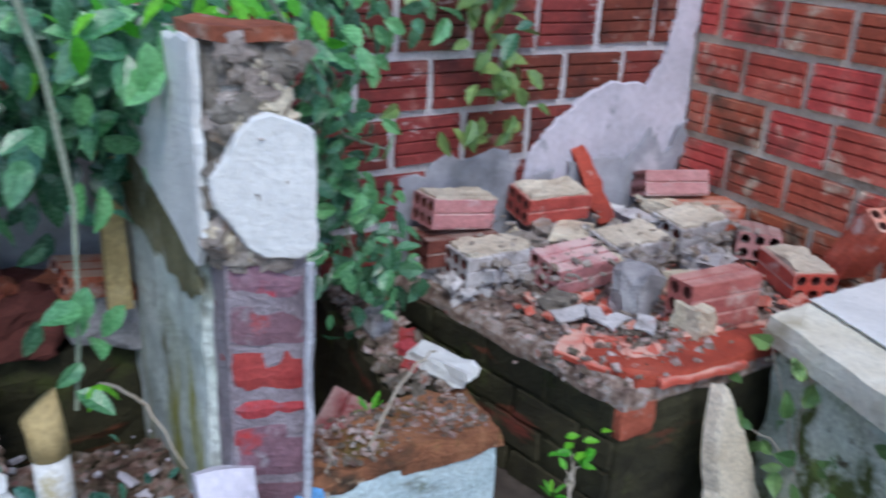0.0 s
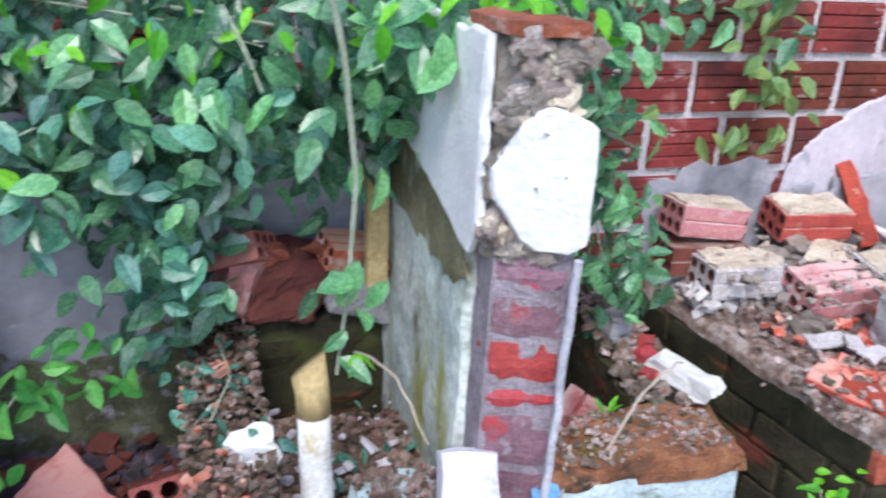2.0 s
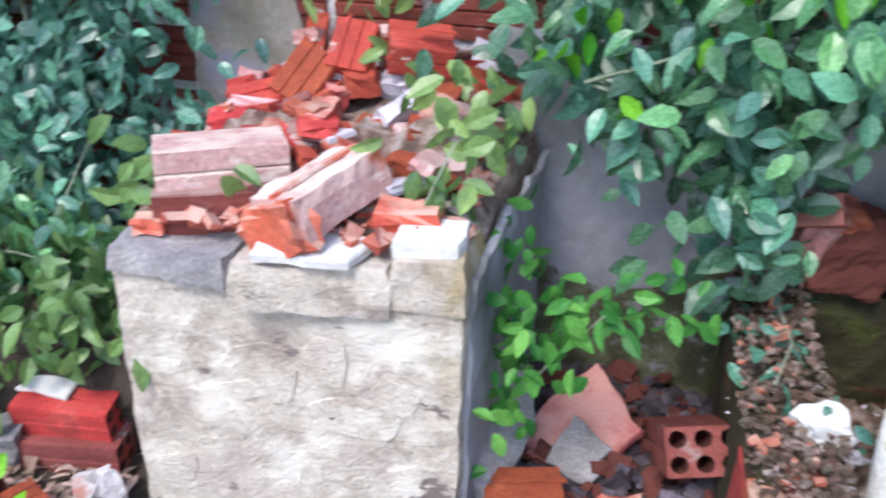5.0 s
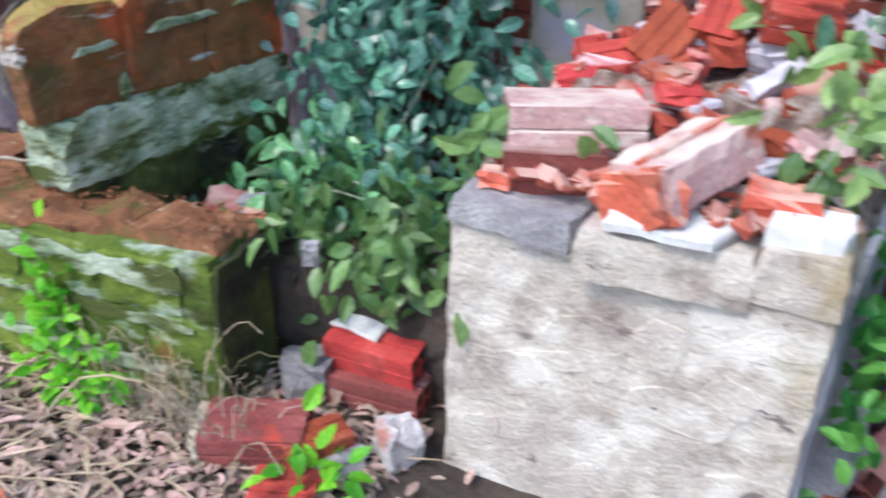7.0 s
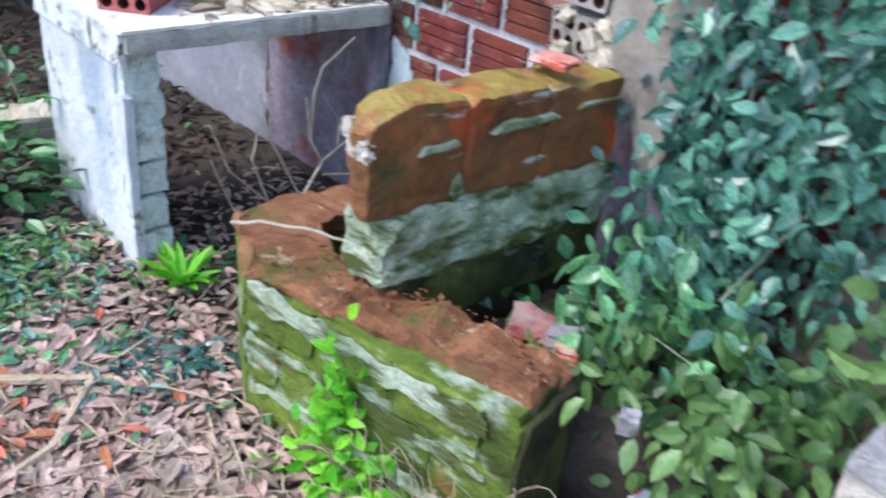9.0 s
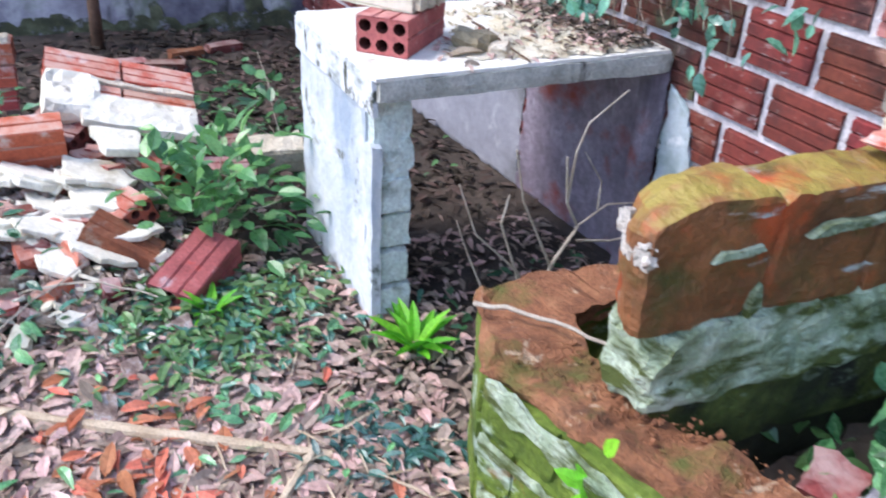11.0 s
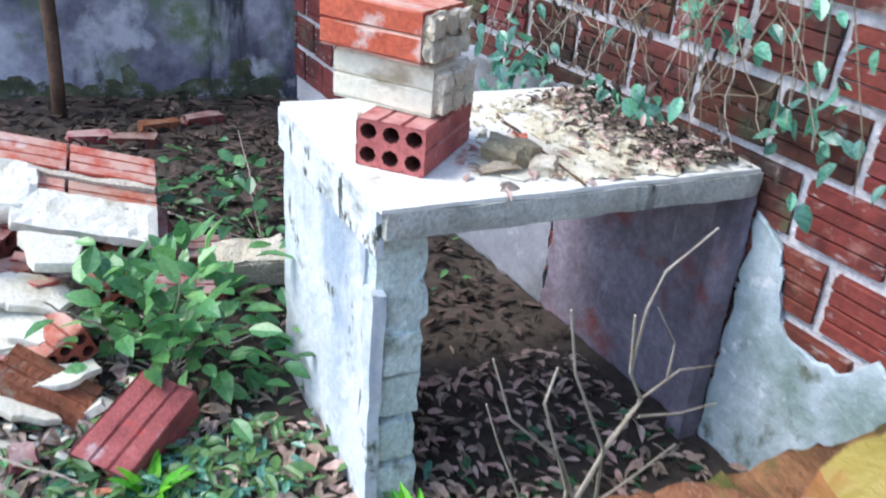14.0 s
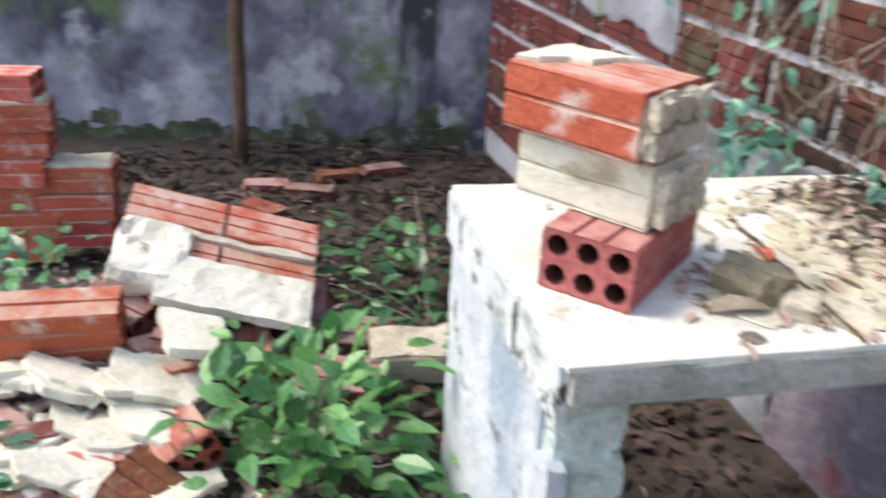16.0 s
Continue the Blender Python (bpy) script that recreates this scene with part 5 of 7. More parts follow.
lump("white_tile", (0.425, 1.205, 0.435), (0.115, 0.06, 0.14), lilac_plaster, "pale square plaster piece at the pillar foot", "rubble", 91, -10, rx=-30, rough=0.07)
tagged(part("blue_scrap", plate([(-0.04, -0.02), (0.03, -0.03), (0.045, 0.02), (-0.02, 0.03)], 0.006, 92), blue_plastic), "crumpled scrap of blue plastic", "litter").matrix_world = pose(0.585, 1.19, 0.41, 35, 10, 20)
post = thing("post", (0.165, 1.38, 0.3), "short round post, yellow wood over peeling white paint", "post")
sub("painted_shaft", tube([(0.152, 1.32, 0.06), (0.149, 1.342, 0.36), (0.146, 1.352, 0.46), (0.145, 1.36, 0.545)], 0.034, 0.033, 14, 0.02, 3), paint_post, post, "peeling white paint", True)
bm = tube([(0.145, 1.359, 0.54), (0.143, 1.366, 0.59), (0.137, 1.38, 0.64)], 0.0345, 0.033, 14, 0.03, 4)
for v in bm.verts:
    if v.co.z > 0.615:
        v.co.z += 0.7 * (v.co.x - 0.137)
sub("bare_top", bm, wood_yellow, post, "bare yellow wood cut aslant", True)
chunk_brick = thing("broken_brick_lump", (0.1, 1.98, 0.5), "crumbling lump of hollow brickwork, dark red face", "masonry lump")
sub("body", rough_box(-0.1, 0.1, -0.075, 0.075, -0.1, 0.1, 0.022, 0.016, 16, 0.012, 3), hole_dark, chunk_brick, "dark red broken face").matrix_basis = pose(0.155, 1.98, 0.555, 0, 12, 10)
sub("ragged_edge", chunk(0.09, 0.12, 0.20, 96, 0.3), brick_pink, chunk_brick, "ragged orange broken edge").matrix_basis = pose(0.045, 1.95, 0.58, 0, 18, 10)
sub("ragged_edge", chunk(0.07, 0.06, 0.04, 97, 0.4), old_brick, chunk_brick).matrix_basis = pose(0.12, 1.93, 0.655, 0, 8, 10)
slab2 = thing("masonry_lump", (0.40, 1.97, 0.5), "grey lump of masonry with an orange broken top", "masonry lump")
sub("body", rough_box(-0.12, 0.12, -0.07, 0.07, -0.085, 0.085, 0.022, 0.014, 16, 0.012, 5), stone_grey, slab2, "dark grey side").matrix_basis = pose(0.40, 1.97, 0.53, 0, 14, -5)
sub("broken_top", chunk(0.22, 0.11, 0.04, 99, 0.4), old_brick, slab2, "orange broken top").matrix_basis = pose(0.36, 1.95, 0.625, 0, 22, -5)
clay_block((0.03, 1.93, 0.655), 155, brick_dusty, "broken orange-rimmed hollow block on a masonry lump", rx=25, ry=20, scale=0.8, broken=3, group="broken blocks on the lumps")
clay_block((0.33, 1.93, 0.645), 20, brick_orange, "broken orange block crumbling on a grey lump", rx=20, ry=14, scale=0.7, broken=3, group="broken blocks on the lumps")
# Coloured black to paint the dark void under the lumps; also holds them up.
tagged(part("support_rubble", prism([(-0.05, 1.95), (0.50, 1.95), (0.50, 2.06), (-0.05, 2.06)], 0.0, 0.44, 0.05, 0.02, 0.04, 43.0), black_moss), "black block painting the dark void under the lumps", "rubble", kind="stuff")

# ---- stall between the pen wall and the block ----
slab_piece("stone_slab", [(-0.09, -0.19), (0.06, -0.2), (0.09, 0.05), (0.02, 0.19), (-0.08, 0.12)], 0.045, (-0.60, 1.62, 0.17), stone_grey, "grey stone slab leaning in the corner", "stone", 101, rx=24, ry=38, rz=10)
slab_piece("tile_slab", [(-0.15, -0.14), (0.08, -0.17), (0.15, 0.02), (-0.02, 0.17), (-0.08, 0.08)], 0.035, (-0.42, 1.75, 0.11), brick_dusty, "broken rose-red tile with grey mortar, lying tilted", "tile", 102, rx=24, rz=-16)
slab_piece("mortar_patch", [(-0.07, -0.1), (0.06, -0.12), (0.07, 0.0), (-0.04, 0.05)], 0.014, (-0.41, 1.68, 0.11), stone_grey, "grey mortar patch on the tile", "mortar", 103, rx=24, rz=-16)
clay_block((-0.155, 1.70, 0.12), -84, brick_wine, "maroon hollow block tipped up, open holes towards the yard", rx=8, ry=-34, scale=1.25)
clay_block((-0.50, 1.47, 0.06), 15, brick_fresh, "red broken block on the stall floor", rx=10, broken=3)
lump("brick_fragment", (-0.30, 1.50, 0.05), (0.10, 0.08, 0.06), brick_orange, "orange brick chip on the stall floor", "rubble", 105, 20)
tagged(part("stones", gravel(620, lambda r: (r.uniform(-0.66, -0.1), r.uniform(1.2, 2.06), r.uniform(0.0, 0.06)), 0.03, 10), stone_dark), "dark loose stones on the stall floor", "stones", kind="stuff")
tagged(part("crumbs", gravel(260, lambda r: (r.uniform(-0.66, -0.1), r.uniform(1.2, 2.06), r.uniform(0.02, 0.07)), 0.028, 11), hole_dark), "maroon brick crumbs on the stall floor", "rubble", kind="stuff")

# ---- heap on the plastered block ----
clay_block((-1.215, 1.50, 0.805), 30, brick_rose, "long dusty block with a bright orange top edge", rx=-6, group="blocks on the plastered block", scale=1.1)
clay_block((-1.20, 1.46, 0.735), 24, brick_maroon, "dull block under another", group="blocks on the plastered block", scale=1.08)
tipped = part("clay_block", rough_box(-0.125, 0.125, -0.072, 0.072, -0.046, 0.046, 0.028, 0.006, 16, 0.004, 7), brick_rose)
tipped.matrix_world = pose(-0.965, 1.42, 0.80, -16, -8, 66)
tagged(tipped, "pale dusty block tipped forward on red crumbs", "clay block", "blocks on the plastered block")
part("rib", rough_box(-0.122, 0.122, -0.012, 0.004, 0.044, 0.053, 0.03, 0.003, 18, 0.002, 3), brick_orange, tipped, "pale red rib")
part("broken_end", chunk(0.05, 0.14, 0.09, 118, 0.3), brick_orange, tipped, "orange broken end").matrix_basis = pose(-0.12, 0, -0.01)
slab_piece("plaster_slab", [(-0.11, -0.05), (0.08, -0.06), (0.125, 0.01), (0.05, 0.06), (-0.10, 0.04)], 0.022, (-0.96, 1.335, 0.738), plaster_white, "clean white plaster slab on the rim", "plaster slab", 111, rx=4, rz=8)
slab_piece("plaster_slab", [(-0.07, -0.05), (0.055, -0.04), (0.07, 0.05), (-0.05, 0.06)], 0.04, (-0.735, 1.385, 0.765), plaster_white, "white plaster cap on the corner", "plaster slab", 112, rx=5, rz=5)
lump("brick_fragment", (-0.79, 1.435, 0.76), (0.12, 0.08, 0.06), brick_orange, "orange rounded brick piece on the rim", "rubble", 113, 10)
lump("brick_fragment", (-1.30, 1.345, 0.725), (0.06, 0.04, 0.03), brick_orange, "orange chip on the rim", "rubble", 114, 10)
rng = random.Random(17)
HEAP_MATS = [brick_fresh, brick_fresh, brick_pink, brick_maroon, lilac_plaster, brick_fresh, brick_red]
HEAP_WORDS = ["bright red", "bright red", "dusty pink", "maroon", "pale lilac", "bright red", "red"]
for k in range(78):
    x, y = rng.uniform(-1.33, -0.68), rng.uniform(1.52, 2.02)
    crest = max(0.0, 1 - abs(x + 1.0) / 0.5)
    z = 0.76 + 0.36 * (y - 1.45) * (0.45 + 0.7 * crest) + rng.uniform(-0.02, 0.02)
    pick = rng.randrange(len(HEAP_MATS))
    size = (rng.uniform(0.06, 0.16), rng.uniform(0.04, 0.09), rng.uniform(0.02, 0.055))
    lump("brick_fragment", (x, y, z), size, HEAP_MATS[pick], "%s broken brick piece in the heap" % HEAP_WORDS[pick], "rubble", 200 + k, rng.uniform(0, 180), rng.uniform(-30, 30), rng.uniform(-25, 25), "pieces of the heap", 0.16)
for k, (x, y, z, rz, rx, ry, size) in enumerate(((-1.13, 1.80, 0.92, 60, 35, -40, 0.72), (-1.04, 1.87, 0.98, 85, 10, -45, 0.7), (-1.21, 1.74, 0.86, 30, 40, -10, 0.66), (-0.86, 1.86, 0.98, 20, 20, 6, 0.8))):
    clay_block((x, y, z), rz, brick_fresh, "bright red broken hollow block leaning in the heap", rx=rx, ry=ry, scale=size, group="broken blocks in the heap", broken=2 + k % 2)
for k in range(6):
    x, y = rng.uniform(-1.2, -0.68), rng.uniform(1.5, 1.95)
    z = 0.80 + 0.34 * (y - 1.45)
    slab_piece("plaster_flake", [(-0.05, -0.03), (0.05, -0.035), (0.06, 0.02), (-0.03, 0.035)], 0.014, (x, y, z), lilac_plaster, "pale plaster flake in the heap", "plaster flake", 250 + k, rng.uniform(-20, 30), rng.uniform(-25, 25), rng.uniform(0, 360), "pieces of the heap")
tagged(part("heap_core", prism([(-1.30, 1.62), (-0.72, 1.62), (-0.64, 2.05), (-1.30, 2.05)], 0.74, 0.86, 0.05, 0.03, 0.05, 51.0), rubble_mix), "core of the rubble heap", "rubble heap", kind="stuff")
tagged(part("crumbs", gravel(420, lambda r: (r.uniform(-1.34, -0.67), (yy := r.uniform(1.34, 2.0)), 0.745 + 0.26 * max(0, yy - 1.5)), 0.022, 12), brick_red), "red brick crumbs in the heap", "rubble", kind="stuff")

# ---- blocks between the low wall and the plastered block ----
clay_block((-1.765, 1.105, 0.055), 206, brick_wine, "red hollow block with a white mortar end on the ground", ry=2, rx=-6, end_crust=True)
clay_block((-1.625, 1.14, 0.06), 62, brick_fresh, "short bright orange block on end", rx=4, scale=0.66)
clay_block((-1.61, 1.40, 0.06), 8, brick_wine, "dark mauve hollow block at the bottom of a stack", group="small stack")
clay_block((-1.63, 1.42, 0.155), 6, brick_fresh, "red ribbed block on top of a small stack", group="small stack", rx=8)
slab_piece("plaster_flake", [(-0.08, -0.04), (0.04, -0.06), (0.06, 0.05), (-0.05, 0.05)], 0.012, (-1.67, 1.43, 0.222), plaster_white, "white plaster flake on the stack", "plaster flake", 121, rx=10, rz=10)
lump("stone", (-1.79, 1.33, 0.08), (0.12, 0.1, 0.10), stone_grey, "grey stone beside the stack", "stone", 122, 20)
lump("stone", (-1.47, 1.25, 0.05), (0.09, 0.08, 0.10), pale_block, "pale stone at the foot of the block", "stone", 123, 60)
lump("stone", (-1.57, 1.15, 0.03), (0.12, 0.09, 0.05), stone_grey, "flat grey stone on the soil", "stone", 124, 60)
clay_block((-1.585, 1.015, 0.02), 24, brick_fresh, "orange tile-like block half buried", rx=5, broken=3, scale=0.8)
lump("stone", (-2.05, 1.47, 0.42), (0.07, 0.06, 0.045), stone_grey, "pale grey stone among the leaves", "stone", 125, 30)
lump("brick_fragment", (-2.01, 1.43, 0.42), (0.05, 0.035, 0.02), brick_orange, "orange chip among the leaves", "rubble", 126, 30)
lump("stone", (-1.79, 1.37, 0.40), (0.04, 0.03, 0.06), stone_grey, "pale grey splinter of stone among the vines", "stone", 127, 30, 20)
lump("stone", (-2.16, 1.50, 0.36), (0.10, 0.10, 0.08), brick_maroon, "dark stone in the pen", "stone", 128, 30, 20)
tagged(part("pen_fill", prism([(-2.35, 1.42), (-1.92, 1.40), (-1.45, 1.45), (-1.42, 2.06), (-2.30, 2.06)], -0.05, 0.30, 0.06, 0.03, 0.06, 61.0), soil), "earth filling the pen", "earth", kind="stuff")

tagged(part("crumbs", gravel(380, lambda r: ((f := r.random()) * 0.75 - 2.68, 1.05 + f * 0.17 + r.uniform(0.02, 0.17), 0.468), 0.005, 16), rust_top), "brown crumbs on the low wall top", "rubble", kind="stuff")

# ---- rubble heap by the counter ----
panel = thing("fallen_masonry", (-4.95, 0.76, 0.3), "fallen piece of brickwork with white render", "masonry")
tilt = pose(-4.93, 0.70, 0.325, 0, 0, 84) @ pose(0, 0, 0, 13, 16, 0) @ Matrix.Scale(1.14, 4)
for r in range(2):
    for c in range(2):
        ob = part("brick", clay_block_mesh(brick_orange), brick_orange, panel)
        ob.matrix_parent_inverse = panel.matrix_basis.inverted()
        ob.matrix_basis = tilt @ pose(-0.125 + 0.25 * c, 0.08 - 0.165 * r, 0.0 - 0.015 * r)
sub("render_strip", rough_box(-0.14, 0.24, -0.28, -0.11, 0.03, 0.055, 0.03, 0.005, 15, 0.006), cream_plaster, panel, "white render strip").matrix_basis = tilt
sub("mortar_joint", rough_box(-0.25, 0.25, -0.014, 0.012, -0.05, 0.045, 0.03, 0.006, 18, 0.006), crust, panel, "pale mortar joint").matrix_basis = tilt
sub("mortar_joint", rough_box(-0.25, -0.07, -0.22, 0.0, -0.02, 0.056, 0.03, 0.012, 18, 0.016), cream_plaster, panel, "pale mortar").matrix_basis = tilt
clay_block((-4.60, 0.30, 0.30), 86, brick_orange, "orange ribbed block on white plaster slabs", rx=-75, group="rubble by the counter", scale=1.22)
slab_piece("plaster_slab", [(-0.10, -0.06), (0.06, -0.09), (0.11, 0.02), (-0.02, 0.09)], 0.03, (-4.52, 0.62, 0.315), cream_plaster, "white triangular plaster slab on the rubble", "plaster slab", 131, rx=-6, ry=12, rz=20, group="plaster slabs")
rng = random.Random(77)
for k in range(22):
    f = k / 21
    x, y = -4.54 + 0.44 * f + rng.uniform(-0.05, 0.05), rng.uniform(0.10, 0.60)
    a, b = rng.uniform(0.16, 0.30), rng.uniform(0.09, 0.17)
    pts = [(a * 0.5 * math.cos(w + o) * rng.uniform(0.75, 1.1), b * 0.6 * math.sin(w + o) * rng.uniform(0.75, 1.1)) for o in (rng.uniform(0, 1),) for w in (0.2, 1.2, 2.3, 3.3, 4.2, 5.4)]
    slab_piece("plaster_slab", pts, rng.uniform(0.016, 0.03), (x, y, 0.255 - 0.16 * f + rng.uniform(-0.02, 0.03)), cream_plaster, "cream-white broken plaster slab on the heap", "plaster slab", 140 + k, rng.uniform(-14, 14), rng.uniform(2, 24), rng.uniform(40, 130), "plaster slabs")
for k in range(22):
    f = rng.random()
    pick = rng.randrange(3)
    lump("brick_fragment", (-4.68 + 0.75 * f, rng.uniform(0.05, 0.6), 0.25 - 0.19 * f), (rng.uniform(0.05, 0.14), rng.uniform(0.04, 0.08), rng.uniform(0.03, 0.06)), (brick_orange, brick_red, brick_maroon)[pick], ("orange", "red", "maroon")[pick] + " broken brick piece among plaster slabs", "rubble", 400 + k, rng.uniform(0, 180), rng.uniform(-25, 25), 10, "bricks among the plaster", 0.18)
for k, (x, y, w) in enumerate(((-6.23, 0.94, 80), (-6.31, 1.27, 95), (-6.12, 1.12, 70), (-5.95, 0.90, 40), (-6.36, 1.5, 100))):
    lump("brick_fragment", (x, y, ground_height(x, y) + 0.02), (0.20, 0.09, 0.05), (brick_maroon, old_brick)[k % 2], "dull red brick piece sunk in the dark soil", "rubble", 430 + k, w, group="bricks by the boundary wall", rough=0.12)
for k in range(7):
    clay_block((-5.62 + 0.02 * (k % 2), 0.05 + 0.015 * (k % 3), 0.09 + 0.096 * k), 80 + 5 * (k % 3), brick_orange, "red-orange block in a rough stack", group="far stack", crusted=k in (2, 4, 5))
clay_block((-5.60, 0.24, 0.14), 84, brick_red, "red block beside a rough stack", group="far stack", crusted=True)
clay_block((-5.59, 0.26, 0.35), 82, brick_orange, "orange block beside a rough stack", group="far stack", crusted=True)
clay_block((-5.58, 0.25, 0.25), 84, brick_orange, "orange block beside a rough stack", group="far stack")
clay_block((-4.60, 0.76, 0.14), 5, brick_orange, "orange block end showing under the slab", rx=12, group="rubble by the counter")
clay_block((-4.92, 0.95, 0.10), -10, brick_maroon, "dark red block with small holes in the soil", rx=12, group="rubble by the counter")
clay_block((-3.91, 0.71, 0.065), -50, brick_wine, "dark red hollow block sunk in the ground cover, holes showing", rx=-6, ry=14, group="rubble by the counter", scale=1.16)
clay_block((-4.50, 0.98, 0.10), 70, brick_maroon, "dull brown block in a low row", group="rubble by the counter", rx=10)
clay_block((-4.56, 1.20, 0.13), 80, crust, "mortared pale block beside the counter", group="rubble by the counter", rx=10, crusted=True)
clay_block((-4.70, 1.05, 0.11), 72, brick_maroon, "brown block in a low row", group="rubble by the counter", rx=6)
clay_block((-4.75, 0.44, 0.26), 40, brick_maroon, "dark block in the heap", group="rubble by the counter", rx=20)
clay_block((-4.33, 0.56, 0.13), 20, brick_red, "red block under plaster slabs", group="rubble by the counter", rx=20)
clay_block((-4.12, 0.52, 0.10), 60, old_brick, "red block under plaster slabs", group="rubble by the counter", ry=30)
tagged(part("crumbs", gravel(700, lambda r: ((xx := r.gauss(-4.5, 0.35)), (yy := r.gauss(0.38, 0.24)), ground_height(xx, yy) + 0.03), 0.03, 13), rubble_mix), "broken brick and plaster crumbs", "rubble", kind="stuff")
tagged(part("crumbs", gravel(160, lambda r: ((xx := r.gauss(-4.4, 0.3)), (yy := r.gauss(0.36, 0.22)), ground_height(xx, yy) + 0.045), 0.032, 14, 0.4), cream_plaster), "white plaster crumbs", "rubble", kind="stuff")
tree = thing("young_tree", (-6.62, 0.85, 0), "thin brown tree trunk in front of the boundary wall", "tree")
sub("trunk", tube(bent((-6.62, 0.85, -0.05), (-6.60, 0.91, 2.6), 0, 12, 0.012, 5), 0.036, 0.026, 9, 0.08, 5), dark_bark, tree, "", True)
rng = random.Random(3)
spots = []
for k in range(260):
    at = Vector((-6.6 + rng.gauss(0, 0.4), 0.93 + rng.gauss(0, 0.4), 2.75 + rng.gauss(0, 0.25)))
    spots.append((at, (rng.uniform(-1, 1), rng.uniform(-1, 1), -0.5), (rng.uniform(-0.5, 0.5), rng.uniform(-0.5, 0.5), 1)))
sub("crown", leaf_cloud(spots, rng, 0.11), leaf_green, tree)
for k in range(4):
    sub("limb", tube(bent((-6.60, 0.90, 2.2 + 0.1 * k), (-6.6 + 0.5 * math.cos(k * 1.7), 0.93 + 0.5 * math.sin(k * 1.7), 2.75), -0.04, 6, 0.01, k), 0.015, 0.006), dark_bark, tree)

# ---- vines ----
LEAF_MESH = {}


def leaf_part(mat, k, m, parent, length):
    """One leaf of a vine as a part of its own; alike leaves share a mesh."""
    key = (mat.name, k)
    if key not in LEAF_MESH:
        r = random.Random(k)
        w = r.uniform(0.5, 0.62)
        bm = raw(leaf_points(1.0, w, r.uniform(0.15, 0.45), r.uniform(0.1, 0.4)), LEAF_FACES)
        me = bpy.data.meshes.new("leaf")
        bm.to_mesh(me)
        bm.free()
        me.materials.append(mat)
        LEAF_MESH[key] = me
    ob = new("leaf", LEAF_MESH[key])
    ob.parent = parent
    ob.matrix_parent_inverse = Matrix.Identity(4) if parent.parent else parent.matrix_basis.inverted()
    ob.matrix_basis = m @ Matrix.Scale(length, 4)
    return ob


def vine(name, label, base, strands, clumps, mat, length, seed, singles=40, out=(0, -0.75, 0.75)):
    """A climbing plant: stems, some hundred leaves in clumps, the nearest of them single. clumps: centre, spread, count."""
    rng = random.Random(seed)
    v = thing(name, base, label, "vine")
    for k, (pts, r) in enumerate(strands):
        stem = sub("stem", tube(pts, r, r * 0.6, 6, 0.06, seed + k), pale_vine, v)
    spots = []
    for c, s, count in clumps:
        for _ in range(count):
            at = Vector(c) + Vector([rng.gauss(0, 1) * q for q in s])
            at.y = min(at.y, 2.06)
            face = Vector(out) + Vector((rng.gauss(0, 0.55), rng.gauss(0, 0.45), rng.gauss(0, 0.55)))
            tip = Vector((rng.gauss(0, 0.9), rng.gauss(0, 0.4) - 0.3, -0.75 + rng.gauss(0, 0.5)))
            spots.append((at, tip, face))
    rng.shuffle(spots)
    spots.sort(key=lambda s: s[0].y)
    for at, tip, face in spots[:singles]:
        leaf_part(mat, rng.randrange(6), leaf_frame(at, tip, face), stem, length * rng.uniform(0.7, 1.2))
    ob = sub("leaves", leaf_cloud(spots[singles:], rng, length), mat, v)
    ob["kind"] = "stuff"
    return v


def line(*pts):
    """A smooth run of points through the given ones."""
    out = []
    for a, b in zip(pts, pts[1:]):
        for i in range(5):
            out.append(Vector(a).lerp(Vector(b), i / 5))
    return out + [Vector(pts[-1])]


vine("vine_curtain", "dense green vine hanging over the back wall", (-0.1, 2.0, 0.3),
     [(line((0.19, 1.48, 1.5), (0.2, 1.5, 1.34), (0.228, 1.5, 1.22), (0.253, 1.5, 0.98), (0.24, 1.5, 0.75), (0.216, 1.5, 0.54)), 0.0075),
      (line((-0.7, 1.95, 1.3), (-0.2, 1.85, 1.28), (0.2, 1.8, 1.22), (0.5, 1.8, 1.3)), 0.006),
      (line((0.02, 1.72, 1.28), (0.06, 1.68, 1.20), (0.09, 1.66, 1.12)), 0.007), (line((-0.5, 1.75, 0.97), (-0.4, 1.70, 1.02), (-0.34, 1.68, 1.05)), 0.004),
      (line((-0.1, 1.9, 1.2), (-0.12, 1.85, 0.9), (-0.1, 1.83, 0.55)), 0.004)],
     [((-0.05, 1.80, 1.16), (0.30, 0.10, 0.09), 330), ((-0.45, 1.86, 1.10), (0.20, 0.09, 0.12), 170), ((0.05, 1.78, 1.0), (0.22, 0.07, 0.08), 130),
      ((0.33, 1.80, 1.14), (0.07, 0.09, 0.06), 90), ((0.30, 1.80, 1.28), (0.1, 0.10, 0.05), 60), ((-0.14, 1.80, 0.72), (0.07, 0.04, 0.13), 75), ((-0.30, 1.84, 0.9), (0.12, 0.06, 0.09), 60),
      ((0.245, 1.49, 0.70), (0.04, 0.02, 0.10), 9), ((0.1, 1.9, 1.32), (0.5, 0.1, 0.07), 150), ((0.35, 1.66, 1.24), (0.035, 0.10, 0.08), 46), ((0.36, 1.50, 1.30), (0.05, 0.07, 0.035), 26), ((-0.02, 1.9, 0.82), (0.1, 0.06, 0.12), 35)], leaf_green, 0.088, 3, 150)
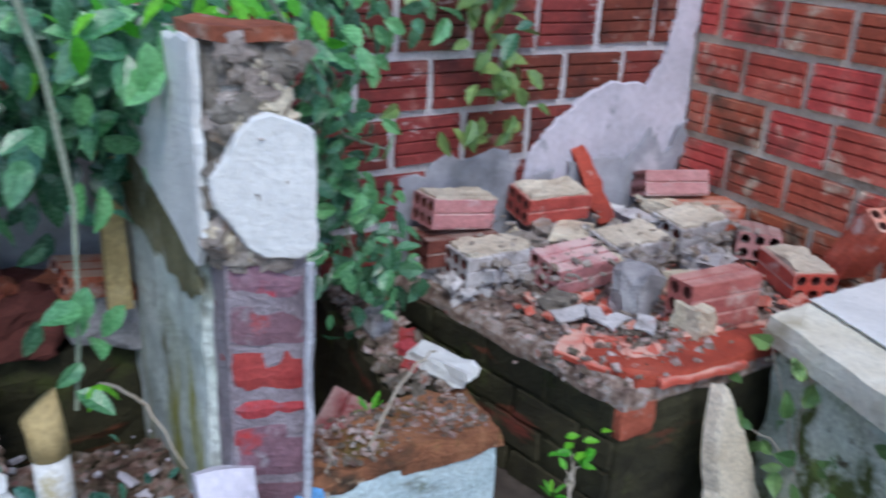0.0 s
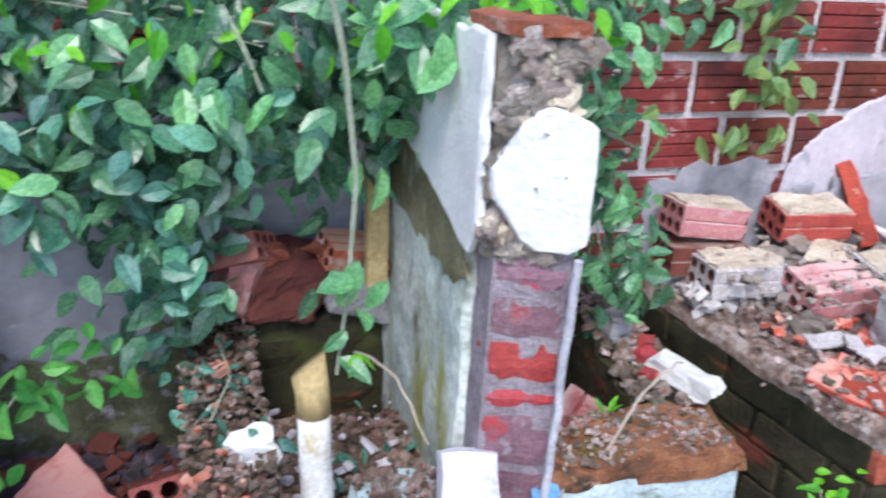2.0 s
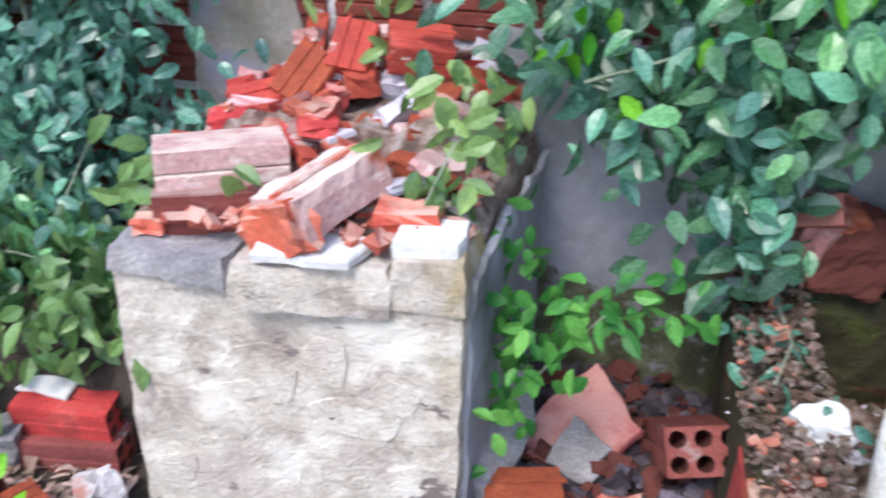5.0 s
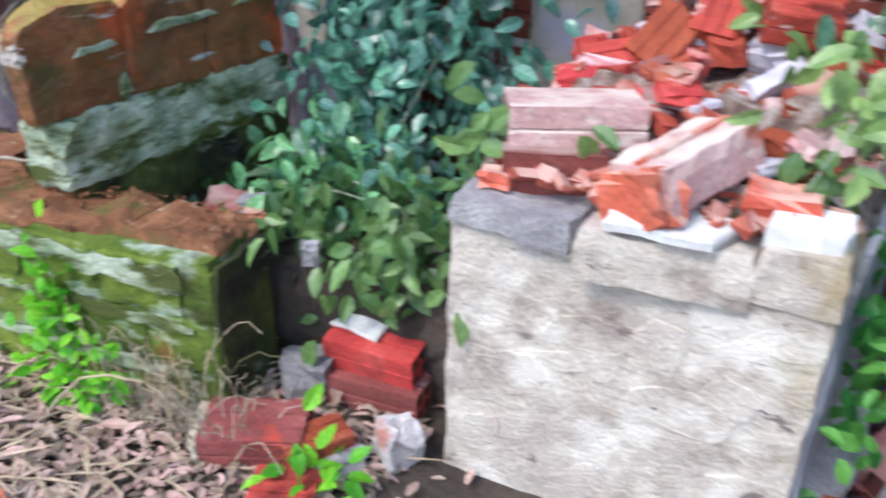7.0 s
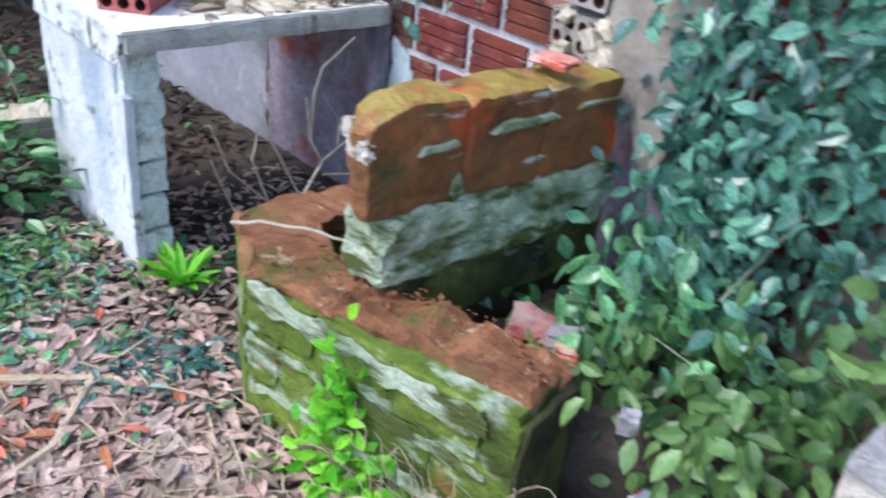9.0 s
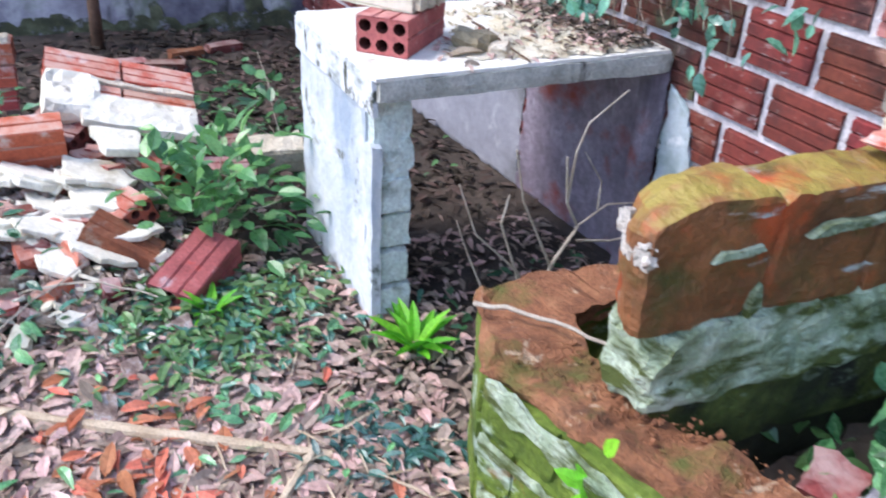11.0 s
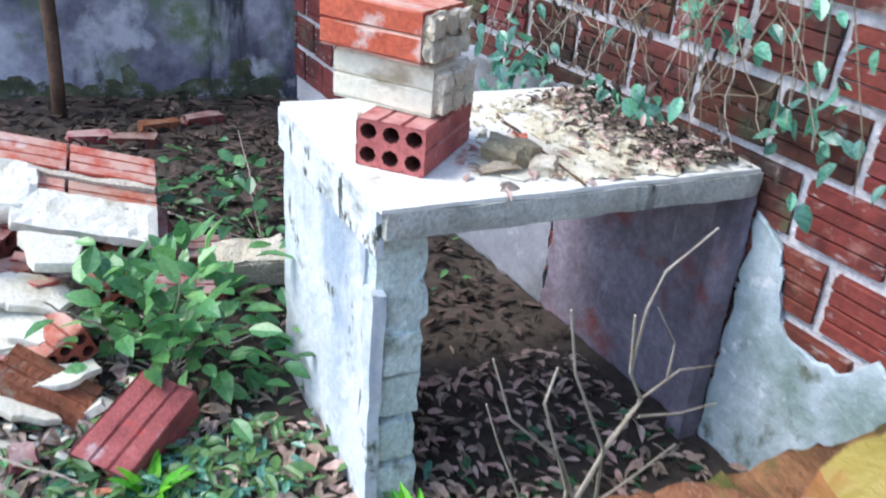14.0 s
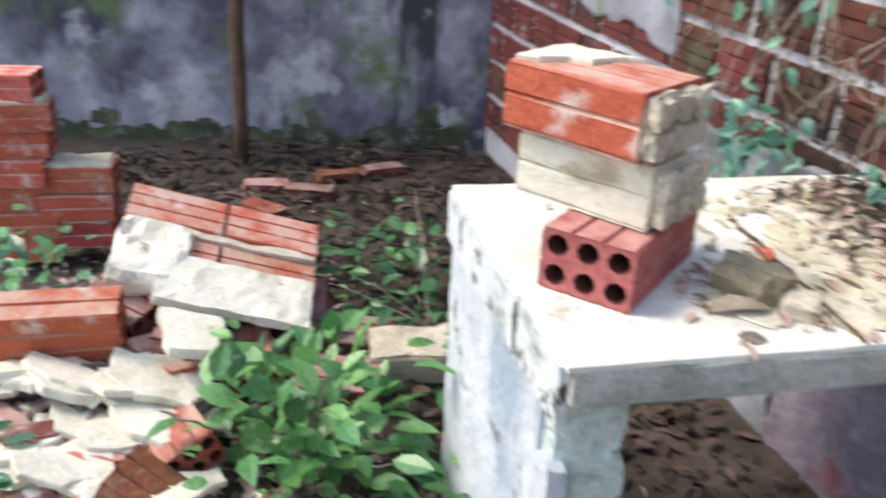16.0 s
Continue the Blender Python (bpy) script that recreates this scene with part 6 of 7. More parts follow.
vine("vine_curtain", "blue-green vine leaves over the back wall", (-0.2, 2.0, 0.3), [(line((-0.6, 2.0, 1.1), (-0.3, 1.95, 1.0), (0.0, 1.9, 1.1)), 0.005)],
     [((-0.02, 1.77, 1.07), (0.30, 0.08, 0.10), 110), ((-0.14, 1.78, 0.74), (0.06, 0.04, 0.13), 40), ((-0.5, 1.82, 0.98), (0.10, 0.06, 0.10), 30)], leaf_teal, 0.09, 4, 70)
vine("vine_strand", "fresh lime-green shoots in the vine", (0.0, 1.9, 1.1), [(line((-0.5, 1.8, 1.3), (-0.1, 1.74, 1.25), (0.1, 1.72, 1.2)), 0.003)],
     [((-0.1, 1.70, 1.24), (0.28, 0.05, 0.07), 46), ((-0.4, 1.76, 1.12), (0.12, 0.04, 0.10), 22), ((0.45, 1.5, 1.34), (0.1, 0.08, 0.02), 26), ((0.25, 1.47, 0.62), (0.02, 0.02, 0.03), 3), ((0.7, 1.6, 1.3), (0.05, 0.06, 0.05), 14)], leaf_lime, 0.062, 41, 30)
vine("vine_curtain", "vine tumbling down beside the pillar", (0.85, 2.0, 0.4),
     [(line((0.66, 1.55, 1.34), (0.80, 1.6, 1.16), (0.90, 1.7, 1.0), (1.15, 1.95, 0.88)), 0.006), (line((0.8, 1.8, 1.4), (0.85, 1.75, 1.0), (0.98, 1.72, 0.55)), 0.004)],
     [((0.78, 1.72, 1.25), (0.07, 0.10, 0.10), 110), ((0.86, 1.75, 1.02), (0.06, 0.09, 0.14), 150), ((0.95, 1.74, 0.75), (0.06, 0.07, 0.13), 110), ((1.10, 1.76, 0.60), (0.06, 0.04, 0.05), 26), ((1.0, 1.7, 1.3), (0.08, 0.08, 0.05), 24)], leaf_green, 0.068, 5, 50)
vine("vine_strand", "thin strand of light green leaves on the brick wall", (1.45, 2.05, 0.9), [(line((1.40, 2.0, 1.5), (1.5, 1.98, 1.25), (1.52, 1.98, 0.95)), 0.003)],
     [((1.46, 1.98, 1.32), (0.07, 0.03, 0.06), 30), ((1.55, 1.98, 1.12), (0.05, 0.03, 0.08), 26), ((1.52, 1.98, 0.92), (0.08, 0.03, 0.03), 14), ((1.2, 1.98, 1.36), (0.12, 0.03, 0.04), 14)], leaf_olive, 0.08, 6, 30)
vine("vine_curtain", "teal vine covering the wall beside the mossy stub", (-1.9, 2.0, 0.2),
     [(line((-2.2, 2.03, 1.5), (-2.0, 1.98, 1.0), (-1.9, 1.9, 0.5)), 0.006), (line((-1.6, 2.03, 1.4), (-1.7, 1.98, 0.9), (-1.85, 1.8, 0.5)), 0.005)],
     [((-1.86, 1.95, 0.98), (0.18, 0.06, 0.25), 640), ((-2.08, 1.93, 1.02), (0.07, 0.04, 0.18), 170), ((-1.90, 1.88, 0.62), (0.13, 0.08, 0.15), 330), ((-1.66, 1.95, 0.98), (0.09, 0.05, 0.22), 150), ((-2.06, 1.93, 0.50), (0.07, 0.05, 0.10), 60), ((-1.55, 1.97, 1.25), (0.16, 0.05, 0.10), 130)], leaf_teal, 0.066, 7, 90)
vine("vine_mound", "vine sprawling over the earth of the pen", (-1.8, 1.7, 0.3),
     [(line((-2.2, 1.75, 0.35), (-1.9, 1.65, 0.42), (-1.65, 1.5, 0.5)), 0.004)],
     [((-1.75, 1.62, 0.40), (0.18, 0.12, 0.07), 230), ((-1.62, 1.44, 0.36), (0.08, 0.06, 0.09), 90), ((-2.05, 1.62, 0.36), (0.12, 0.10, 0.04), 80), ((-1.5, 1.7, 0.55), (0.07, 0.1, 0.1), 60), ((-1.98, 1.44, 0.42), (0.08, 0.04, 0.02), 20)], leaf_olive, 0.075, 8, 60, (0, -0.5, 1))
vine("vine_mound", "dark green vine at the back of the pen", (-2.0, 1.8, 0.3), [(line((-2.2, 1.9, 0.4), (-1.8, 1.85, 0.5)), 0.004)],
     [((-1.85, 1.75, 0.45), (0.22, 0.12, 0.09), 170), ((-2.1, 1.7, 0.40), (0.1, 0.08, 0.06), 40)], leaf_green, 0.075, 9, 40, (0, -0.6, 0.9))
vine("vine_strand", "light leaves growing over the rubble heap", (-0.75, 1.5, 0.8), [(line((-0.68, 1.6, 0.95), (-0.72, 1.48, 0.90), (-0.76, 1.42, 0.80)), 0.003)],
     [((-0.74, 1.50, 0.88), (0.05, 0.05, 0.06), 30), ((-0.66, 1.62, 0.92), (0.05, 0.05, 0.05), 14), ((-0.85, 1.75, 0.99), (0.12, 0.08, 0.03), 16), ((-1.15, 1.42, 0.79), (0.05, 0.03, 0.03), 8), ((-1.34, 1.42, 0.80), (0.04, 0.04, 0.05), 14), ((-1.02, 1.98, 1.12), (0.1, 0.05, 0.04), 24)], leaf_olive, 0.072, 10, 30)
vine("vine_strand", "green shoot at the edge of the stall", (-0.5, 1.5, 0.3), [(line((-0.62, 1.55, 0.2), (-0.5, 1.47, 0.45), (-0.40, 1.44, 0.60)), 0.003)],
     [((-0.42, 1.46, 0.60), (0.07, 0.04, 0.035), 34), ((-0.53, 1.48, 0.50), (0.05, 0.03, 0.06), 30), ((-0.58, 1.52, 0.38), (0.03, 0.06, 0.08), 34), ((-0.60, 1.62, 0.62), (0.02, 0.08, 0.06), 22), ((-0.28, 1.50, 0.62), (0.06, 0.03, 0.04), 14)], leaf_shoot, 0.062, 11, 30)
vine("vine_strand", "sparse ivy on the brick wall over the counter", (-3.6, 2.05, 0.8), [(line((-3.35, 2.06, 1.6), (-3.3, 2.05, 1.2), (-3.25, 2.05, 0.9)), 0.003), (line((-3.9, 2.04, 1.5), (-3.75, 2.03, 1.2), (-3.6, 2.03, 1.05)), 0.003)],
     [((-3.27, 2.045, 0.98), (0.06, 0.015, 0.07), 26), ((-3.62, 2.04, 1.12), (0.09, 0.015, 0.05), 22), ((-3.42, 2.045, 1.3), (0.15, 0.015, 0.08), 34), ((-3.78, 1.98, 0.87), (0.09, 0.03, 0.03), 24), ((-4.22, 1.97, 0.86), (0.05, 0.04, 0.05), 22), ((-3.05, 2.045, 1.1), (0.1, 0.015, 0.15), 24), ((-4.4, 1.98, 0.75), (0.08, 0.04, 0.12), 40), ((-4.5, 2.03, 1.2), (0.2, 0.02, 0.1), 40)], leaf_teal, 0.06, 12, 40)
for k, (pts, seed) in enumerate((([(-3.98, 1.78), (-3.74, 1.66), (-3.56, 1.55), (-3.44, 1.60), (-3.42, 1.95), (-3.7, 2.0), (-4.0, 2.0)], 81), ([(-3.72, 1.50), (-3.58, 1.42), (-3.48, 1.48), (-3.55, 1.58), (-3.66, 1.60)], 82), ([(-4.0, 1.36), (-3.90, 1.34), (-3.88, 1.41), (-3.96, 1.44)], 83))):
    tagged(part("dirt_film", plate(pts, 0.003, seed, 0.022), dust_tan), "film of yellowish dirt and sand on the counter", "dirt", kind="stuff").matrix_world = pose(0, 0, 0.8085)
tagged(part("crumbs", gravel(700, lambda r: (r.uniform(-4.0, -3.44), 2.02 - abs(r.gauss(0, 0.22)), 0.811), 0.007, 28), dust_tan), "sand and mortar grit on the counter", "rubble", kind="stuff")
hang = thing("dry_creeper", (-4.0, 2.0, 0.8), "tangle of dry leafless creeper on the brick wall", "creeper")
rng = random.Random(8)
for k in range(60):
    x = rng.uniform(-4.6, -3.3)
    a = (x, 2.05 - rng.uniform(0, 0.08), rng.uniform(1.05, 1.5))
    b = (x + rng.uniform(-0.3, 0.3), 2.02 - rng.uniform(0, 0.1), rng.uniform(0.83, 1.0))
    sub("twig", tube(bent(a, b, rng.uniform(-0.05, 0.05), 7, 0.015, k), 0.0024, 0.0014, 4), bark if k % 3 else dry_stem, hang)

rng = random.Random(18)
spots = [(Vector((rng.gauss(-3.95, 0.32), 2.05 - abs(rng.gauss(0, 0.05)), 0.84 + abs(rng.gauss(0, 0.16)))), (rng.gauss(0, 0.6), rng.gauss(0, 0.4), -1), (rng.gauss(0, 0.5), -1, 0.4)) for _ in range(230)]
sub("dead_leaves", leaf_cloud(spots, rng, 0.034, 0.4, 0.6, 0.4), leaf_dark, hang, "withered brown leaves")["kind"] = "stuff"

vine("vine_strand", "small leaves creeping over the pen rubble", (0.0, 1.6, 0.45), [(line((-0.05, 1.5, 0.46), (0.0, 1.65, 0.47), (-0.02, 1.85, 0.48)), 0.003)],
     [((-0.02, 1.62, 0.47), (0.05, 0.14, 0.02), 34), ((0.25, 1.55, 0.29), (0.1, 0.1, 0.01), 14)], leaf_teal, 0.05, 13, 16, (0, -0.3, 1))

# ---- small plants ----


def rosette(at, n, length, label, mat, seed):
    """A clump of long upright leaves from one foot."""
    rng = random.Random(seed)
    p = thing("rosette_plant", at, label, "plant")
    for k in range(n):
        w = 2 * math.pi * k / n + rng.uniform(-0.3, 0.3)
        up = rng.uniform(0.45, 1.9)
        tip = Vector((math.cos(w), math.sin(w), up))
        face = Vector((-math.cos(w) * up, -math.sin(w) * up, 1.0))
        m = leaf_frame(Vector(at) + Vector((math.cos(w), math.sin(w), 0)) * 0.008, tip, face)
        size = length * rng.uniform(0.75, 1.15)
        bm = raw(leaf_points(size, size * 0.27, 0.5, rng.uniform(0.1, 0.35)), LEAF_FACES)
        sub("leaf", bm, mat, p).matrix_basis = m
    return p


rosette((-3.31, 1.195, 0.015), 20, 0.145, "bright lime-green rosette plant at the foot of the counter", leaf_lime, 4)
rosette((-3.72, 0.70, 0.02), 12, 0.11, "small lime-green rosette in the ground cover", leaf_lime, 5)
rosette((-2.46, 0.93, 0.01), 7, 0.06, "tiny lime-green seedling by the low wall", leaf_lime, 6)
rosette((1.14, 1.09, 0.28), 7, 0.045, "small green seedling by the blue wall", leaf_lime, 7)
rosette((0.84, 1.42, 0.40), 7, 0.05, "small green seedling in the dark pen", leaf_lime, 8)
rosette((2.37, 1.98, 0.47), 10, 0.09, "green weed at the foot of the side wall", leaf_lime, 9)


def bush(at, label, mat, clumps, length, seed, stems=8, face=(0, -0.3, 1), singles=24, category="bush"):
    rng = random.Random(seed)
    p = thing("leafy_bush" if category == "bush" else "leafy_shoot", at, label, category)
    spots = []
    for c, s, count in clumps:
        for _ in range(count):
            q = Vector(c) + Vector([rng.gauss(0, 1) * k for k in s])
            q.z = max(q.z, at[2] + 0.01)
            away = (q - Vector(at)).normalized()
            spots.append((q, away + Vector((rng.gauss(0, 0.5), rng.gauss(0, 0.5), -0.45)), Vector(face) + Vector((rng.gauss(0, 0.4), rng.gauss(0, 0.4), 0))))
    rng.shuffle(spots)
    for k in range(stems):
        stem = sub("stem", tube(bent(at, spots[k][0], -0.02, 5, 0.006, k), 0.003, 0.0015, 5), dry_stem, p)
    for q, tip, f in spots[:singles]:
        leaf_part(mat, rng.randrange(6), leaf_frame(q, tip, f), stem, length * rng.uniform(0.75, 1.2))
    if spots[singles:]:
        sub("leaves", leaf_cloud(spots[singles:], rng, length), mat, p)["kind"] = "stuff"
    return p


bush((-4.2, 0.84, 0.0), "leafy green bush beside the counter", leaf_bush, [((-4.2, 0.84, 0.28), (0.11, 0.10, 0.07), 95), ((-4.1, 0.98, 0.16), (0.1, 0.1, 0.07), 60), ((-4.25, 0.72, 0.16), (0.08, 0.08, 0.07), 50)], 0.09, 21, 10)
bush((-2.33, 1.08, 0.0), "bright lime-green shoots growing up the low wall", leaf_lime, [((-2.35, 1.06, 0.20), (0.035, 0.025, 0.08), 90), ((-2.29, 1.03, 0.07), (0.08, 0.04, 0.05), 100)], 0.052, 22, 6, (0, -0.8, 0.7), 40, "shoot")
bush((-1.56, 1.06, 0.0), "green shoot among the fallen blocks", leaf_lime, [((-1.56, 1.06, 0.08), (0.05, 0.04, 0.04), 26)], 0.06, 23, 4, category="shoot")
bush((1.16, 1.05, 0.28), "light green sprig by the blue wall", leaf_lime, [((1.20, 1.10, 0.36), (0.05, 0.02, 0.012), 12)], 0.04, 24, 4, category="shoot")
bush((-4.0, 0.05, 0.0), "low green weeds among plaster slabs", leaf_green, [((-4.1, 0.05, 0.2), (0.12, 0.08, 0.05), 60), ((-3.8, 0.05, 0.08), (0.1, 0.12, 0.04), 50)], 0.07, 25, 6)
bush((-4.75, 0.22, 0.2), "green weeds growing on the heap", leaf_green, [((-4.85, 0.18, 0.36), (0.12, 0.08, 0.03), 60)], 0.07, 26, 5)
bush((-4.9, 1.35, 0.0), "dark green weeds behind the counter", leaf_bush, [((-4.9, 1.3, 0.14), (0.25, 0.2, 0.08), 160)], 0.08, 27, 6)

bush((1.84, 0.95, 0.2), "ivy growing down the mossy ledge", leaf_olive, [((1.77, 0.86, 0.33), (0.03, 0.16, 0.10), 26), ((1.84, 0.80, 0.18), (0.05, 0.10, 0.06), 24)], 0.07, 28, 6, (-0.8, -0.6, 0.4))
# dry stems under the counter
stems = thing("dry_bush", (-3.22, 1.52, 0.0), "bare pale branching stems before the counter", "dry bush")
for k, (pts, r) in enumerate(((((-3.22, 1.50, 0.0), (-3.22, 1.50, 0.17), (-3.22, 1.40, 0.436), (-3.22, 1.42, 0.52)), 0.0055), (((-3.22, 1.60, 0.0), (-3.22, 1.584, 0.26), (-3.22, 1.468, 0.49), (-3.22, 1.429, 0.65)), 0.0055),
                            (((-3.22, 1.52, 0.10), (-3.22, 1.60, 0.27), (-3.22, 1.67, 0.366), (-3.22, 1.62, 0.454), (-3.22, 1.60, 0.60)), 0.0065), (((-3.22, 1.39, 0.0), (-3.22, 1.395, 0.14), (-3.22, 1.30, 0.36), (-3.22, 1.257, 0.475)), 0.004),
                            (((-3.22, 1.53, 0.12), (-3.22, 1.472, 0.263), (-3.22, 1.32, 0.42), (-3.22, 1.26, 0.58)), 0.0045), (((-3.22, 1.62, 0.454), (-3.22, 1.63, 0.61), (-3.22, 1.66, 0.69), (-3.22, 1.785, 0.77)), 0.004),
                            (((-3.22, 1.674, 0.32), (-3.22, 1.80, 0.29), (-3.22, 1.92, 0.285)), 0.0045), (((-3.22, 1.66, 0.366), (-3.22, 1.77, 0.42), (-3.22, 1.90, 0.40)), 0.0035), (((-3.22, 1.735, 0.41), (-3.22, 1.735, 0.50), (-3.22, 1.66, 0.606)), 0.003),
                            (((-3.22, 1.55, 0.08), (-3.22, 1.66, 0.12), (-3.25, 1.85, 0.16)), 0.005))):
    sub("stem", tube(line(*pts), r, r * 0.5, 6, 0.08, k), dry_stem, stems)
branch = thing("fallen_branch", (-3.05, 0.65, 0.03), "forked dry branch lying on the leaf litter", "branch")
sub("stem", tube(line((-3.55, 0.02, 0.03), (-3.23, 0.44, 0.04), (-2.98, 0.80, 0.035)), 0.018, 0.014, 8, 0.1, 2), branch_tan, branch)
sub("fork", tube(line((-3.02, 0.77, 0.04), (-2.83, 0.574, 0.03), (-2.78, 0.36, 0.02), (-2.6, 0.2, 0.02)), 0.014, 0.009, 7, 0.1, 3), branch_tan, branch)
sub("fork", tube(line((-2.98, 0.80, 0.035), (-2.86, 0.93, 0.03), (-2.74, 1.04, 0.02)), 0.005, 0.003, 6, 0.1, 4), dry_stem, branch)
for k, (a, b, sag) in enumerate((((-4.05, 0.12, 0.02), (-3.7, 0.55, 0.14), -0.06), ((-3.6, -0.1, 0.03), (-3.95, 0.40, 0.16), -0.02), ((-4.2, 0.7, 0.2), (-4.05, 0.55, 0.4), 0), ((0.28, 1.62, 0.52), (0.40, 1.40, 0.40), -0.06), ((0.75, 1.25, 0.43), (0.98, 1.36, 0.56), -0.05), ((0.63, 1.2, 0.37), (0.66, 1.24, 0.47), -0.03))):
    tagged(part("dry_twig", tube(bent(a, b, sag, 9, 0.006, k), 0.0045, 0.0025, 6), dry_stem), "thin pale dry twig", "twig", "twigs")
dry_grass = thing("dry_grass", (-2.0, 1.08, 0.0), "straw-coloured dry grass at the end of the low wall", "grass")
rng = random.Random(14)
for k in range(90):
    x, y = rng.uniform(-2.12, -1.78), rng.uniform(0.99, 1.12)
    sub("blade", tube(bent((x, y, 0.0), (x + rng.uniform(-0.2, 0.24), y + rng.uniform(-0.12, 0.1), rng.uniform(0.03, 0.30)), rng.uniform(-0.12, -0.02), 7, 0.01, k), 0.0019, 0.001, 3), (branch_tan, dry_stem, moss_band)[k % 3], dry_grass)
sub("blade", tube(bent((-2.28, 0.93, 0.02), (-1.86, 1.02, 0.10), -0.13, 10, 0.004, 5), 0.0035, 0.002, 5), branch_tan, dry_grass, "long arching straw")
spots = [(Vector(((x := rng.gauss(-2.35, 0.45)), (y := rng.gauss(0.75, 0.25)), ground_height(x, y) + 0.03 + rng.uniform(0, 0.02))), (rng.gauss(0, 1), rng.gauss(0, 1), rng.gauss(0, 0.12)), (rng.gauss(0, 0.3), rng.gauss(0, 0.3), 1)) for _ in range(420)]
tagged(part("straw", leaf_cloud(spots, rng, 0.14, 0.05, 0.5, 0.15), branch_tan), "broken straw and twigs among the dead leaves", "straw", kind="stuff")

# ---- leaf litter and ground cover ----


def litter(count, region, length, mat, seed, label, lift=0.012, face=1.0):
    rng = random.Random(seed)
    spots = []
    for _ in range(count):
        x, y = region(rng)
        w = rng.uniform(0, 2 * math.pi)
        spots.append((Vector((x, y, ground_height(x, y) + lift + rng.uniform(0, 0.02))), (math.cos(w), math.sin(w), rng.uniform(-0.25, 0.35)), (rng.gauss(0, 0.35), rng.gauss(0, 0.35), face)))
    return tagged(part("leaf_litter", leaf_cloud(spots, rng, length, 0.40, 0.5, 0.3), mat), label, "leaf litter", kind="stuff")


litter(14000, lambda r: (r.gauss(-2.9, 0.7), r.gauss(0.25, 0.45)), 0.05, leaf_dry, 31, "brown and pinkish dead leaves strewn on the soil", 0.004)
litter(6500, lambda r: (r.gauss(-2.9, 0.55), r.gauss(0.35, 0.40)), 0.075, leaf_dry, 29, "pale dead leaves on top of the litter", 0.014)
litter(2600, lambda r: (r.uniform(-6.0, 1.6), r.uniform(-2.2, 1.1)), 0.05, leaf_dry, 30, "thin scatter of dead leaves over the yard")
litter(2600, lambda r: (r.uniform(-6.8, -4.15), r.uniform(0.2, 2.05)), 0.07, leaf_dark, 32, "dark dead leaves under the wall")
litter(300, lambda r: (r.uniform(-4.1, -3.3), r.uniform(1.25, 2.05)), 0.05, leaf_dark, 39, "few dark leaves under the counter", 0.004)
litter(70, lambda r: (r.gauss(-3.0, 0.5), r.gauss(0.3, 0.35)), 0.08, leaf_rust, 33, "rust-red fallen leaves", 0.03)
litter(95, lambda r: (r.gauss(-3.07, 0.22), r.gauss(0.34, 0.13)), 0.08, leaf_rust, 42, "drift of orange-red fallen leaves", 0.03)
litter(320, lambda r: (r.gauss(-3.68, 0.17), r.gauss(0.72, 0.20)), 0.055, leaf_teal, 34, "small-leaved green ground cover", 0.03)
litter(380, lambda r: (r.gauss(-3.66, 0.18), r.gauss(0.72, 0.20)), 0.06, leaf_olive, 38, "light green ground cover leaves", 0.04)
litter(130, lambda r: (r.gauss(-3.4, 0.35), r.gauss(0.62, 0.25)), 0.06, leaf_green, 40, "scattered green ground cover leaves", 0.035)
litter(130, lambda r: (r.gauss(-2.95, 0.09), r.gauss(0.90, 0.1)), 0.05, leaf_teal, 35, "small-leaved ground cover by the wall", 0.03)
litter(330, lambda r: (r.gauss(-4.9, 0.4), r.gauss(1.2, 0.3)), 0.045, leaf_bush, 36, "dark ground cover behind the counter", 0.03)
litter(900, lambda r: (r.uniform(-2.3, -1.45), r.uniform(0.9, 1.35)), 0.04, leaf_dry, 37, "dead leaves and straw among the blocks")
litter(90, lambda r: (r.uniform(-3.6, -3.1), r.uniform(1.3, 2.0)), 0.05, leaf_bush, 43, "sparse dark green weeds before the counter", 0.02, 0.6)
# Extra pale leaves stand in for the haze over the shaded ground.
litter(420, lambda r: (r.uniform(-3.9, -3.1), r.uniform(1.3, 2.0)), 0.05, leaf_dry, 44, "pale dead leaves added to lighten the counter's shade")
rng = random.Random(51)
spots = [(Vector((rng.uniform(-4.0, -3.42), 2.04 - abs(rng.gauss(0, 0.12)), 0.812 + rng.uniform(0, 0.02))), (rng.uniform(-1, 1), rng.uniform(-1, 1), rng.uniform(-0.2, 0.3)), (rng.gauss(0, 0.3), rng.gauss(0, 0.3), 1)) for _ in range(800)]
tagged(part("leaf_litter", leaf_cloud(spots[::2], rng, 0.034, 0.45, 0.6, 0.3), leaf_dark), "dark withered leaves along the wall on the counter", "leaf litter", kind="stuff")
tagged(part("leaf_litter", leaf_cloud(spots[1::2], rng, 0.03, 0.45, 0.6, 0.3), leaf_dry), "dry leaf litter along the wall on the counter", "leaf litter", kind="stuff")
spots = [(Vector((rng.uniform(-3.72, -3.42), rng.uniform(1.38, 1.8), 0.812)), (rng.uniform(-1, 1), rng.uniform(-1, 1), 0.05), (rng.gauss(0, 0.3), rng.gauss(0, 0.3), 1)) for _ in range(46)]
tagged(part("leaf_litter", leaf_cloud(spots, rng, 0.04, 0.4, 0.6, 0.4), leaf_dry), "scattered dry scraps on the counter", "leaf litter", kind="stuff")
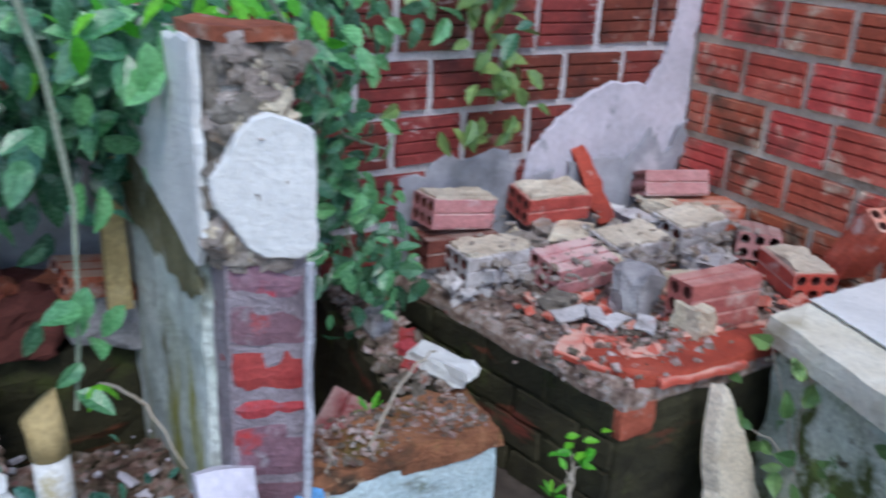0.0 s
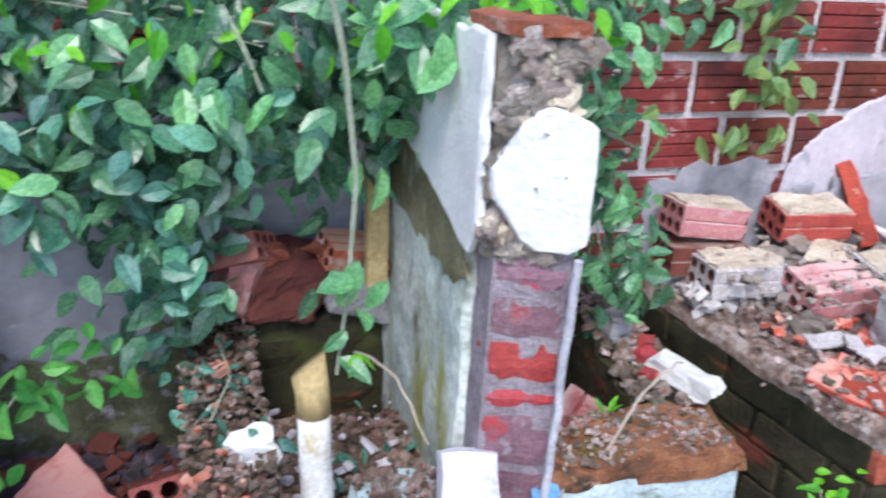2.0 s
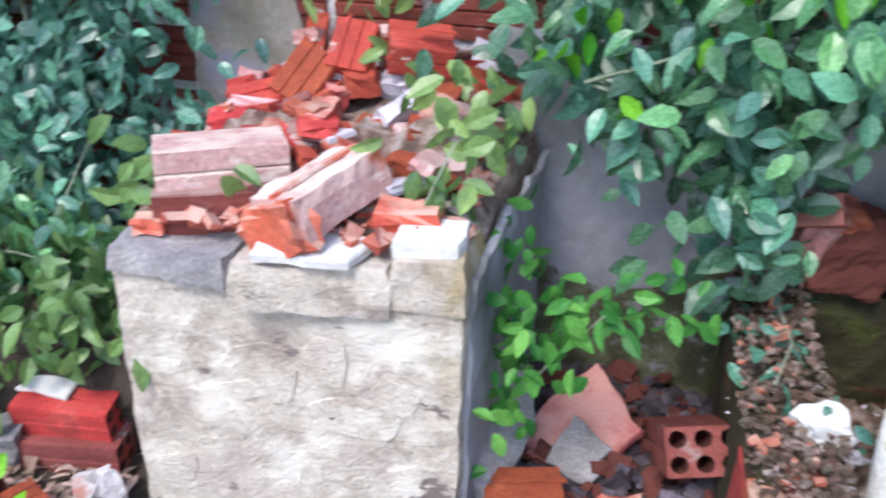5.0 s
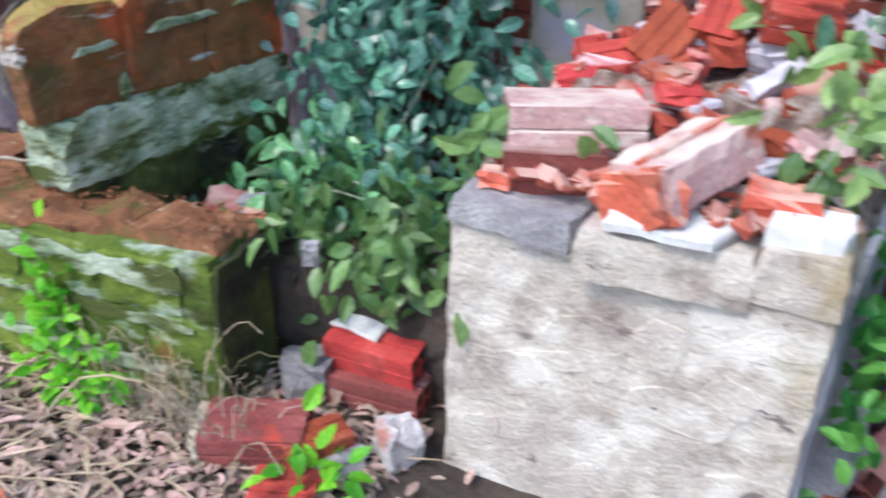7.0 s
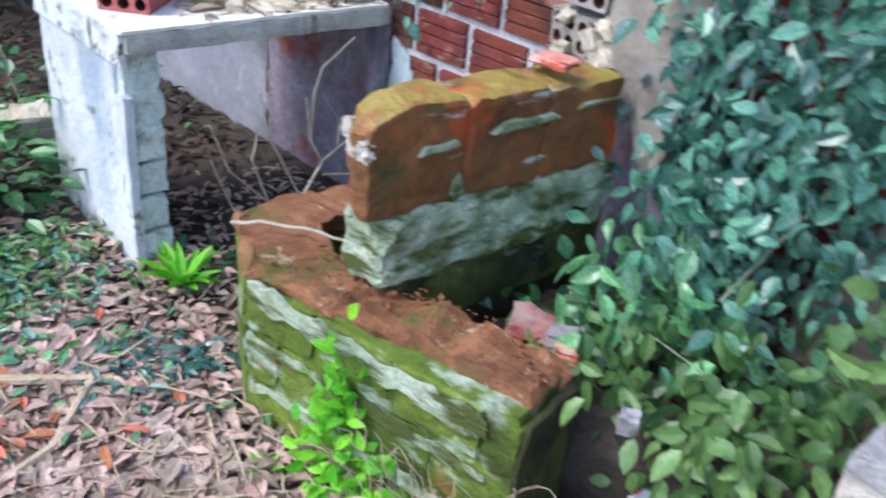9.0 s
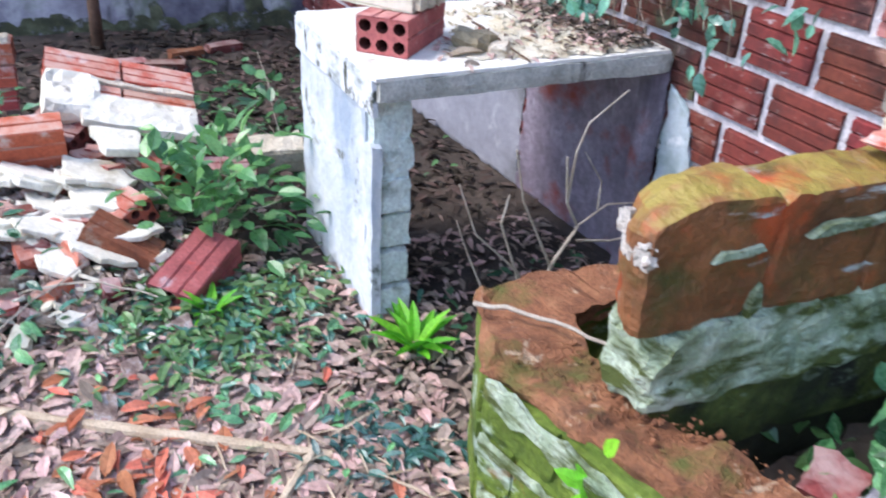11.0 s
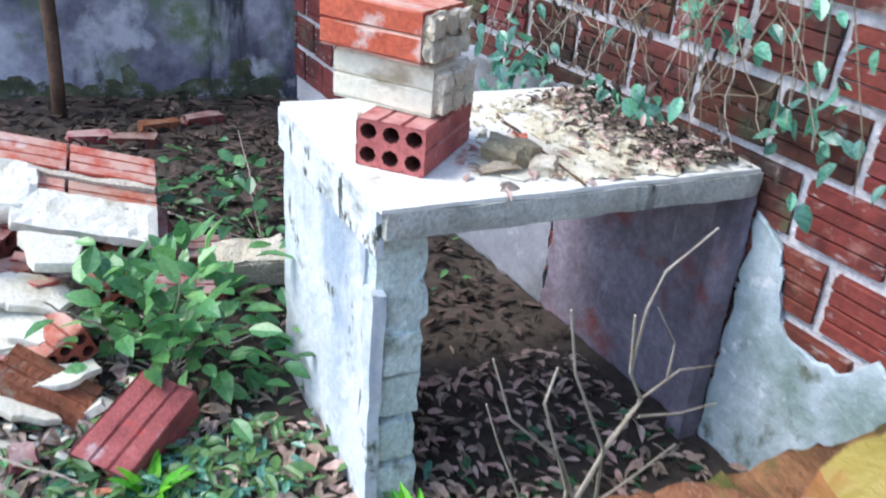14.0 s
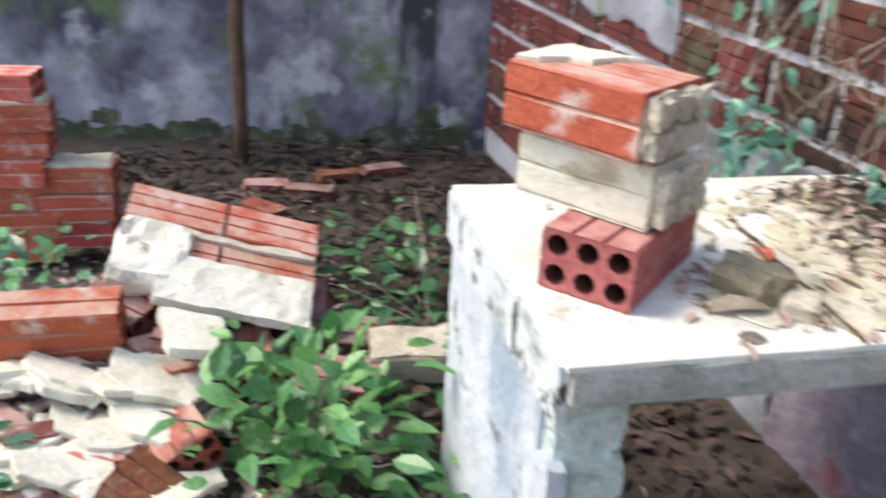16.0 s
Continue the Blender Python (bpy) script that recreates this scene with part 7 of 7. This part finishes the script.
for k, (x, y, w, s) in enumerate(((-3.53, 1.50, 250, 0.13), (-3.47, 1.56, 200, 0.10), (-3.68, 1.60, 160, 0.11), (-3.62, 1.68, 30, 0.08))):
    bm = raw(leaf_points(s, s * 0.3, 0.8, 0.25), LEAF_FACES)
    ob = part("dry_leaf", bm, leaf_rust if k == 2 else branch_tan)
    ob.matrix_world = leaf_frame(Vector((x, y, 0.815)), (math.cos(radians(w)), math.sin(radians(w)), 0.02), (0.2, 0.1, 1))
    tagged(ob, "curled dry leaf on the white counter", "leaf", "leaves on the counter")

# ---- bricks of the walls ----
WALL_BRICKS = {}


def wall_brick_mesh(mat, k, length, height=0.152):
    """A ribbed brick face with worn edges, front towards -y, left end at x = 0."""
    key = (mat.name, k, round(length, 2))
    if key not in WALL_BRICKS:
        r = random.Random(k * 7 + 1)
        prof = []
        for i in range(4):
            a, b = height * i / 4, height * (i + 1) / 4
            prof += [(a + 0.004, -0.010 - r.uniform(0, 0.002)), (b - 0.006, -0.010 - r.uniform(0, 0.002)), (b - 0.001, -0.0015), (b, -0.006)]
        prof = [(0.0, 0.02)] + prof + [(height, 0.02)]
        verts, faces = [], []
        for x in (0.003, length * r.uniform(0.3, 0.7), length - 0.003):
            verts += [(x + r.uniform(-0.003, 0.003), y + r.uniform(-0.0012, 0.0012), z) for z, y in prof]
        n = len(prof)
        for s in range(2):
            faces += [(s * n + i, (s + 1) * n + i, (s + 1) * n + i + 1, s * n + i + 1) for i in range(n - 1)]
        faces += [tuple(range(n)), tuple(range(3 * n - 1, 2 * n - 1, -1))]
        me = bpy.data.meshes.new("brick")
        me.from_pydata(verts, [], faces)
        me.materials.append(mat)
        WALL_BRICKS[key] = me
    return WALL_BRICKS[key]


def lay_bricks(wall, place, length, z0, z1, near, mat, seed, shift=0.0, skip=None):
    """Courses 0.176 m high of bricks 0.257 m long; those with near() true are parts, the rest one mesh."""
    rng = random.Random(seed)
    verts, faces = [], []
    row, z = 0, z0
    while z + 0.15 < z1:
        x = shift - (0.128 if row % 2 else 0.0) - 0.257
        while x < length:
            a, b = max(x, 0.0), min(x + 0.234, length)
            gone = b - a < 0.05 or (skip and skip(a, z))
            if not gone:
                me = wall_brick_mesh(mat, rng.randrange(5), b - a)
                m = place @ pose(a + rng.uniform(-0.004, 0.004), rng.uniform(-0.004, 0.003), z + rng.uniform(-0.003, 0.003), 0, rng.uniform(-0.7, 0.7), 0)
                if near(a, z):
                    ob = new("brick", me)
                    ob.parent = wall
                    ob.matrix_parent_inverse = wall.matrix_basis.inverted()
                    ob.matrix_basis = m
                else:
                    base = len(verts)
                    verts += [m @ v.co for v in me.vertices]
                    faces += [tuple(base + i for i in p.vertices) for p in me.polygons]
            x += 0.257
        row, z = row + 1, z + 0.176
    if verts:
        ob = part("bricks", raw(verts, faces), mat)
        ob.parent = wall
        ob.matrix_parent_inverse = wall.matrix_basis.inverted()
        ob["kind"] = "stuff"


# west half, then east half, its course heights offset to fit the camera's view
lay_bricks(wall_north, pose(-6.857, 2.113, 0), 4.557, 0.135, 2.0, lambda x, z: 1.757 < x and 0.4 < z < 1.5, sooty_brick, 1, 0.115, lambda x, z: x > 3.25 + 0.25 * z)
lay_bricks(wall_north, pose(-6.857, 2.113, 0), 4.557, 0.135, 2.0, lambda x, z: 0.4 < z < 1.5, wall_brick, 1, 0.115, lambda x, z: x <= 3.25 + 0.25 * z)
lay_bricks(wall_north, pose(-2.28, 2.113, 0), 4.78, 0.065, 2.0, lambda x, z: 0.4 < z < 1.6 and (x > 2.7 or 1.6 < x < 2.6), wall_brick, 2, 0.205)
lay_bricks(wall_east, pose(2.513, 2.09, 0, 0, 0, -90), 3.6, 0.09, 2.0, lambda x, z: x < 2.0 and z < 1.6, side_brick, 3, 0.1)
